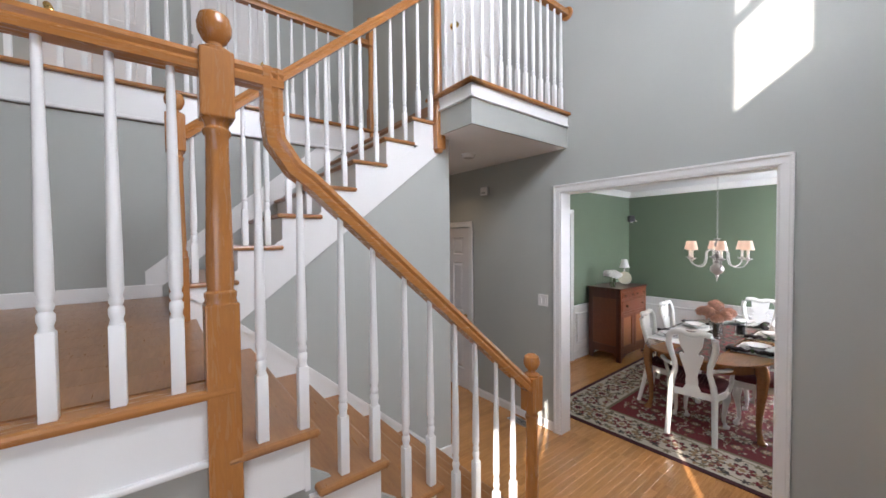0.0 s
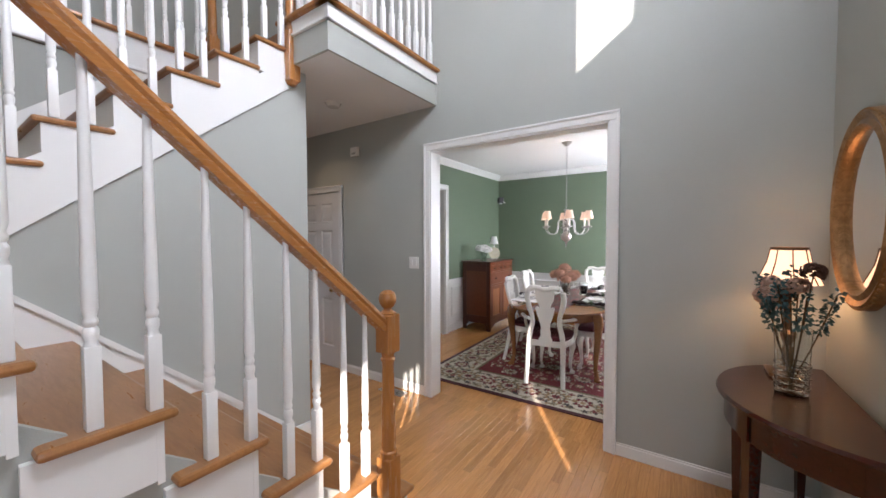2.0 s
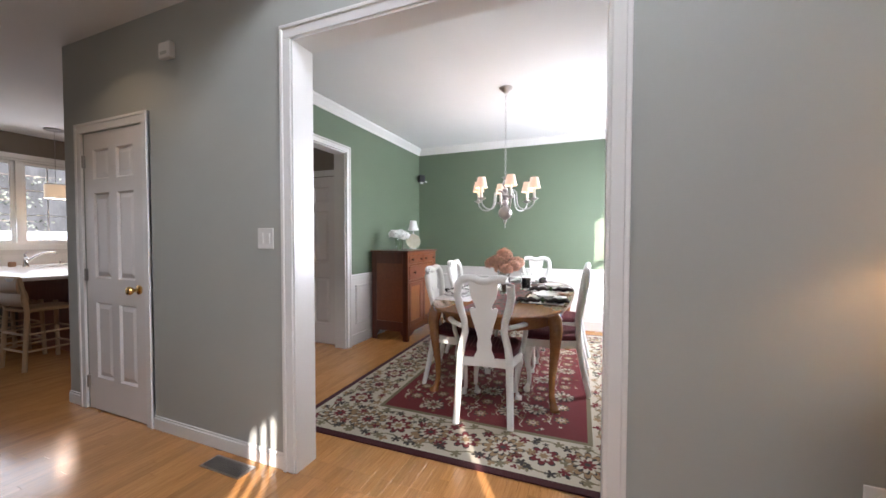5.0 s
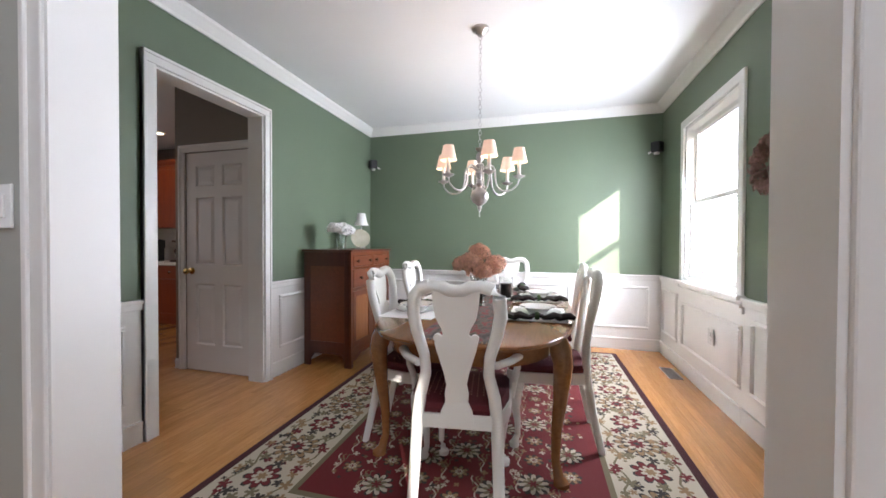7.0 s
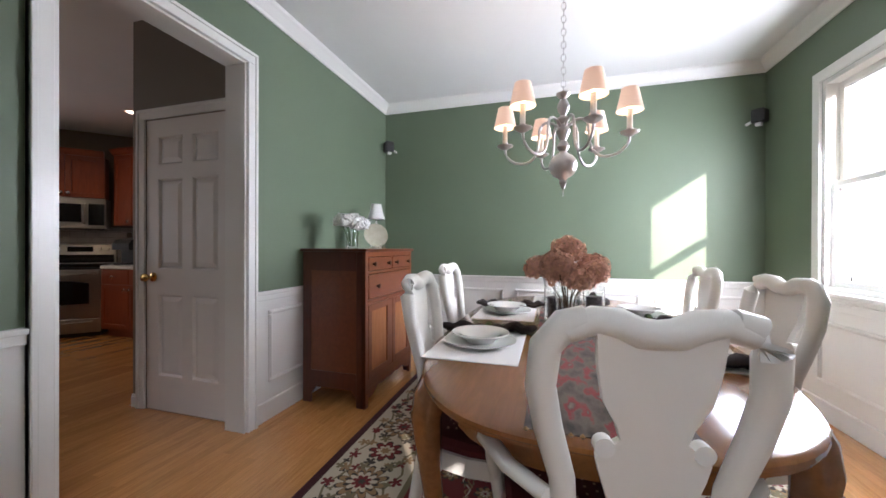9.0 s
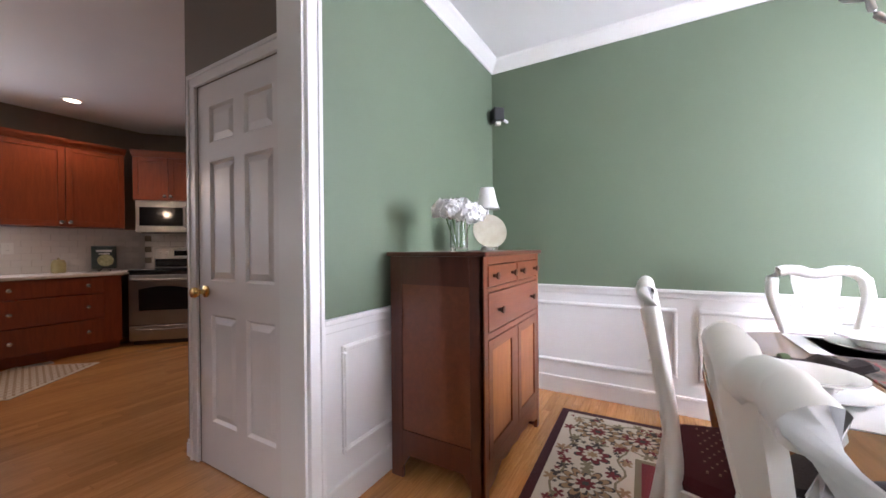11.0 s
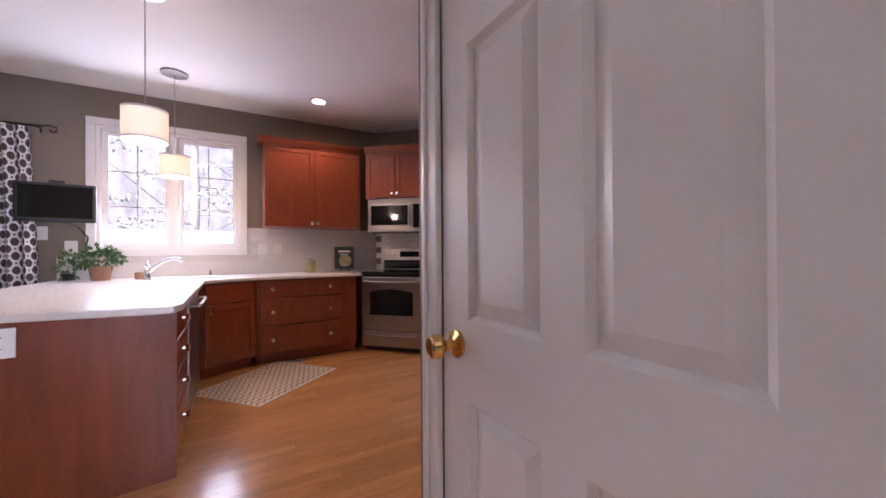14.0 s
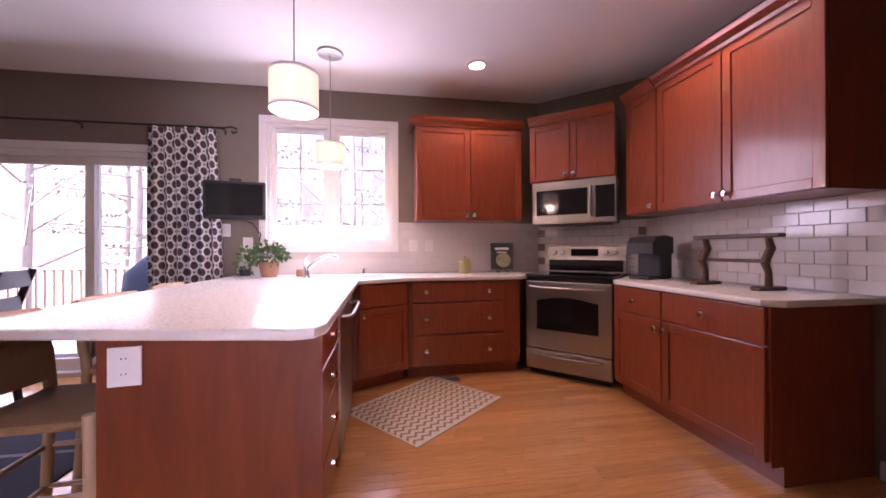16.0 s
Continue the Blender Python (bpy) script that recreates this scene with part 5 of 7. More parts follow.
def chandelier():
    c = thing("chandelier", "pewter six-arm chandelier with small lit white shades", "chandelier", (4.795, 0.888, 0.0))
    Z = 1.41
    A = Z + 0.07
    part("canopy", Shape().lathe([(0.0, CEIL - 0.05), (0.02, CEIL - 0.048), (0.035, CEIL - 0.03), (0.062, CEIL - 0.012), (0.064, CEIL)], n=24), PEWTER, c, "", True)
    z = CEIL - 0.05
    k = 0
    top = Z + 0.47
    while z > top:
        pts = [(0.011 * math.cos(a) * (1 if k % 2 else 0), 0.011 * math.cos(a) * (0 if k % 2 else 1), z - 0.016 + 0.02 * math.sin(a)) for a in [i * math.pi / 4 for i in range(8)]]
        part("chain_link", Shape().tube(pts, 0.0022, 5, 1, True), PEWTER, c, "", True)
        z -= 0.031
        k += 1
    part("column", Shape().lathe([(0.0, 0.012), (0.008, 0.016), (0.012, 0.034), (0.018, 0.042), (0.014, 0.056), (0.022, 0.064), (0.046, 0.078), (0.063, 0.102), (0.067, 0.125), (0.062, 0.148), (0.044, 0.17), (0.022, 0.184), (0.017, 0.192), (0.024, 0.205), (0.03, 0.215), (0.024, 0.23),
                                 (0.014, 0.245), (0.026, 0.27), (0.034, 0.29), (0.024, 0.315), (0.013, 0.325), (0.03, 0.345), (0.03, 0.352), (0.012, 0.365), (0.026, 0.39), (0.03, 0.41), (0.02, 0.435), (0.012, 0.445), (0.03, 0.462), (0.034, 0.472), (0.0, 0.474)], n=24, z=Z), PEWTER, c, "", True)
    part("ring", Shape().tube([(0.018 * math.cos(a), 0, Z - 0.004 + 0.018 * math.sin(a)) for a in [i * math.pi / 8 for i in range(16)]], 0.002, 5, 1, True), PEWTER, c, "", True)
    for i in range(6):
        a = radians(60 * i + 22)
        ca, sa = math.cos(a), math.sin(a)
        prof = [(0.02, 0.24), (0.05, 0.265), (0.085, 0.27), (0.11, 0.245), (0.115, 0.20), (0.12, 0.15), (0.14, 0.105), (0.18, 0.082), (0.235, 0.09), (0.275, 0.125), (0.285, 0.165)]
        prof = smooth_line(prof)
        arm = part("arm", Shape().tube([(r * ca, r * sa, A + h) for r, h in prof], 0.0065, 8), PEWTER, c, "", True)
        x, y = 0.285 * ca, 0.285 * sa
        part("drip_pan", Shape().lathe([(0.0, 0.16), (0.012, 0.162), (0.04, 0.178), (0.042, 0.182), (0.014, 0.176), (0.016, 0.195), (0.0, 0.197)], x, y, A, 18), PEWTER, arm, "", True)
        part("candle_sleeve", Shape().lathe([(0.012, 0.19), (0.012, 0.285), (0.0, 0.286)], x, y, A, 12), TRIM_WHITE, arm, "", True)
        part("shade", Shape().lathe([(0.057, 0.275), (0.036, 0.375), (0.0345, 0.375), (0.055, 0.276)], x, y, A, 24), SHADE_GLOW, arm, "lit cream shade", True)
        part("bulb", Shape().lathe([(0.0, 0.285), (0.012, 0.295), (0.016, 0.315), (0.0, 0.34)], x, y, A, 10), BULB_GLOW, arm, "", True)
    return c


chandelier()
for i in range(6):
    bulb(4.795 + 0.285 * math.cos(radians(60 * i + 22)), 0.888 + 0.285 * math.sin(radians(60 * i + 22)), 1.48 + 0.352, 0.5, size=0.008)


# hutch
def hutch():
    x0, x1, y0, y1, H = 5.225, 6.09, 2.185, 2.70, 1.13
    h = thing("sideboard", "tall cherry sideboard with drawers and two light panelled doors", "sideboard", (0, 0, 0))
    part("top", Shape().box(x0 - 0.02, x1 + 0.02, y0 - 0.02, y1 + 0.01, H - 0.022, H, 0.006), HUTCH_DARK, h)
    for xx in (x0, x1 - 0.02):
        s = Shape()
        xa, xb = xx, xx + 0.02
        s.box(xa, xb, y0, y0 + 0.07, 0.0, H - 0.022, 0.003).box(xa, xb, y1 - 0.07, y1, 0.0, H - 0.022, 0.003).box(xa, xb, y0 + 0.07, y1 - 0.07, H - 0.16, H - 0.022).box(xa, xb, y0 + 0.07, y1 - 0.07, 0.12, 0.24)
        s.prism([(y0 + 0.07, 0.12), (y0 + 0.07, 0.06), (y0 + 0.11, 0.12)], 0, 0.02, Matrix(((0, 0, 1, xa), (1, 0, 0, 0), (0, 1, 0, 0), (0, 0, 0, 1))))
        s.prism([(y1 - 0.07, 0.12), (y1 - 0.07, 0.06), (y1 - 0.11, 0.12)], 0, 0.02, Matrix(((0, 0, 1, xa), (1, 0, 0, 0), (0, 1, 0, 0), (0, 0, 0, 1))))
        part("side_frame", s, HUTCH_DARK, h)
        part("side_panel", Shape().box(xa + 0.007, xb - 0.003, y0 + 0.07, y1 - 0.07, 0.24, H - 0.16), HUTCH_FRONT, h)
    part("back", Shape().box(x0 + 0.02, x1 - 0.02, y1 - 0.012, y1, 0.12, H - 0.022), HUTCH_DARK, h)
    s = Shape()
    f = 0.022
    for a, b, c, d in ((x0, x0 + 0.045, 0.0, H - 0.022), (x1 - 0.045, x1, 0.0, H - 0.022)):
        s.box(a, b, y0 - 0.002, y0 + f, c, d, 0.003)
    for c, d in ((H - 0.06, H - 0.022), (H - 0.185, H - 0.165), (H - 0.40, H - 0.37), (0.13, 0.19)):
        s.box(x0 + 0.045, x1 - 0.045, y0 - 0.001, y0 + f, c, d, 0.002)
    xm = (x0 + x1) / 2
    s.box(xm - 0.012, xm + 0.012, y0 - 0.001, y0 + f, H - 0.165, H - 0.06)
    s.box(xm - 0.025, xm + 0.025, y0 - 0.001, y0 + f, 0.19, H - 0.40)
    part("face_frame", s, HUTCH_FRONT, h)
    ap = [(x0 + 0.045, 0.13), (x0 + 0.045, 0.05)]
    n = 24
    for i in range(n + 1):
        t = i / n
        ap.append((x0 + 0.045 + t * (x1 - x0 - 0.09), 0.06 + 0.055 * min(1, 5 * t, 5 * (1 - t)) - 0.016 * abs(math.sin(t * 5 * math.pi))))
    ap += [(x1 - 0.045, 0.05), (x1 - 0.045, 0.13)]
    part("apron", Shape().prism(ap, -y0 - f, -y0 + 0.001, UPRIGHT), HUTCH_FRONT, h)
    knob = Shape().lathe([(0.0, 0.0), (0.009, 0.0), (0.008, 0.012), (0.017, 0.02), (0.018, 0.028), (0.0, 0.034)], n=14)
    km = knob.mesh("knob", WALNUT, True)
    for a, b, c, d, kn in ((x0 + 0.05, xm - 0.016, H - 0.16, H - 0.064, 2), (xm + 0.016, x1 - 0.05, H - 0.16, H - 0.064, 2), (x0 + 0.05, x1 - 0.05, H - 0.365, H - 0.19, 2)):
        dr = part("drawer", Shape().box(a, b, y0 - 0.004, y0 + 0.018, c, d, 0.003), HUTCH_FRONT, h)
        for k in range(kn):
            part("knob", km, None, dr, "", False, (a + (b - a) * (0.16 + 0.68 * k), y0 - 0.004, (c + d) / 2), (90, 0, 0))
    for a, b in ((x0 + 0.048, xm - 0.028), (xm + 0.028, x1 - 0.048)):
        c, d = 0.193, H - 0.403
        s = Shape().box(a, a + 0.05, y0 - 0.003, y0 + 0.018, c, d, 0.002).box(b - 0.05, b, y0 - 0.003, y0 + 0.018, c, d, 0.002).box(a + 0.05, b - 0.05, y0 - 0.003, y0 + 0.018, c, c + 0.05).box(a + 0.05, b - 0.05, y0 - 0.003, y0 + 0.018, d - 0.05, d)
        dr = part("cabinet_door", s, HUTCH_FRONT, h)
        part("door_panel", Shape().box(a + 0.05, b - 0.05, y0 + 0.005, y0 + 0.014, c + 0.05, d - 0.05), HUTCH_LIGHT, dr, "light honey cherry panel")
    part("bottom", Shape().box(x0 + 0.02, x1 - 0.02, y0 + f, y1 - 0.012, 0.13, 0.15), HUTCH_DARK, h)
    return h


hutch()


# ---- kitchen ----
CZ = 0.90
KNOB = Shape().lathe([(0.0, 0.0), (0.010, 0.0), (0.008, 0.014), (0.019, 0.022), (0.022, 0.030), (0.018, 0.036), (0.0, 0.039)], n=16).mesh("knob", CHROME, True)


def shaker(name, a, b, c, d, parent, knob=None, drawer=False):
    """A door or drawer front in the plane y = 0, facing -y, with a recessed panel."""
    w = 0.055
    s = Shape()
    if drawer:
        s.box(a, b, -0.02, 0.0, c, d, 0.005)
    else:
        s.box(a, a + w, -0.02, 0, c, d, 0.003).box(b - w, b, -0.02, 0, c, d, 0.003).box(a + w, b - w, -0.02, 0, c, c + w, 0.003).box(a + w, b - w, -0.02, 0, d - w, d, 0.003)
    f = part(name, s, CHERRY, parent)
    if not drawer:
        part("panel", Shape().box(a + w, b - w, -0.011, -0.003, c + w, d - w), CHERRY, f)
    for kx, kz in knob or ():
        part("knob", KNOB, None, f, "", False, (kx, -0.02, kz), (90, 0, 0))
    return f


def base_cabinet(name, label, loc, rz, w, depth, fronts, h=CZ - 0.036):
    c = thing(name, label, "cabinet", (*loc, 0), rz)
    part("body", Shape().box(0, w, 0.001, depth, 0.10, h), CHERRY, c)
    part("toe_kick", Shape().box(0.0, w, 0.07, depth, 0.0, 0.0995), CHERRY, c, "dark recessed toe kick")
    for f in fronts:
        shaker(*f[:5], c, *f[5:])
    return c


def wall_cabinet(label, loc, rz, w, depth, z0, z1, doors, crown=True, ends=(0.0, 0.0)):
    c = thing("wall_cabinet", label, "cabinet", (*loc, 0), rz, "wall cabinets")
    part("body", Shape().box(0, w, 0.001, depth, z0, z1), CHERRY, c)
    n = doors
    for i in range(n):
        a, b = w * i / n + 0.004, w * (i + 1) / n - 0.004
        kx = (b - 0.03) if (i == 0) else (a + 0.03)
        shaker("door", a, b, z0 + 0.004, z1 - 0.01, c, [(kx, z0 + 0.05)])
    if crown:
        pr = [(0.0, 0.0), (0.012, 0.0), (0.02, 0.02), (0.05, 0.05), (0.06, 0.075), (0.0, 0.075)]
        s = Shape().sweep([(q, h) for q, h in pr], [(-0.0 - 0.06 * ends[0], -0.02, z1 - 0.01), (w + 0.06 * ends[1], -0.02, z1 - 0.01)])
        if ends[0]:
            s.box(-0.05, 0.0, -0.02, depth, z1 + 0.02, z1 + 0.065, 0.01)
        if ends[1]:
            s.box(w, w + 0.05, -0.02, depth, z1 + 0.02, z1 + 0.065, 0.01)
        part("crown", s, CHERRY, c)
    return c


base_cabinet("drawer_cabinet", "cherry base cabinet with three wide drawers and chrome knobs", (4.51, 6.935), 1.0, 1.02, 0.56,
             [("drawer", 0.03, 0.86, a, b, [(0.15, (a + b) / 2), (0.72, (a + b) / 2)], True) for a, b in ((0.12, 0.385), (0.395, 0.665), (0.675, 0.855))])
base_cabinet("sink_cabinet", "cherry corner sink cabinet with one door below a false drawer", (4.085, 6.70), 28.5, 0.475, 0.22,
             [("door", 0.01, 0.465, 0.12, 0.665, [(0.04, 0.61)]), ("false_drawer", 0.01, 0.465, 0.675, 0.855, None, True)])
base_cabinet("base_cabinet", "cherry base cabinet with two drawers over two doors", (6.10, 6.385), -90, 1.165, 0.61,
             [("drawer", 0.02, 0.50, 0.675, 0.855, [(0.26, 0.765)], True), ("drawer", 0.51, 1.15, 0.675, 0.855, [(0.83, 0.765)], True),
              ("door", 0.02, 0.50, 0.12, 0.665, [(0.47, 0.61)]), ("door", 0.51, 1.15, 0.12, 0.665, [(0.545, 0.61)])])
# peninsula
p = thing("peninsula", "cherry kitchen peninsula with a plain end panel and drawers", "kitchen island")
part("body", Shape().prism([(3.445, 5.09), (4.055, 5.175), (4.055, 6.69), (3.445, 6.69)], 0.10, CZ - 0.036), CHERRY_PANEL, p)
part("end_panel", Shape().prism([(3.425, 5.06), (4.078, 5.150), (4.075, 5.172), (3.422, 5.082)], 0.0, CZ - 0.036), CHERRY_PANEL, p)
part("toe_kick", Shape().prism([(3.46, 5.11), (3.99, 5.19), (3.99, 6.69), (3.46, 6.69)], 0.0, 0.0995), CHERRY, p)
fr = thing("drawer_stack", "cherry stack of four drawers with chrome knobs in the peninsula", "cabinet", (4.056, 5.185, 0), 90)
for a, b in ((0.12, 0.32), (0.33, 0.505), (0.515, 0.685), (0.695, 0.855)):
    shaker("drawer", 0.005, 0.44, a, b, fr, [(0.22, (a + b) / 2)], True)
dw = thing("dishwasher", "stainless steel dishwasher with a bar handle in the peninsula", "dishwasher", (4.056, 5.64, 0), 90)
part("door", Shape().box(0.0, 0.60, -0.03, -0.001, 0.11, 0.86, 0.006), STEEL, dw)
part("handle", Shape().tube([(0.05, -0.03, 0.80), (0.05, -0.075, 0.80), (0.10, -0.085, 0.80), (0.5, -0.085, 0.80), (0.55, -0.075, 0.80), (0.55, -0.03, 0.80)], 0.011, 10), STEEL, dw, "", True)
part("toe_panel", Shape().box(0.0, 0.6, 0.02, 0.04, 0.0, 0.105), BLACK_MATT, dw)
ol = thing("power_outlet", "white duplex power outlet on the peninsula end panel", "outlet", (3.50, 5.072, 0.775), 7.8)


def outlet(o):
    part("plate", Shape().box(-0.045, 0.045, -0.012, -0.004, -0.062, 0.062, 0.003), PLATE, o)
    for z in (-0.024, 0.024):
        r = part("socket", Shape().lathe([(0.0, 0.0), (0.017, 0.0), (0.017, 0.003), (0.0, 0.003)], n=18), PLATE, o, "", True, (0, -0.012, z), (90, 0, 0))
        for dx in (-0.006, 0.006):
            part("slot", Shape().box(dx - 0.0015, dx + 0.0015, -0.0005, 0.005, 0.003, 0.0036), BLACK_MATT, r)


outlet(ol)

# worktops
def worktop(label, poly):
    w = thing("worktop", label, "worktop")
    bm = bmesh.new()
    vs = [bm.verts.new((x, y, CZ - 0.036)) for x, y in poly]
    f = bm.faces.new(vs)
    ex = bmesh.ops.extrude_face_region(bm, geom=[f])
    for v in ex["geom"]:
        if isinstance(v, bmesh.types.BMVert):
            v.co.z = CZ
    bmesh.ops.recalc_face_normals(bm, faces=bm.faces[:])
    bmesh.ops.bevel(bm, geom=[e for e in bm.edges if abs(e.verts[0].co.z - e.verts[1].co.z) < 1e-5], offset=0.009, segments=3, affect='EDGES', profile=0.5)
    part("slab", Shape().take(bm), QUARTZ, w, "", True)
    return w


worktop("speckled white stone worktop over peninsula and sink corner",
        [(2.90, 5.19), (2.94, 5.12), (4.03, 4.93), (4.09, 4.945), (4.12, 5.02), (4.10, 6.66), (4.51, 6.885), (5.53, 6.905), (5.585, 6.955), (6.045, 7.415), (5.945, 7.515), (2.90, 7.515)])
worktop("speckled white stone worktop beside the cooker", [(6.055, 5.23), (6.12, 5.165), (6.705, 5.165), (6.705, 6.79), (6.615, 6.875), (6.15, 6.41), (6.055, 6.34)])

# cooker and microwave, set at 45 degrees in the corner
RG = pose(5.600, 6.965, 0, 0, 0, -45)
rg = thing("cooker", "stainless steel electric cooker with a black glass hob", "cooker")
rg.matrix_basis = RG
W = 0.745
part("body", Shape().box(0, W, 0.02, 0.64, 0.05, 0.885), BLACK_MATT, rg)
part("plinth", Shape().box(0.02, W - 0.02, 0.05, 0.6, 0, 0.05), BLACK_MATT, rg)
part("hob", Shape().box(-0.002, W + 0.002, -0.02, 0.58, 0.886, 0.912, 0.006), BLACK_GLOSS, rg, "black glass hob")
dr = part("oven_door", Shape().box(0.005, W - 0.005, -0.02, 0.02, 0.245, 0.85, 0.008), STEEL, rg)
wn_ = [(0.11, 0.42), (W - 0.11, 0.42), (W - 0.11, 0.68)] + [(W - 0.11 - (W - 0.22) * t / 8, 0.68 + 0.035 * math.sin(math.pi * t / 8)) for t in range(1, 8)] + [(0.11, 0.68)]
part("oven_window", Shape().prism(wn_, 0.018, 0.023, UPRIGHT), BLACK_GLOSS, dr, "dark glass oven window")
part("handle", Shape().tube([(0.05, -0.02, 0.805), (0.06, -0.06, 0.805), (0.12, -0.075, 0.80), (W / 2, -0.085, 0.795), (W - 0.12, -0.075, 0.80), (W - 0.06, -0.06, 0.805), (W - 0.05, -0.02, 0.805)], 0.013, 10), STEEL, dr, "", True)
dr = part("drawer", Shape().box(0.005, W - 0.005, -0.02, 0.02, 0.06, 0.235, 0.008), STEEL, rg)
part("handle", Shape().tube([(0.08, -0.02, 0.20), (0.10, -0.045, 0.195), (W / 2, -0.055, 0.19), (W - 0.10, -0.045, 0.195), (W - 0.08, -0.02, 0.20)], 0.009, 8), STEEL, dr, "", True)
bk = part("backguard", Shape().prism([(0.58, 0.905), (0.66, 0.905), (0.66, 1.16), (0.63, 1.175), (0.605, 1.165)], 0, W, Matrix(((0, 0, 1, 0), (1, 0, 0, 0), (0, 1, 0, 0), (0, 0, 0, 1)))), STEEL, rg)
part("lower_panel", Shape().box(0.02, W - 0.02, 0.572, 0.582, 0.92, 1.03), BLACK_GLOSS, bk)
part("display", Shape().box(0.24, 0.50, 0.585, 0.594, 1.07, 1.14, 0.002), BLACK_GLOSS, bk, "black clock display")
for x in (0.07, 0.15, 0.57, 0.65):
    part("dial", Shape().lathe([(0.0, 0.0), (0.026, 0.0), (0.022, 0.02), (0.0, 0.022)], n=18), STEEL, bk, "", True, (x, 0.592, 1.105), (78, 0, 0))
mw = thing("microwave", "stainless steel over-range microwave with a black window", "microwave")
mw.matrix_basis = pose(5.72, 7.085, 0, 0, 0, -41)
MWW = 0.735
part("body", Shape().box(0, MWW, 0.02, 0.24, 1.375, 1.77), STEEL, mw)
part("front", Shape().box(0, MWW, -0.012, 0.02, 1.375, 1.77, 0.006), STEEL, mw)
part("window", Shape().box(0.04, 0.50, -0.016, -0.011, 1.455, 1.69, 0.002), BLACK_GLOSS, mw, "black glass window")
part("control_panel", Shape().box(0.565, MWW - 0.015, -0.0155, -0.011, 1.42, 1.70, 0.002), BLACK_GLOSS, mw)
part("handle", Shape().tube([(0.53, -0.012, 1.44), (0.53, -0.05, 1.46), (0.53, -0.055, 1.57), (0.53, -0.05, 1.68), (0.53, -0.012, 1.70)], 0.012, 10), STEEL, mw, "", True)
part("vent_grille", Shape().box(0.05, MWW - 0.05, 0.0, 0.2, 1.362, 1.3745), BLACK_MATT, mw)

wall_cabinet("cherry wall cabinet with two panelled doors beside the window", (4.60, 7.19), 0, 1.045, 0.335, 1.42, 2.32, 2, True, (1, 0))
wall_cabinet("short cherry wall cabinet over the microwave", (5.70, 7.10), -41, 0.75, 0.22, 1.775, 2.32, 2)
wall_cabinet("narrow cherry wall cabinet beside the microwave", (6.36, 6.57), -90, 0.34, 0.355, 1.42, 2.37, 1)
wall_cabinet("wide cherry wall cabinet with two panelled doors", (6.36, 6.22), -90, 1.06, 0.355, 1.42, 2.37, 2, True, (0, 1))

# recessed lights
for i, (x, y) in enumerate(((5.10, 6.82), (6.01, 5.69), (2.30, 2.99))):
    r = thing("recessed_light", "lit round recessed ceiling light with a white rim", "ceiling light", (x, y, CEIL), 0, "recessed lights")
    part("rim", Shape().lathe([(0.066, -0.010), (0.092, -0.008), (0.094, 0.0), (0.066, 0.0)], n=28), TRIM_WHITE, r, "", True)
    part("lens", Shape().prism(superellipse(0.067, 0.067, 2, 28), -0.008, -0.005), BULB_GLOW, r, "glowing lens")
    downlight(x, y, CEIL - 0.045, 5 if i < 2 else 2.5)
# pendants
for i, (x, y) in enumerate(((3.87, 5.64), (3.87, 6.82))):
    q = thing("pendant_lamp", "lit cream drum pendant lamp on a thin cord", "pendant lamp", (x, y, 0), 0, "pendant lamps")
    part("canopy", Shape().lathe([(0.0, CEIL - 0.02), (0.10, CEIL - 0.016), (0.105, CEIL)], n=28), STEEL, q, "", True)
    part("cord", Shape().tube([(0, 0, CEIL - 0.02), (0, 0, 2.01)], 0.003, 6), STEEL, q, "", True)
    part("shade", Shape().lathe([(0.113, 1.82), (0.113, 2.0), (0.110, 2.0), (0.110, 1.82)], n=36), PENDANT_GLOW, q, "glowing fabric shade", True)
    part("hem", Shape().lathe([(0.1145, 1.815), (0.1145, 1.83), (0.109, 1.83), (0.109, 1.815)], n=36), CLOTH_WHITE, q, "", True)
    part("hem", Shape().lathe([(0.1145, 1.99), (0.1145, 2.004), (0.109, 2.004), (0.109, 1.99)], n=36), CLOTH_WHITE, q, "", True)
    part("diffuser", Shape().prism(superellipse(0.108, 0.108, 2, 36), 1.826, 1.829), BULB_GLOW, q)
    part("spider", Shape().box(-0.11, 0.11, -0.002, 0.002, 1.995, 1.999).box(-0.002, 0.002, -0.11, 0.11, 1.995, 1.999).lathe([(0.012, 1.97), (0.012, 2.015)], n=10), STEEL, q)
    bulb(x, y, 1.78, 1.6, (1.0, 0.74, 0.46), 0.03)


# tap, plant, small things on the worktop
tp = thing("kitchen_tap", "chrome single-lever kitchen tap beside the sink", "tap", (3.64, 7.03, CZ))
part("base", Shape().lathe([(0.0, 0), (0.035, 0.0), (0.03, 0.015), (0.024, 0.03), (0.022, 0.11), (0.026, 0.125), (0.0, 0.14)], n=20), CHROME, tp, "", True)
part("spout", Shape().tube([(0.01, 0, 0.07), (0.06, -0.02, 0.12), (0.12, -0.04, 0.165), (0.19, -0.06, 0.19), (0.25, -0.08, 0.185), (0.265, -0.085, 0.165)], [0.016, 0.015, 0.014, 0.014, 0.016, 0.015], 10), CHROME, tp, "", True)
part("lever", Shape().tube([(0, 0, 0.13), (-0.01, 0.01, 0.16), (0.02, 0.0, 0.20)], [0.014, 0.009, 0.007], 8), CHROME, tp, "", True)
sk = thing("sink", "white cast sink let into the corner worktop", "sink", (3.98, 7.10, CZ), 20)
o_ = superellipse(0.30, 0.21, 4, 32)
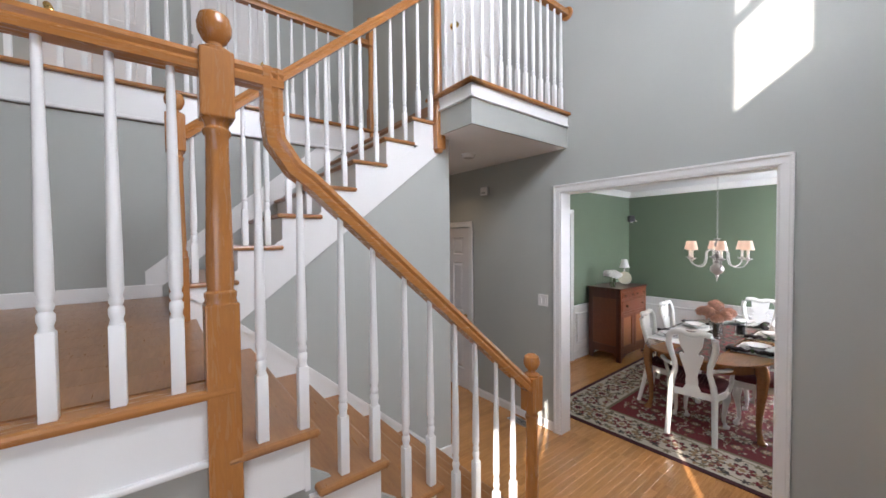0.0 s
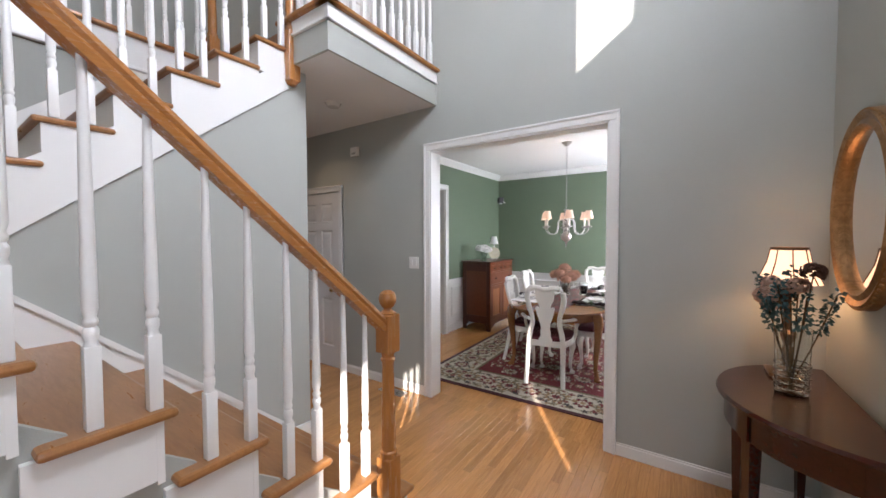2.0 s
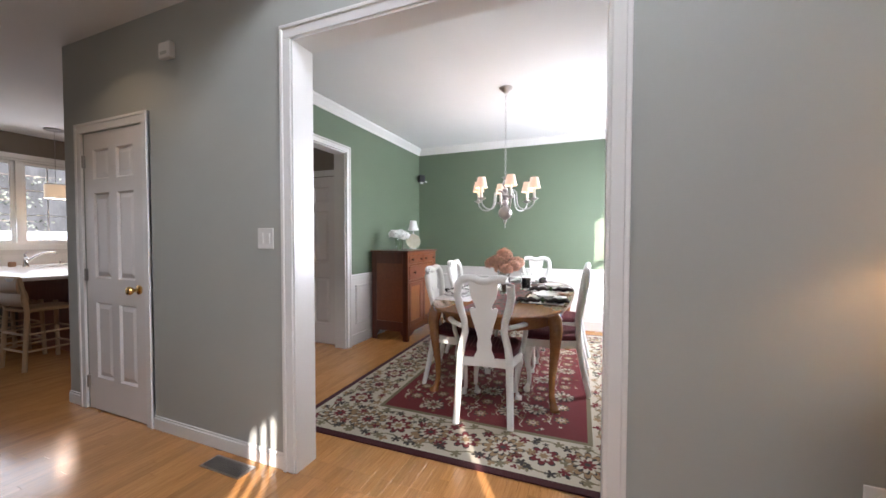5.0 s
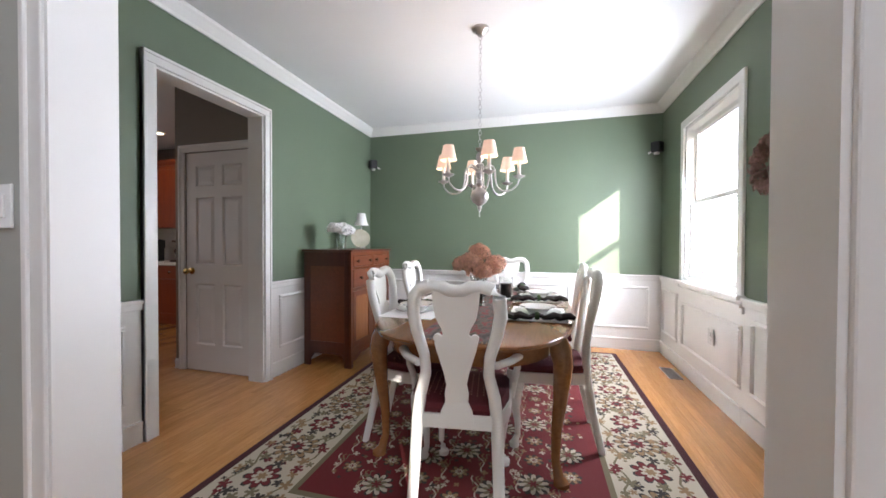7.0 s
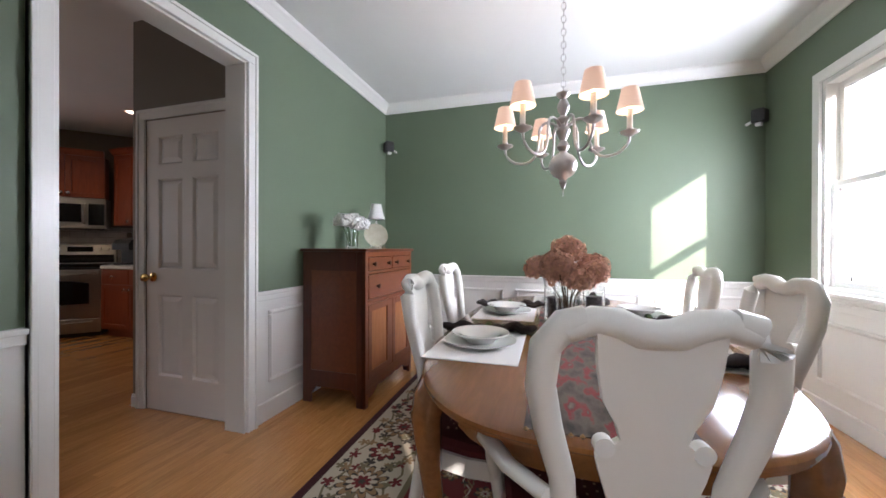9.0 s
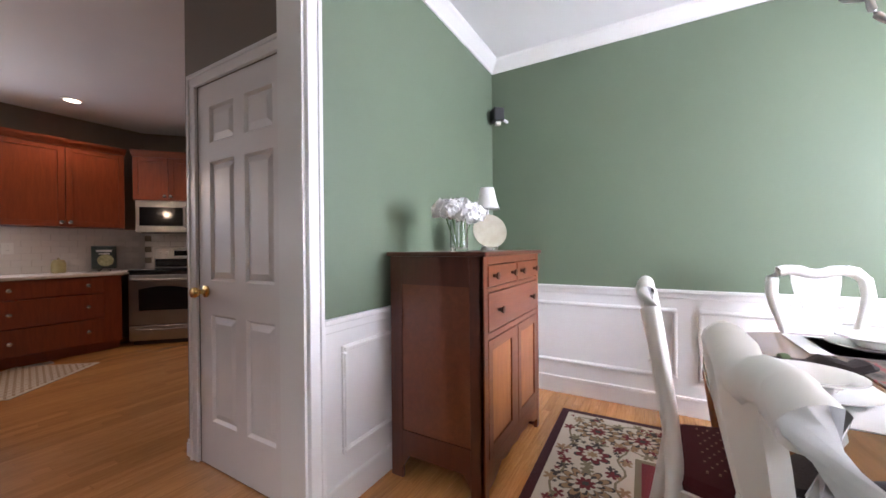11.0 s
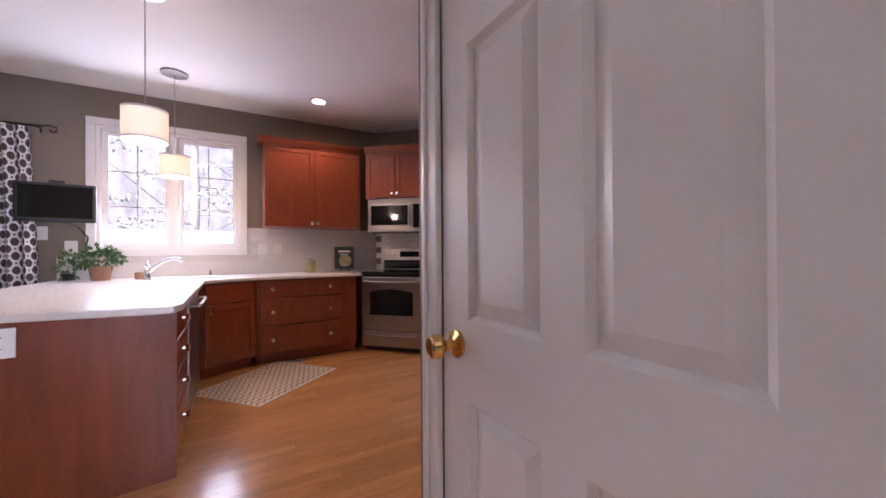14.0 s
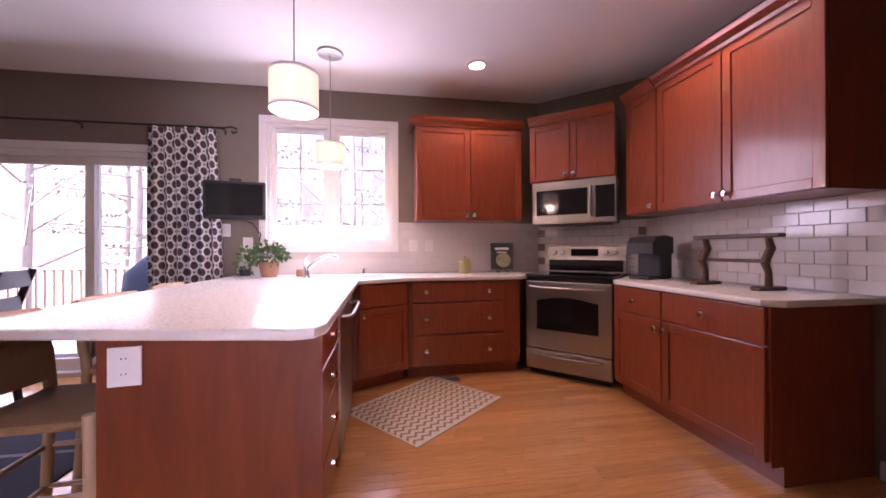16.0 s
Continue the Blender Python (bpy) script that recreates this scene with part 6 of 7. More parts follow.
part("rim", Shape().add([(x * k, y * k, z) for k, z in ((1.06, 0.001), (1.03, 0.008), (0.98, 0.006), (0.95, 0.002)) for x, y in o_], [(j * 32 + i, j * 32 + (i + 1) % 32, (j + 1) * 32 + (i + 1) % 32, (j + 1) * 32 + i) for j in range(3) for i in range(32)] + [tuple(96 + i for i in range(32))]), PLATE, sk, "", True)
sd = thing("soap_dispenser", "small chrome soap dispenser beside the sink", "dispenser", (4.10, 7.38, CZ))
part("pump", Shape().lathe([(0.0, 0), (0.016, 0), (0.012, 0.03), (0.006, 0.06), (0.0, 0.062)], n=12).tube([(0, 0, 0.058), (0.03, -0.02, 0.06)], 0.005, 6), CHROME, sd, "", True)
TERRACOTTA = material("basket_tan", (0.36, 0.20, 0.12), 0.85, grain=(25, 1, 1, 6, 0.5, (0.22, 0.11, 0.06)), bump=0.5)
LEAF = material("herb_leaf", (0.06, 0.13, 0.035), 0.6, grain=(20, 1, 1, 1, 0.6, (0.10, 0.18, 0.06)), spread=0.35)


def leaves(s, c, spread, n, size, seed, up=0.3):
    rnd = random.Random(seed)
    for i in range(n):
        d = Vector((rnd.gauss(0, 1), rnd.gauss(0, 1), rnd.gauss(0, 0.8) + up)).normalized()
        p = Vector(c) + Vector((d.x * spread[0], d.y * spread[1], d.z * spread[2])) * rnd.uniform(0.35, 1.05)
        u = d.cross(Vector((rnd.uniform(-1, 1), rnd.uniform(-1, 1), rnd.uniform(-1, 1)))).normalized()
        w = (d + Vector((0, 0, -0.3))).normalized()
        h = size * rnd.uniform(0.6, 1.3)
        s.add([p, p + w * h * 0.5 + u * h * 0.35, p + w * h, p + w * h * 0.5 - u * h * 0.35], [(0, 1, 2, 3)])


pt = thing("potted_plant", "leafy green herb in a tan basket pot", "plant", (3.28, 7.22, CZ))
part("pot", Shape().lathe([(0.0, 0), (0.065, 0), (0.085, 0.12), (0.09, 0.13), (0.08, 0.13), (0.0, 0.12)], n=22), TERRACOTTA, pt, "", True)
s = Shape()
leaves(s, (0, 0, 0.19), (0.15, 0.13, 0.10), 420, 0.045, 8)
part("foliage", s, LEAF, pt)
iv = thing("ivy", "trailing green ivy plant beside the television cable", "plant", (3.02, 7.38, CZ))
s = Shape()
leaves(s, (0, 0, 0.12), (0.07, 0.06, 0.14), 160, 0.04, 9)
part("foliage", s, LEAF, iv)
part("pot", Shape().lathe([(0.0, 0), (0.04, 0), (0.05, 0.06), (0.0, 0.055)], n=16), BLACK_MATT, iv, "", True)
cn = thing("tea_light_holder", "small brown jar by the tap", "jar", (3.56, 7.17, CZ))
part("jar", Shape().lathe([(0.0, 0), (0.035, 0), (0.038, 0.05), (0.034, 0.065), (0.0, 0.06)], n=16), TERRACOTTA, cn, "", True)
CERAMIC = material("olive_ceramic", (0.42, 0.37, 0.17), 0.3, coat=0.3, grain=(20, 1, 1, 1, 0.4, (0.3, 0.25, 0.1)))
jr = thing("ceramic_jar", "small lidded olive yellow ceramic jar on the worktop", "jar", (5.10, 7.33, CZ))
part("body", Shape().lathe([(0.0, 0), (0.055, 0.0), (0.063, 0.03), (0.063, 0.10), (0.055, 0.125), (0.0, 0.126)], n=22), CERAMIC, jr, "", True)
part("lid", Shape().lathe([(0.05, 0.125), (0.057, 0.13), (0.045, 0.148), (0.012, 0.152), (0.014, 0.168), (0.0, 0.172)], n=22), CERAMIC, jr, "", True)
BOOK = material("cookbook_cover", (0.03, 0.045, 0.04), 0.35)
cb = thing("cookbook", "dark green cookbook standing on a wire easel", "book", (5.50, 7.36, CZ), -14)
part("cover", Shape().box(-0.115, 0.115, -0.015, 0.01, 0.03, 0.31, 0.003, pose(0, 0, 0, -12)), BOOK, cb)
part("cover_picture", Shape().lathe([(0.0, 0.0), (0.075, 0.0), (0.06, 0.003), (0.0, 0.003)], n=24), material("dish_photo", (0.45, 0.42, 0.25), 0.5, grain=(40, 1, 1, 1, 0.8, (0.12, 0.16, 0.05))), cb, "printed plate of food", True, (0.01, -0.042, 0.13), (78, 0, 0))
part("title_bar", Shape().box(-0.07, 0.07, -0.0185, -0.0155, 0.235, 0.26, 0, pose(0, 0, 0, -12)), TRIM_WHITE, cb)
part("subtitle_bar", Shape().box(-0.05, 0.05, -0.0185, -0.0155, 0.205, 0.215, 0, pose(0, 0, 0, -12)), TRIM_WHITE, cb)
for sx in (-1, 1):
    part("easel_wire", Shape().tube([(sx * 0.05, 0.06, 0.0), (sx * 0.06, -0.04, 0.02), (sx * 0.05, -0.075, 0.004), (sx * 0.025, -0.085, 0.03), (sx * 0.01, -0.07, 0.05)], 0.004, 6), IRON, cb, "", True)
cm = thing("coffee_maker", "black single-cup coffee maker on the worktop", "coffee maker", (6.40, 6.36, CZ), -70)
part("body", Shape().box(-0.10, 0.10, -0.02, 0.13, 0.0, 0.30, 0.02), BLACK_MATT, cm)
part("head", Shape().prism([(-0.15, 0.20), (0.13, 0.20), (0.13, 0.33), (0.02, 0.345), (-0.10, 0.33), (-0.15, 0.28)], -0.105, 0.105, Matrix(((0, 0, 1, 0), (1, 0, 0, 0), (0, 1, 0, 0), (0, 0, 0, 1)))), BLACK_MATT, cm)
part("trim_arc", Shape().tube([(-0.108, -0.13, 0.25), (-0.108, -0.03, 0.30), (-0.108, 0.10, 0.30)], 0.006, 6), STEEL, cm, "", True)
part("drip_tray", Shape().box(-0.085, 0.085, -0.16, -0.02, 0.0, 0.03, 0.008), BLACK_MATT, cm)
rk = thing("wooden_stand", "dark turned wooden double-bar stand on the worktop", "stand", (6.44, 5.70, CZ), 94)
for x in (-0.19, 0.19):
    part("foot", Shape().box(x - 0.03, x + 0.03, -0.10, 0.10, 0.0, 0.022, 0.008), WALNUT, rk)
    part("upright", Shape().tube([(x, 0, 0.02), (x + 0.0, 0.0, 0.10), (x, 0.03, 0.16), (x, -0.02, 0.24), (x, 0, 0.30)], [0.018, 0.016, 0.022, 0.022, 0.016], 8), WALNUT, rk, "", True)
part("top_bar", Shape().box(-0.26, 0.26, -0.03, 0.03, 0.30, 0.325, 0.008), WALNUT, rk)
part("middle_bar", Shape().box(-0.19, 0.19, -0.022, 0.022, 0.155, 0.175, 0.006), WALNUT, rk)

# television on its arm
tv = thing("television", "small black flat television on a wall arm", "television", (2.98, 7.28, 1.59), 10)
part("case", Shape().box(-0.25, 0.25, -0.02, 0.035, -0.17, 0.17, 0.01), BLACK_MATT, tv)
part("screen", Shape().box(-0.225, 0.225, -0.0225, -0.019, -0.135, 0.145), BLACK_GLOSS, tv, "dark blank screen")
part("sensor", Shape().box(-0.05, 0.05, -0.01, 0.02, 0.171, 0.195, 0.006), BLACK_MATT, tv)
part("wall_arm", Shape().tube([(0, 0.035, 0), (0.05, 0.12, -0.02), (0.02, 0.20, -0.02)], 0.02, 8), BLACK_MATT, tv, "", True)
part("cable", Shape().tube([(0.02, 0.05, -0.15), (0.12, 0.12, -0.20), (0.18, 0.16, -0.30), (0.16, 0.17, -0.42), (0.13, 0.13, -0.60)], 0.007, 6), BLACK_MATT, tv, "", True)
for x, z in ((2.80, 1.33), (3.00, 1.20), (4.60, 1.18), (4.76, 1.18)):
    o = thing("power_outlet", "white duplex power outlet on the kitchen wall", "outlet", (x, NY - 0.004, z), 0, "wall outlets")
    outlet(o)


# curtain
def curtain_material():
    m = material("trellis_curtain", (0.8, 0.8, 0.8), 0.9, bump=0.3, bump_scale=400)
    nt = m.node_tree
    bs = nt.nodes["Principled BSDF"]
    uv = nt.nodes.new("ShaderNodeUVMap")
    outs = []
    for ph in (0.0, 0.5):
        mp = nt.nodes.new("ShaderNodeMapping")
        mp.inputs["Scale"].default_value = (10.0, 8.0, 1.0)
        mp.inputs["Location"].default_value = (ph, ph, 0)
        nt.links.new(uv.outputs[0], mp.inputs[0])
        fr_ = nt.nodes.new("ShaderNodeVectorMath")
        fr_.operation = 'FRACTION'
        nt.links.new(mp.outputs[0], fr_.inputs[0])
        sb = nt.nodes.new("ShaderNodeVectorMath")
        sb.operation = 'SUBTRACT'
        sb.inputs[1].default_value = (0.5, 0.5, 0)
        nt.links.new(fr_.outputs[0], sb.inputs[0])
        ln = nt.nodes.new("ShaderNodeVectorMath")
        ln.operation = 'LENGTH'
        nt.links.new(sb.outputs[0], ln.inputs[0])
        d = nt.nodes.new("ShaderNodeMath")
        d.operation = 'SUBTRACT'
        d.inputs[1].default_value = 0.36
        nt.links.new(ln.outputs["Value"], d.inputs[0])
        ab = nt.nodes.new("ShaderNodeMath")
        ab.operation = 'ABSOLUTE'
        nt.links.new(d.outputs[0], ab.inputs[0])
        lt = nt.nodes.new("ShaderNodeMath")
        lt.operation = 'LESS_THAN'
        lt.inputs[1].default_value = 0.075
        nt.links.new(ab.outputs[0], lt.inputs[0])
        outs.append(lt)
    mxx = nt.nodes.new("ShaderNodeMath")
    mxx.operation = 'MAXIMUM'
    nt.links.new(outs[0].outputs[0], mxx.inputs[0])
    nt.links.new(outs[1].outputs[0], mxx.inputs[1])
    mx = nt.nodes.new("ShaderNodeMix")
    mx.data_type = 'RGBA'
    mx.inputs["A"].default_value = (0.075, 0.05, 0.045, 1)
    mx.inputs["B"].default_value = (0.75, 0.74, 0.74, 1)
    nt.links.new(mxx.outputs[0], mx.inputs["Factor"])
    nt.links.new(mx.outputs["Result"], bs.inputs["Base Color"])
    return m


cu = thing("curtain", "brown and white trellis curtain hanging in soft folds", "curtain", (2.18, NY - 0.09, 0))
nx, nz = 90, 24
vs, fs, uvs = [], [], []
for j in range(nz + 1):
    z = 0.03 + (2.27 - 0.03) * j / nz
    for i in range(nx + 1):
        t = i / nx
        flare = 1.0 + 0.16 * (1 - j / nz)
        vs.append((t * 0.58 * flare, 0.035 * math.sin(t * 2 * math.pi * 6.5 + 0.4 * math.sin(j * 0.3)) + 0.01 * math.sin(t * 31), z))
        uvs.append((t * 1.15, z))
for j in range(nz):
    for i in range(nx):
        a = j * (nx + 1) + i
        fs.append((a, a + 1, a + nx + 2, a + nx + 1))
me = Shape().add(vs, fs).mesh("fabric", curtain_material(), True)
lay = me.uv_layers.new(name="UVMap")
for lp in me.loops:
    lay.data[lp.index].uv = uvs[lp.vertex_index]
part("fabric", me, None, cu)
rod = thing("curtain_rod", "black iron curtain rod with a scroll finial", "curtain rod", (0, NY - 0.09, 2.285))
part("rod", Shape().tube([(-0.2, 0, 0), (2.82, 0, 0)], 0.009, 8), IRON, rod, "", True)
part("finial", Shape().tube([(2.82, 0, 0), (2.88, 0, 0.015), (2.93, 0, 0.0), (2.93, 0, -0.035), (2.90, 0, -0.045), (2.885, 0, -0.025)], 0.007, 8), IRON, rod, "", True)
for x in (1.6, 2.80):
    part("bracket", Shape().tube([(x, 0, 0), (x, 0.085, 0), (x, 0.085, -0.04)], 0.007, 6).lathe([(0.0, -0.016), (0.016, 0), (0.0, 0.016)], x, 0, 0, 10), IRON, rod, "", True)

# stools along the peninsula
BEECH = material("pale_beech", (0.48, 0.33, 0.19), 0.4, grain=(5, 9, 9, 1.3, 0.5, (0.36, 0.23, 0.12)))
RUSH = material("woven_rush", (0.33, 0.20, 0.10), 0.9, grain=(60, 1, 8, 1, 0.7, (0.18, 0.10, 0.045)), bump=0.8, bump_scale=120)


def stool():
    c = thing("bar_stool", "pale wooden bar stool with a ladder back and woven rush seat", "stool", group="stools at the peninsula")
    part("seat", Shape().box(-0.20, 0.20, -0.20, 0.20, 0.605, 0.645, 0.018), RUSH, c, "woven rush seat", True)
    for sx in (-1, 1):
        for sy in (-1, 1):
            if sx > 0:
                part("leg", Shape().tube([(0.20, sy * 0.205, 0), (0.185, sy * 0.19, 0.66)], [0.018, 0.02], 10), BEECH, c, "", True)
            else:
                part("leg", Shape().tube([(-0.22, sy * 0.20, 0), (-0.185, sy * 0.185, 0.62), (-0.20, sy * 0.185, 0.80), (-0.235, sy * 0.19, 0.98)], [0.018, 0.02, 0.02, 0.016], 10), BEECH, c, "", True)
    for z in (0.2, 0.38):
        for a, b in (((0.195, -0.2), (0.195, 0.2)), ((-0.205, -0.19), (-0.205, 0.19)), ((-0.205, 0.195), (0.195, 0.195)), ((-0.205, -0.195), (0.195, -0.195))):
            part("stretcher", Shape().tube([(*a, z), (*b, z)], 0.011, 8), BEECH, c, "", True)
    for z in (0.76, 0.90):
        part("back_slat", Shape().tube([(-0.198 - (z - 0.76) * 0.2, -0.185, z), (-0.225 - (z - 0.76) * 0.2, 0, z + 0.005), (-0.198 - (z - 0.76) * 0.2, 0.185, z)], 0.03, 8, 3.0), BEECH, c, "", True)
    return c


sl0 = stool()
sl0.matrix_basis = pose(3.165, 5.31, 0, 0, 0, 3) @ Matrix.Diagonal((1, 1, 0.92, 1))
for x, y, a in ((3.12, 5.90, -3), (3.08, 6.50, 2)):
    copy_thing(sl0, pose(x, y, 0, 0, 0, a))
# black table and chairs in the breakfast corner
EBONY = material("black_stained_wood", (0.012, 0.011, 0.013), 0.35, grain=(6, 9, 9, 1, 0.5, (0.025, 0.022, 0.022)))
bt = thing("breakfast_table", "dark wooden breakfast table by the patio door", "table", (1.1, 5.9, 0))
part("tabletop", Shape().box(-0.75, 0.75, -0.5, 0.5, 0.72, 0.755, 0.008), WALNUT, bt)
for sx in (-1, 1):
    for sy in (-1, 1):
        part("leg", Shape().box(sx * 0.66 - 0.035, sx * 0.66 + 0.035, sy * 0.42 - 0.035, sy * 0.42 + 0.035, 0, 0.72, 0.005), WALNUT, bt)


def black_chair():
    c = thing("breakfast_chair", "black wooden breakfast chair with a slatted back", "chair", group="chairs at the breakfast table")
    part("seat", Shape().box(-0.21, 0.21, -0.22, 0.22, 0.44, 0.475, 0.012), EBONY, c)
    for sy in (-1, 1):
        part("front_leg", Shape().tube([(0.19, sy * 0.19, 0), (0.18, sy * 0.19, 0.44)], 0.021, 8), EBONY, c, "", True)
        part("back_leg", Shape().tube([(-0.24, sy * 0.2, 0), (-0.19, sy * 0.2, 0.45), (-0.21, sy * 0.2, 0.75), (-0.29, sy * 0.2, 1.02)], 0.021, 8), EBONY, c, "", True)
    for z, x in ((0.62, -0.205), (0.79, -0.23), (0.96, -0.275)):
        part("back_slat", Shape().box(x - 0.01, x + 0.01, -0.2, 0.2, z - 0.055, z + 0.055, 0.006), EBONY, c)
    return c


bc = black_chair()
bc.matrix_basis = pose(1.75, 6.35, 0, 0, 0, 200)
copy_thing(bc, pose(1.95, 5.75, 0, 0, 0, 175))
copy_thing(bc, pose(0.9, 6.6, 0, 0, 0, -95))
copy_thing(bc, pose(0.9, 5.2, 0, 0, 0, 90))

SLATE = material("slate_blue_wool", (0.045, 0.05, 0.075), 0.95, bump=0.6, bump_scale=250, vary=0.15)
ASH = material("pale_grey_wool", (0.22, 0.22, 0.25), 0.95, bump=0.6, bump_scale=250)
br = thing("breakfast_rug", "dark slate blue rug with thin pale stripes under the breakfast table", "rug", (1.45, 5.85, 0.0))
part("pile", Shape().box(-1.25, 1.25, -0.95, 0.95, 0.0, 0.008, 0.003), SLATE, br)
for i in range(4):
    part("stripe", Shape().box(-1.2, 1.2, -0.85 + i * 0.56, -0.82 + i * 0.56, 0.0075, 0.0095), ASH, br, "pale grey stripe")

# chevron mat
def chevron():
    rg_ = thing("kitchen_mat", "cream and tan chevron kitchen mat on the oak floor", "rug", (4.60, 6.42, 0.001), 40.5)
    L, Wd = 0.46, 0.36
    part("mat", Shape().box(-L, L, -Wd, Wd, 0.0, 0.006, 0.002), material("mat_cream", (0.55, 0.47, 0.36), 0.95, bump=0.5, bump_scale=300), rg_)
    tan = material("mat_tan", (0.27, 0.17, 0.09), 0.95, bump=0.5, bump_scale=300)
    n = 12
    for k in range(n):
        s = Shape()
        y0 = -Wd + 0.025 + k * (2 * Wd - 0.05) / n
        m = 26
        xs = [-L + 0.01 + i * (2 * L - 0.02) / m for i in range(m + 1)]
        vs = [(x, y0 + (0.03 if i % 2 else 0.0) + q, 0.0066) for i, x in enumerate(xs) for q in (0, 0.022)]
        vs = [(x, min(Wd - 0.006, y), z) for x, y, z in vs]
        s.add(vs, [(2 * i, 2 * i + 2, 2 * i + 3, 2 * i + 1) for i in range(m)])
        part("chevron", s, tan, rg_)


chevron()
bkt = thing("hall_basket", "dark woven basket on the back hall floor", "basket", (6.98, 4.93, 0.0))
part("body", Shape().lathe([(0.0, 0), (0.10, 0), (0.12, 0.30), (0.11, 0.30), (0.0, 0.28)], n=18), material("dark_wicker", (0.05, 0.03, 0.02), 0.9, bump=0.8, bump_scale=80), bkt, "", True)

# ---- foyer things ----
dt = thing("console_table", "dark mahogany half-round console table against the wall", "table", (2.25, -1.01, 0))
CT = 0.82
def half(a, b, n=24):
    return [(a * math.cos(math.pi * i / n), b * math.sin(math.pi * i / n)) for i in range(n + 1)]
s = Shape()
lay_ = [(0.0, CT - 0.028), (0.006, CT - 0.024), (0.008, CT - 0.014), (0.0, CT)]
vs = [(x * (1 + d / 0.5), y * (1 + d / 0.48), z) for d, z in lay_ for x, y in half(0.51, 0.475)]
s.add(vs, [(j * 25 + i, j * 25 + (i + 1) % 25, (j + 1) * 25 + (i + 1) % 25, (j + 1) * 25 + i) for j in range(3) for i in range(25)] + [tuple(range(25))[::-1], tuple(75 + i for i in range(25))])
part("tabletop", s, MAHOGANY, dt, "", True)
part("apron", Shape().prism(half(0.485, 0.45), CT - 0.15, CT - 0.0285), MAHOGANY, dt, "", True)
for a in (12, 62, 118, 168):
    x, y = 0.455 * math.cos(radians(a)), 0.42 * math.sin(radians(a))
    part("leg", Shape().prism([(-0.026, -0.026), (0.026, -0.026), (0.026, 0.026), (-0.026, 0.026)], CT - 0.15, CT - 0.0286, pose(x * 1.03, y * 1.03, 0, 0, 0, a)).add(
        [(q * sx, q * sy, z) for z, q in ((0.0, 0.013), (CT - 0.15, 0.025)) for sx, sy in ((-1, -1), (1, -1), (1, 1), (-1, 1))],
        [(0, 1, 5, 4), (1, 2, 6, 5), (2, 3, 7, 6), (3, 0, 4, 7), (0, 3, 2, 1), (4, 5, 6, 7)], pose(x, y, 0, 0, 0, a)), MAHOGANY, dt)
part("rosette", Shape().lathe([(0.0, 0.0), (0.022, 0.0), (0.02, 0.006), (0.01, 0.01), (0.0, 0.01)], n=18), IRON, dt, "dark ring pull", True, (0.36, 0.30, CT - 0.09), (-90, 0, -48))
lp = thing("table_lamp", "lit table lamp with a cream bell shade and turned base", "lamp", (2.56, -0.83, CT))
LAMP_BASE = material("aged_bronze", (0.16, 0.09, 0.05), 0.4, 0.6, bump=0.2)
part("base", Shape().box(-0.075, 0.075, -0.075, 0.075, 0, 0.02, 0.006).lathe([(0.0, 0.02), (0.05, 0.02), (0.045, 0.035), (0.022, 0.05), (0.03, 0.09), (0.03, 0.14), (0.018, 0.16), (0.04, 0.20), (0.042, 0.22), (0.016, 0.24), (0.014, 0.50), (0.0, 0.51)], n=18), LAMP_BASE, lp, "", True)
part("shade", Shape().lathe([(0.125, 0.475), (0.105, 0.52), (0.083, 0.58), (0.07, 0.65), (0.068, 0.65), (0.081, 0.58), (0.103, 0.52), (0.123, 0.475)], n=28), glow("lit_bell_shade", (1.0, 0.58, 0.30), 0.7, (0.8, 0.7, 0.55)), lp, "glowing cream shade", True)
for i in range(8):
    a = 2 * math.pi * i / 8
    part("rib", Shape().tube([(r * math.cos(a), r * math.sin(a), z) for r, z in ((0.127, 0.475), (0.107, 0.52), (0.085, 0.58), (0.072, 0.65))], 0.003, 5), LAMP_BASE, lp, "", True)
part("trim", Shape().lathe([(0.073, 0.643), (0.073, 0.657), (0.067, 0.657), (0.067, 0.643)], n=28), LAMP_BASE, lp, "dark braid trim", True)
bulb(2.56, -0.83, CT + 0.56, 1.2, (1.0, 0.62, 0.32), 0.03)
glass_vase("flower_vase", "tall clear glass vase with spiral rings on the console table", (2.27, -0.80, CT), 0.058, 0.30, 1.15, 5)
fb = thing("dried_bouquet", "dried roses and blue-green eucalyptus in a glass vase", "flowers", (2.27, -0.80, CT + 0.02))
EUC = material("blue_eucalyptus", (0.045, 0.10, 0.10), 0.7, spread=0.3, grain=(20, 1, 1, 1, 0.5, (0.03, 0.06, 0.06)))
ROSE = material("dried_rose", (0.42, 0.27, 0.20), 0.9, grain=(30, 1, 1, 1, 0.7, (0.25, 0.13, 0.10)), spread=0.25)
BROWN = material("dried_brown_bloom", (0.07, 0.03, 0.018), 0.9, spread=0.3, grain=(30, 1, 1, 1, 0.5, (0.12, 0.06, 0.03)))
rnd = random.Random(21)
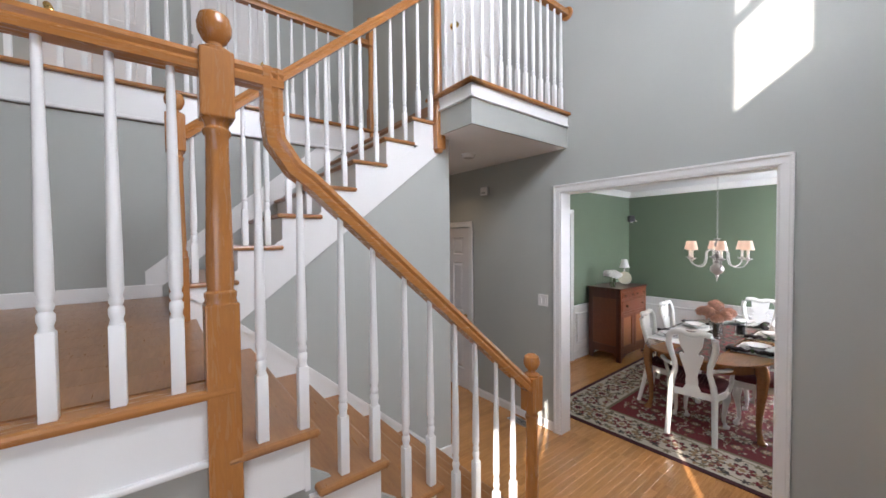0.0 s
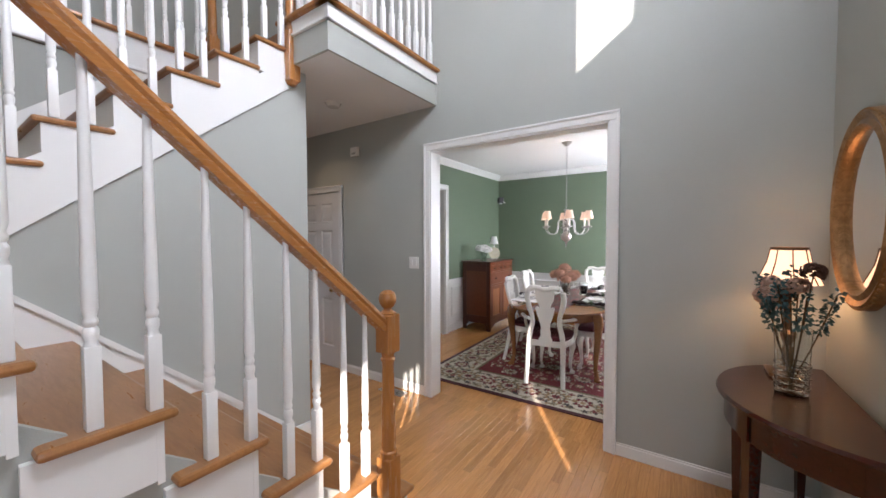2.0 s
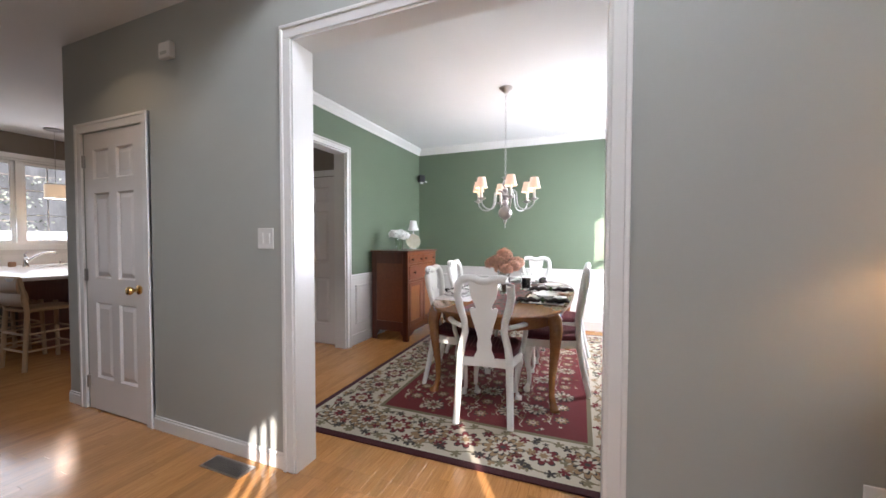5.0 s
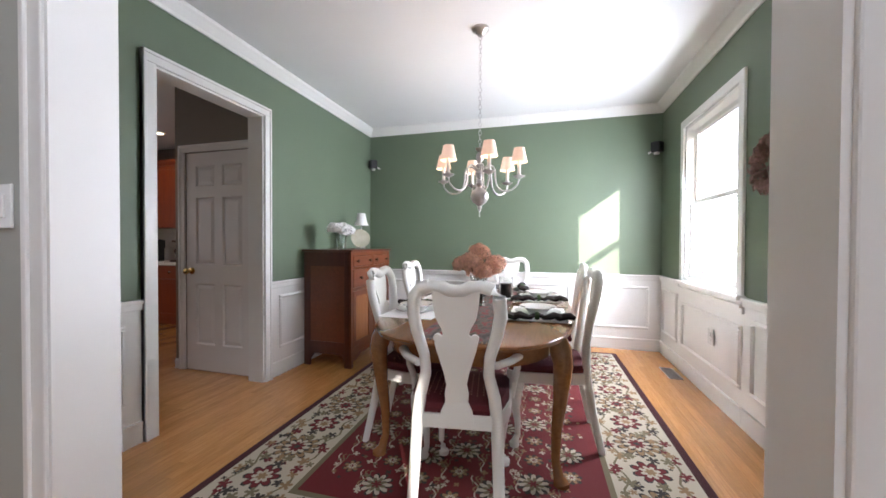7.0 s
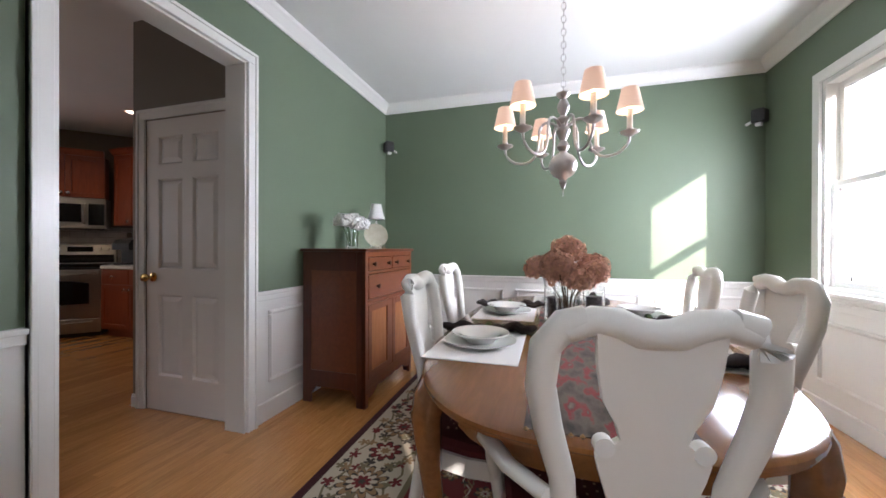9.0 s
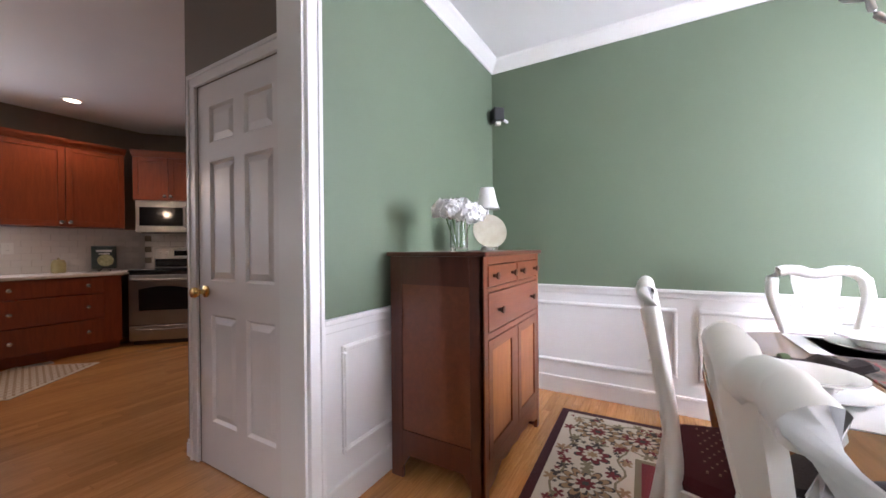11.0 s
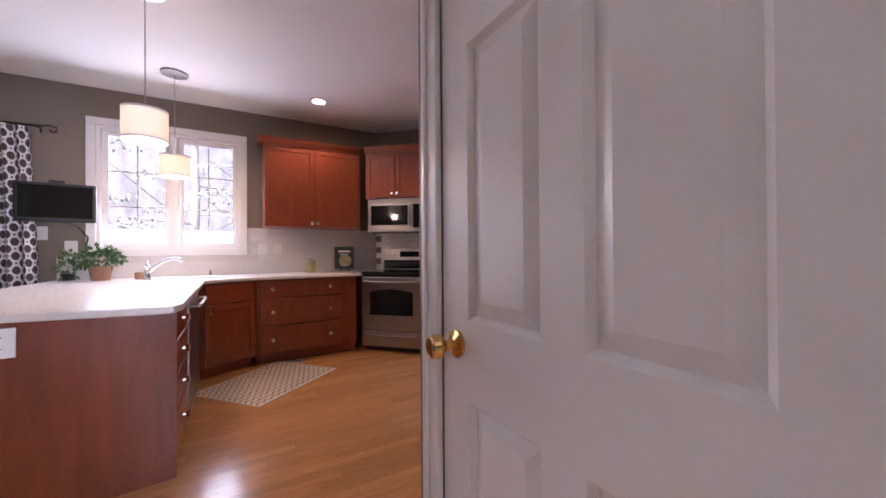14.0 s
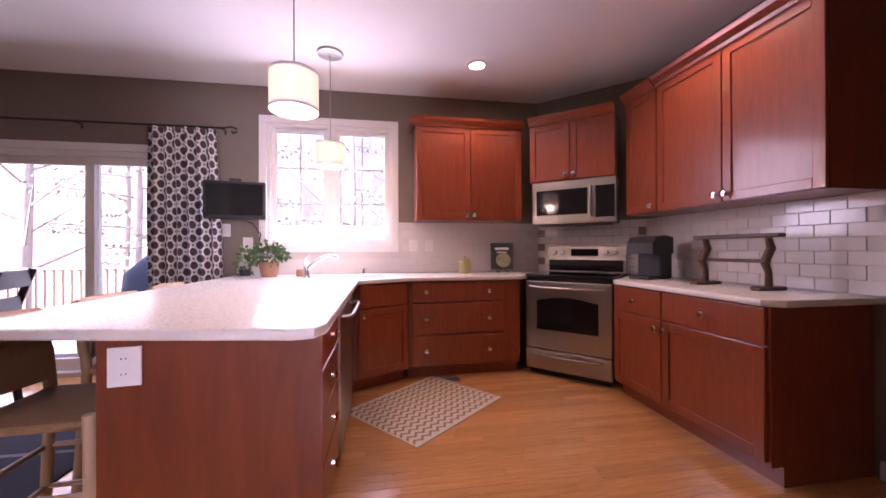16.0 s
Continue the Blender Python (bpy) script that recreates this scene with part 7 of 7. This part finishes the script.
for i in range(9):
    a = i * 2.4
    sp = 0.05 + 0.15 * rnd.random()
    top = Vector((sp * math.cos(a), sp * math.sin(a) * 0.75, 0.40 + 0.17 * rnd.random()))
    part("stem", Shape().tube([(0.01 * math.cos(a + 3), 0.01 * math.sin(a + 3), 0), tuple(top * 0.55), tuple(top)], 0.003, 5), STEM, fb)
    if i % 3 == 2:
        s = Shape()
        petal_ball(s, top, 0.042, 90, 0.012, 70 + i, 0.9)
        part("rose", s, ROSE if i % 2 else BROWN, fb)
    else:
        s = Shape()
        for k in range(18):
            q = top * (0.66 + 0.40 * k / 18)
            leaves(s, q, (0.017, 0.017, 0.012), 6, 0.022, 300 + i * 40 + k, 0)
        part("eucalyptus_sprig", s, EUC, fb)
for k, (x, y, z) in enumerate(((0.10, 0.06, 0.46), (0.15, 0.05, 0.36), (0.05, 0.09, 0.41))):
    s = Shape()
    petal_ball(s, (x, y, z), 0.045, 110, 0.012, 90 + k, 0.9)
    part("rose", s, ROSE, fb)
mr = thing("oval_mirror", "oval wall mirror in an antique gilt frame", "mirror", (2.30, -1.03, 1.64))
mm = Matrix(((1, 0, 0, 0), (0, 0, 1, 0), (0, 1, 0, 0), (0, 0, 0, 1)))
N_ = 64
def oval(a, b, z):
    return [(a * math.cos(2 * math.pi * i / N_), b * math.sin(2 * math.pi * i / N_), z) for i in range(N_)]
prof = [(0.34, 0.42, 0.0), (0.34, 0.42, 0.03), (0.325, 0.405, 0.045), (0.30, 0.38, 0.035), (0.28, 0.36, 0.045), (0.265, 0.345, 0.03), (0.26, 0.34, 0.01)]
vs = [p_ for a, b, z in prof for p_ in oval(a, b, z)]
part("frame", Shape().add(vs, [(j * N_ + i, j * N_ + (i + 1) % N_, (j + 1) * N_ + (i + 1) % N_, (j + 1) * N_ + i) for j in range(len(prof) - 1) for i in range(N_)], mm), GILT, mr, "", True)
part("glass", Shape().add(oval(0.262, 0.342, 0.012), [tuple(range(N_))], mm), MIRROR, mr)
bead = Shape().lathe([(0.0, -0.007), (0.006, -0.003), (0.006, 0.003), (0.0, 0.007)], n=6).mesh("bead", GILT, True)
for i in range(90):
    a = 2 * math.pi * i / 90
    part("bead", bead, None, mr, "", False, (0.335 * math.cos(a), 0.036, 0.415 * math.sin(a)))


def plate_thing(name, label, cat, loc, rz, w, h, extra):
    o = thing(name, label, cat, loc, rz)
    part("plate", Shape().box(-w / 2, w / 2, -0.007, 0, -h / 2, h / 2, 0.003), PLATE, o)
    for x in extra:
        part("toggle", Shape().box(x - 0.012, x + 0.012, -0.012, -0.007, -0.03, 0.03, 0.003), PLATE, o)
    return o


plate_thing("light_switch", "white double light switch on the foyer wall", "switch", (2.80, 1.80, 1.28), -90, 0.115, 0.115, (-0.025, 0.025))
chm = thing("door_chime", "small white door chime box on the foyer wall", "chime", (2.80, 2.60, 2.455), -90)
part("case", Shape().box(-0.055, 0.055, -0.04, 0, -0.05, 0.05, 0.008), PLATE, chm)
part("grille", Shape().box(-0.03, 0.03, -0.042, -0.0395, -0.03, -0.01), PAINT_GREY, chm)
sm = thing("smoke_detector", "round white smoke detector under the balcony", "smoke detector", (2.23, 2.27, CEIL))
part("case", Shape().lathe([(0.0, -0.035), (0.05, -0.033), (0.062, -0.018), (0.065, 0.0)], n=28), PLATE, sm, "", True)
part("base", Shape().lathe([(0.072, -0.008), (0.074, 0.0), (0.06, 0.0)], n=28), PLATE, sm, "", True)


def floor_vent(loc, rz):
    o = thing("floor_vent", "grey metal floor register set in the oak boards", "vent", loc, rz, "floor vents")
    part("frame", Shape().box(-0.15, 0.15, -0.055, -0.045, 0, 0.005).box(-0.15, 0.15, 0.045, 0.055, 0, 0.005).box(-0.15, -0.14, -0.045, 0.045, 0, 0.005).box(0.14, 0.15, -0.045, 0.045, 0, 0.005), PEWTER, o)
    part("backing", Shape().box(-0.14, 0.14, -0.045, 0.045, 0.0, 0.001), BLACK_MATT, o)
    for i in range(18):
        x = -0.13 + i * 0.0153
        part("slat", Shape().box(x - 0.003, x + 0.003, -0.045, 0.045, 0.001, 0.004), PEWTER, o)


floor_vent((2.69, 1.99, 0.0005), 90)
floor_vent((5.96, -0.70, 0.0005), 0)
floor_vent((4.80, 6.90, 0.0005), 0)
for y, a in ((2.66, -135), (-0.74, -45)):
    o = thing("wall_speaker", "small black cube loudspeaker on a wall bracket", "speaker", (6.63, y, 2.255), a, "dining room speakers")
    part("case", Shape().box(-0.05, 0.05, -0.05, 0.04, -0.055, 0.055, 0.008), BLACK_MATT, o)
    part("grille", Shape().box(-0.042, 0.042, -0.053, -0.05, -0.047, 0.047), IRON, o)
    part("bracket", Shape().tube([(0, 0.04, -0.03), (0, 0.09, -0.05)], 0.012, 8).box(-0.02, 0.02, -0.02, 0.02, -0.08, -0.055), PLATE, o)
o = thing("power_outlet", "ivory duplex power outlet on the wainscot panel", "outlet", (5.42, -0.812, 0.485), 180)
outlet(o)
o = thing("power_outlet", "white duplex power outlet on the foyer wall", "outlet", (2.798, -0.70, 0.47), -90)
outlet(o)
# wreath
wr = thing("wreath", "round wreath of dried pink and brown hydrangea blooms", "wreath", (4.60, -0.80, 1.63))
W1 = material("wreath_bloom", (0.36, 0.19, 0.18), 0.9, spread=0.4, grain=(30, 1, 1, 1, 0.8, (0.17, 0.13, 0.07)))
for i in range(14):
    a = 2 * math.pi * i / 14
    s = Shape()
    petal_ball(s, (0.135 * math.cos(a), 0.035, 0.135 * math.sin(a)), 0.042, 80, 0.013, 150 + i, 1.0)
    part("bloom", s, W1, wr)
# on the sideboard
glass_vase("glass_vase", "square clear glass vase on the sideboard", (5.40, 2.395, 1.13), 0.045, 0.15)
wf = thing("white_flowers", "bunch of white silk peonies in a glass vase", "flowers", (5.40, 2.395, 1.15))
SILK = material("white_silk_petal", (0.80, 0.79, 0.77), 0.8, spread=0.06, grain=(20, 1, 1, 1, 0.3, (0.7, 0.7, 0.66)))
for i, (x, y, z) in enumerate(((0, -0.02, 0.20), (0.08, 0.0, 0.18), (-0.08, 0.0, 0.18), (0.04, 0.06, 0.19), (-0.05, 0.06, 0.19), (0.03, -0.07, 0.17), (-0.05, -0.07, 0.165))):
    s = Shape()
    petal_ball(s, (x, y, z), 0.052, 80, 0.024, 210 + i, 0.8)
    part("flower_head", s, SILK, wf)
    part("stem", Shape().tube([(x * 0.2, y * 0.2, 0.0), (x, y, z)], 0.003, 5), LEAF, wf)
hl = thing("small_lamp", "small unlit lamp with a white bell shade on the sideboard", "lamp", (5.97, 2.48, 1.13))
hl.scale = (0.85, 0.85, 1.2)
part("base", Shape().lathe([(0.0, 0.0), (0.06, 0.0), (0.05, 0.012), (0.014, 0.03), (0.018, 0.08), (0.011, 0.12), (0.016, 0.17), (0.008, 0.2), (0.008, 0.27), (0.0, 0.272)], n=18), PEWTER, hl, "", True)
part("shade", Shape().lathe([(0.095, 0.225), (0.072, 0.27), (0.052, 0.34), (0.05, 0.34), (0.07, 0.27), (0.093, 0.225)], n=28), CLOTH_WHITE, hl, "white fabric shade", True)
op = thing("oval_platter", "oval cream platter standing on a small easel", "platter", (5.78, 2.39, 1.13), -48)
op.scale = (0.75, 0.75, 0.75)
part("platter", Shape().lathe([(0.0, 0.0), (0.08, 0.0), (0.10, 0.01), (0.14, 0.02), (0.14, 0.024), (0.098, 0.014), (0.0, 0.005)], n=36), material("cream_stoneware", (0.40, 0.37, 0.28), 0.4, grain=(12, 1, 1, 1, 0.6, (0.28, 0.25, 0.17))), op, "", True, (0, 0, 0.15), (72, 0, 0))
for sx in (-1, 1):
    part("easel_wire", Shape().tube([(sx * 0.05, 0.07, 0.0), (sx * 0.05, 0.02, 0.05), (sx * 0.05, -0.03, 0.0), (sx * 0.05, -0.06, 0.015), (sx * 0.05, -0.055, 0.04)], 0.003, 6), PEWTER, op, "", True)

# ---- outdoors ----
structure("ground", Shape().box(-300, 300, -300, 300, -1.25, -1.2), material("leaf_litter", (0.20, 0.155, 0.11), 0.95, grain=(3, 1, 1, 1, 0.8, (0.10, 0.085, 0.06)), bump=0.5, bump_scale=8), "woodland ground around the house")
# Self-lit: the outdoor brightness and haze are put into the emission colour.
def glowing_distance_material(name, strength):
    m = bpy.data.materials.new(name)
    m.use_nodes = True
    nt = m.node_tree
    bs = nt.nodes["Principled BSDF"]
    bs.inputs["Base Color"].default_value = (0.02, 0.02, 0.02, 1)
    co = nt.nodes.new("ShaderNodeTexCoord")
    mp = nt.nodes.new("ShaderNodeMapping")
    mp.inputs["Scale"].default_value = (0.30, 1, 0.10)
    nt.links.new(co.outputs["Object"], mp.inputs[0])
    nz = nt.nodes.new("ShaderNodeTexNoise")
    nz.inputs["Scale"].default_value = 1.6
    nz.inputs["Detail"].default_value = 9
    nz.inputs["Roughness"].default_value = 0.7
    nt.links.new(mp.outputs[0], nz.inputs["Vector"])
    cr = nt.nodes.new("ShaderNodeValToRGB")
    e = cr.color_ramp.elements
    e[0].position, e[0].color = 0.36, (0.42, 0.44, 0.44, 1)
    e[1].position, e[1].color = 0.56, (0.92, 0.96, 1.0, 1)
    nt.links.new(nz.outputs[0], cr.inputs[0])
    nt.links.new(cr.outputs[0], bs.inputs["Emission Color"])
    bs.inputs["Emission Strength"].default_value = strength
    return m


# Added glowing screens; the lower southern half stays under the sun's path.
structure("backdrop_north", Shape().box(-140, 140, 70, 70.5, -1.2, 60), glowing_distance_material("glowing_woodland_backdrop", 0.13), "glowing backdrop of hazy woodland and sky beyond the garden")
structure("backdrop_south", Shape().box(-140, 0, -64.5, -64, -1.2, 44).box(0, 240, -64.5, -64, -1.2, 130), glowing_distance_material("glowing_sky_backdrop", 1.1), "glowing backdrop in place of bright hazy sky beyond the front garden")
# Both tree colours are lightened: outdoor haze and glare are painted in.
BARK = material("haze_paled_bark", (0.36, 0.32, 0.30), 0.95, grain=(6, 3, 3, 0.6, 0.6, (0.16, 0.14, 0.12)), bump=0.8, bump_scale=12)
NEEDLE = material("haze_paled_foliage", (0.26, 0.30, 0.27), 0.9, spread=0.3, grain=(2, 1, 1, 1, 0.5, (0.11, 0.10, 0.05)))


def tree(x, y, h, seed, pine=True):
    rnd = random.Random(seed)
    t = thing("pine_tree" if pine else "bare_tree", "tall pine with loose needle clumps, haze painted into its colour" if pine else "slender bare woodland tree", "tree", (x, y, -1.2), 0, "trees behind the house")
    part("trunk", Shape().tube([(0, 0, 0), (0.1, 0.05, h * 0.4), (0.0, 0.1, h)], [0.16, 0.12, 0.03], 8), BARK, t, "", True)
    cl = Shape()
    for k in range(26):
        z = h * (0.18 + 0.8 * k / 26)
        a = k * 2.4 + rnd.random()
        L = (h * 0.26) * (1 - 0.75 * k / 26) * rnd.uniform(0.7, 1.2)
        tip = (L * math.cos(a), L * math.sin(a), z + (0.0 if pine else L * 0.6))
        part("limb", Shape().tube([(0.05, 0.04, z), tip], [0.035, 0.008], 5), BARK, t)
        if pine:
            for q in (0.45, 0.7, 0.95):
                leaves(cl, (tip[0] * q, tip[1] * q, z - 0.05), (0.42, 0.42, 0.2), 26, 0.10, seed * 100 + k * 3, -0.2)
    if pine:
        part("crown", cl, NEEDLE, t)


for i, (x, y, h, pn) in enumerate(((-3.2, 16, 10, True), (0.6, 14.5, 9, True), (-1.2, 19, 12, False), (3.0, 18, 11, True), (5.6, 16.5, 9, True), (2.0, 22, 13, False), (-6.0, 20, 11, True), (4.3, 21, 12, False), (-4.4, 14, 10, False))):
    tree(x, y, h, 30 + i, pn)
DECK = material("weathered_deck", (0.30, 0.24, 0.19), 0.8, grain=(4, 1, 12, 8, 0.6, (0.2, 0.15, 0.12)))
dk = thing("deck", "weathered wooden deck outside the patio door", "deck", (0, 0, 0), kind="structure")
for i in range(24):
    part("deck_board", Shape().box(-3.0, 5.5, 7.68 + i * 0.145, 7.68 + i * 0.145 + 0.138, -0.15, -0.11, 0.003), DECK, dk)
dr_ = thing("deck_railing", "weathered wooden deck railing with square balusters", "railing", (0, 11.05, -0.11))
part("top_rail", Shape().box(-3.0, 5.5, -0.06, 0.06, 0.92, 0.96, 0.005), DECK, dr_)
part("bottom_rail", Shape().box(-3.0, 5.5, -0.02, 0.02, 0.10, 0.16), DECK, dr_)
bmk = Shape().box(-0.018, 0.018, -0.018, 0.018, 0.16, 0.92).mesh("baluster", DECK)
for i in range(62):
    part("baluster", bmk, None, dr_, "", False, (-2.9 + i * 0.136, 0, 0))
gc = thing("covered_grill", "garden grill under a blue-grey fabric cover", "grill", (1.55, 9.2, -0.11), 8)
part("cover", Shape().add([(x * k, y * k, z) for k, z in ((1.0, 0.0), (0.97, 0.6), (0.9, 0.95), (0.5, 1.22)) for x, y in superellipse(0.62, 0.36, 5, 24)],
     [(j * 24 + i, j * 24 + (i + 1) % 24, (j + 1) * 24 + (i + 1) % 24, (j + 1) * 24 + i) for j in range(3) for i in range(24)] + [tuple(72 + i for i in range(24))]), material("blue_grey_cover", (0.10, 0.14, 0.19), 0.8, bump=0.5, bump_scale=9, vary=0.1), gc, "", True)

GROUT = material("white_grout", (0.60, 0.57, 0.54), 0.8, bump=0.2)
# ---- backsplash tiles, laid after the things ----
bsp = structure("trim_backsplash", Shape().box(2.9, 5.97, NY - 0.004, NY - 0.001, CZ, NZ0 - 0.07).box(NX1 + 0.07, 5.97, NY - 0.004, NY - 0.001, NZ0 - 0.07, 1.42).box(6.716, 6.719, 5.165, 6.8, CZ, 1.42), GROUT, "white tile splashback with thin grout")
tile_mesh = Shape().box(-0.0735, 0.0735, -0.006, 0.0, -0.036, 0.036, 0.002).mesh("tile", STUCCO)
half_m = Matrix.Rotation(radians(-44.2), 4, 'Z')
for r in range(7):
    z = CZ + 0.037 + r * 0.0742
    if z > 1.40:
        continue
    off = 0.075 if r % 2 else 0
    for i in range(21):
        x = 2.98 + off + i * 0.15
        if x > 5.90 or (z > NZ0 - 0.11 and x < NX1 + 0.15):
            continue
        part("tile", tile_mesh, None, bsp, "", False, (x, NY - 0.004, z))
    for i in range(11):
        y = 5.245 + off + i * 0.15
        if y < 6.74:
            part("tile", tile_mesh, None, bsp, "", False, (6.716, y, z), (0, 0, -90))
    for i in range(7):
        d = 0.08 + off + i * 0.15
        if d < 0.98:
            part("tile", tile_mesh, None, bsp, "", False, (5.97 + 0.7165 * d - 0.003, NY - 0.6975 * d - 0.003, z), (0, 0, -44.2))


# ---- floor boards, laid last ----
def boards():
    rnd = random.Random(11)
    w, top = 0.057, 0.0
    meshes = {}
    near, vs, fs = [], [], []
    rooms = [(-2.88, 2.80, -1.03, 3.10), (2.80, 2.93, OY0, OY1), (2.93, 6.70, -0.82, 2.74), (KX0, KX1, 2.74, 2.87), (3.76, PX, 2.87, 3.88), (1.74, 2.80, 3.10, 3.88), (-2.88, 6.40, 3.88, NY), (6.40, 8.0, 4.72, NY)]
    for x0, x1, y0, y1 in rooms:
        j0, j1 = math.floor(y0 / w), math.ceil(y1 / w)
        for j in range(j0, j1):
            a, b = max(y0, j * w), min(y1, (j + 1) * w)
            if b - a < 0.004:
                continue
            x = x0 - rnd.uniform(0, 0.9)
            while x < x1:
                L = rnd.choice((0.6, 0.8, 1.0, 1.2, 1.4))
                xa, xb = max(x, x0), min(x + L, x1)
                x += L
                if xb - xa < 0.02:
                    continue
                near.append((xa, xb, a, b))
    picked = [r for r in near if (r[0] > 1.6 and r[1] < 3.3 and 0.0 < r[2] < 2.2) or (r[0] > 4.0 and r[1] < 6.2 and 3.9 < r[2] < 6.6)][:300]
    chosen = set(picked)
    g = 0.0003

    def plank(xa, xb, a, b):
        e = 0.0005
        return ([(xa + g, a + g, -0.012), (xb - g, a + g, -0.012), (xb - g, b - g, -0.012), (xa + g, b - g, -0.012),
                 (xa + g, a + g, top - e), (xb - g, a + g, top - e), (xb - g, b - g, top - e), (xa + g, b - g, top - e),
                 (xa + g + e, a + g + e, top), (xb - g - e, a + g + e, top), (xb - g - e, b - g - e, top), (xa + g + e, b - g - e, top)],
                [(8, 9, 10, 11)] + [(i, (i + 1) % 4, 4 + (i + 1) % 4, 4 + i) for i in range(4)] + [(4 + i, 4 + (i + 1) % 4, 8 + (i + 1) % 4, 8 + i) for i in range(4)])
    fl = bpy.data.objects["floor"]
    for r in near:
        if r in chosen:
            cx, cy = (r[0] + r[1]) / 2, (r[2] + r[3]) / 2
            key = (round(r[1] - r[0], 3), round(r[3] - r[2], 3))
            if key not in meshes:
                v, f = plank(-key[0] / 2, key[0] / 2, -key[1] / 2, key[1] / 2)
                me = bpy.data.meshes.new("plank")
                me.from_pydata(v, [], f)
                me.materials.append(OAK_FLOOR)
                meshes[key] = me
            ob = new("plank", meshes[key])
            ob.parent = fl
            ob.location = (cx, cy, 0)
        else:
            v, f = plank(*r)
            n = len(vs)
            vs += v
            fs += [tuple(n + i for i in q) for q in f]
    me = bpy.data.meshes.new("planks")
    me.from_pydata(vs, [], fs)
    me.materials.append(OAK_FLOOR)
    ob = new("planks", me)
    ob.parent = fl
    tagged(ob, "strips of honey oak flooring", kind="stuff")


boards()
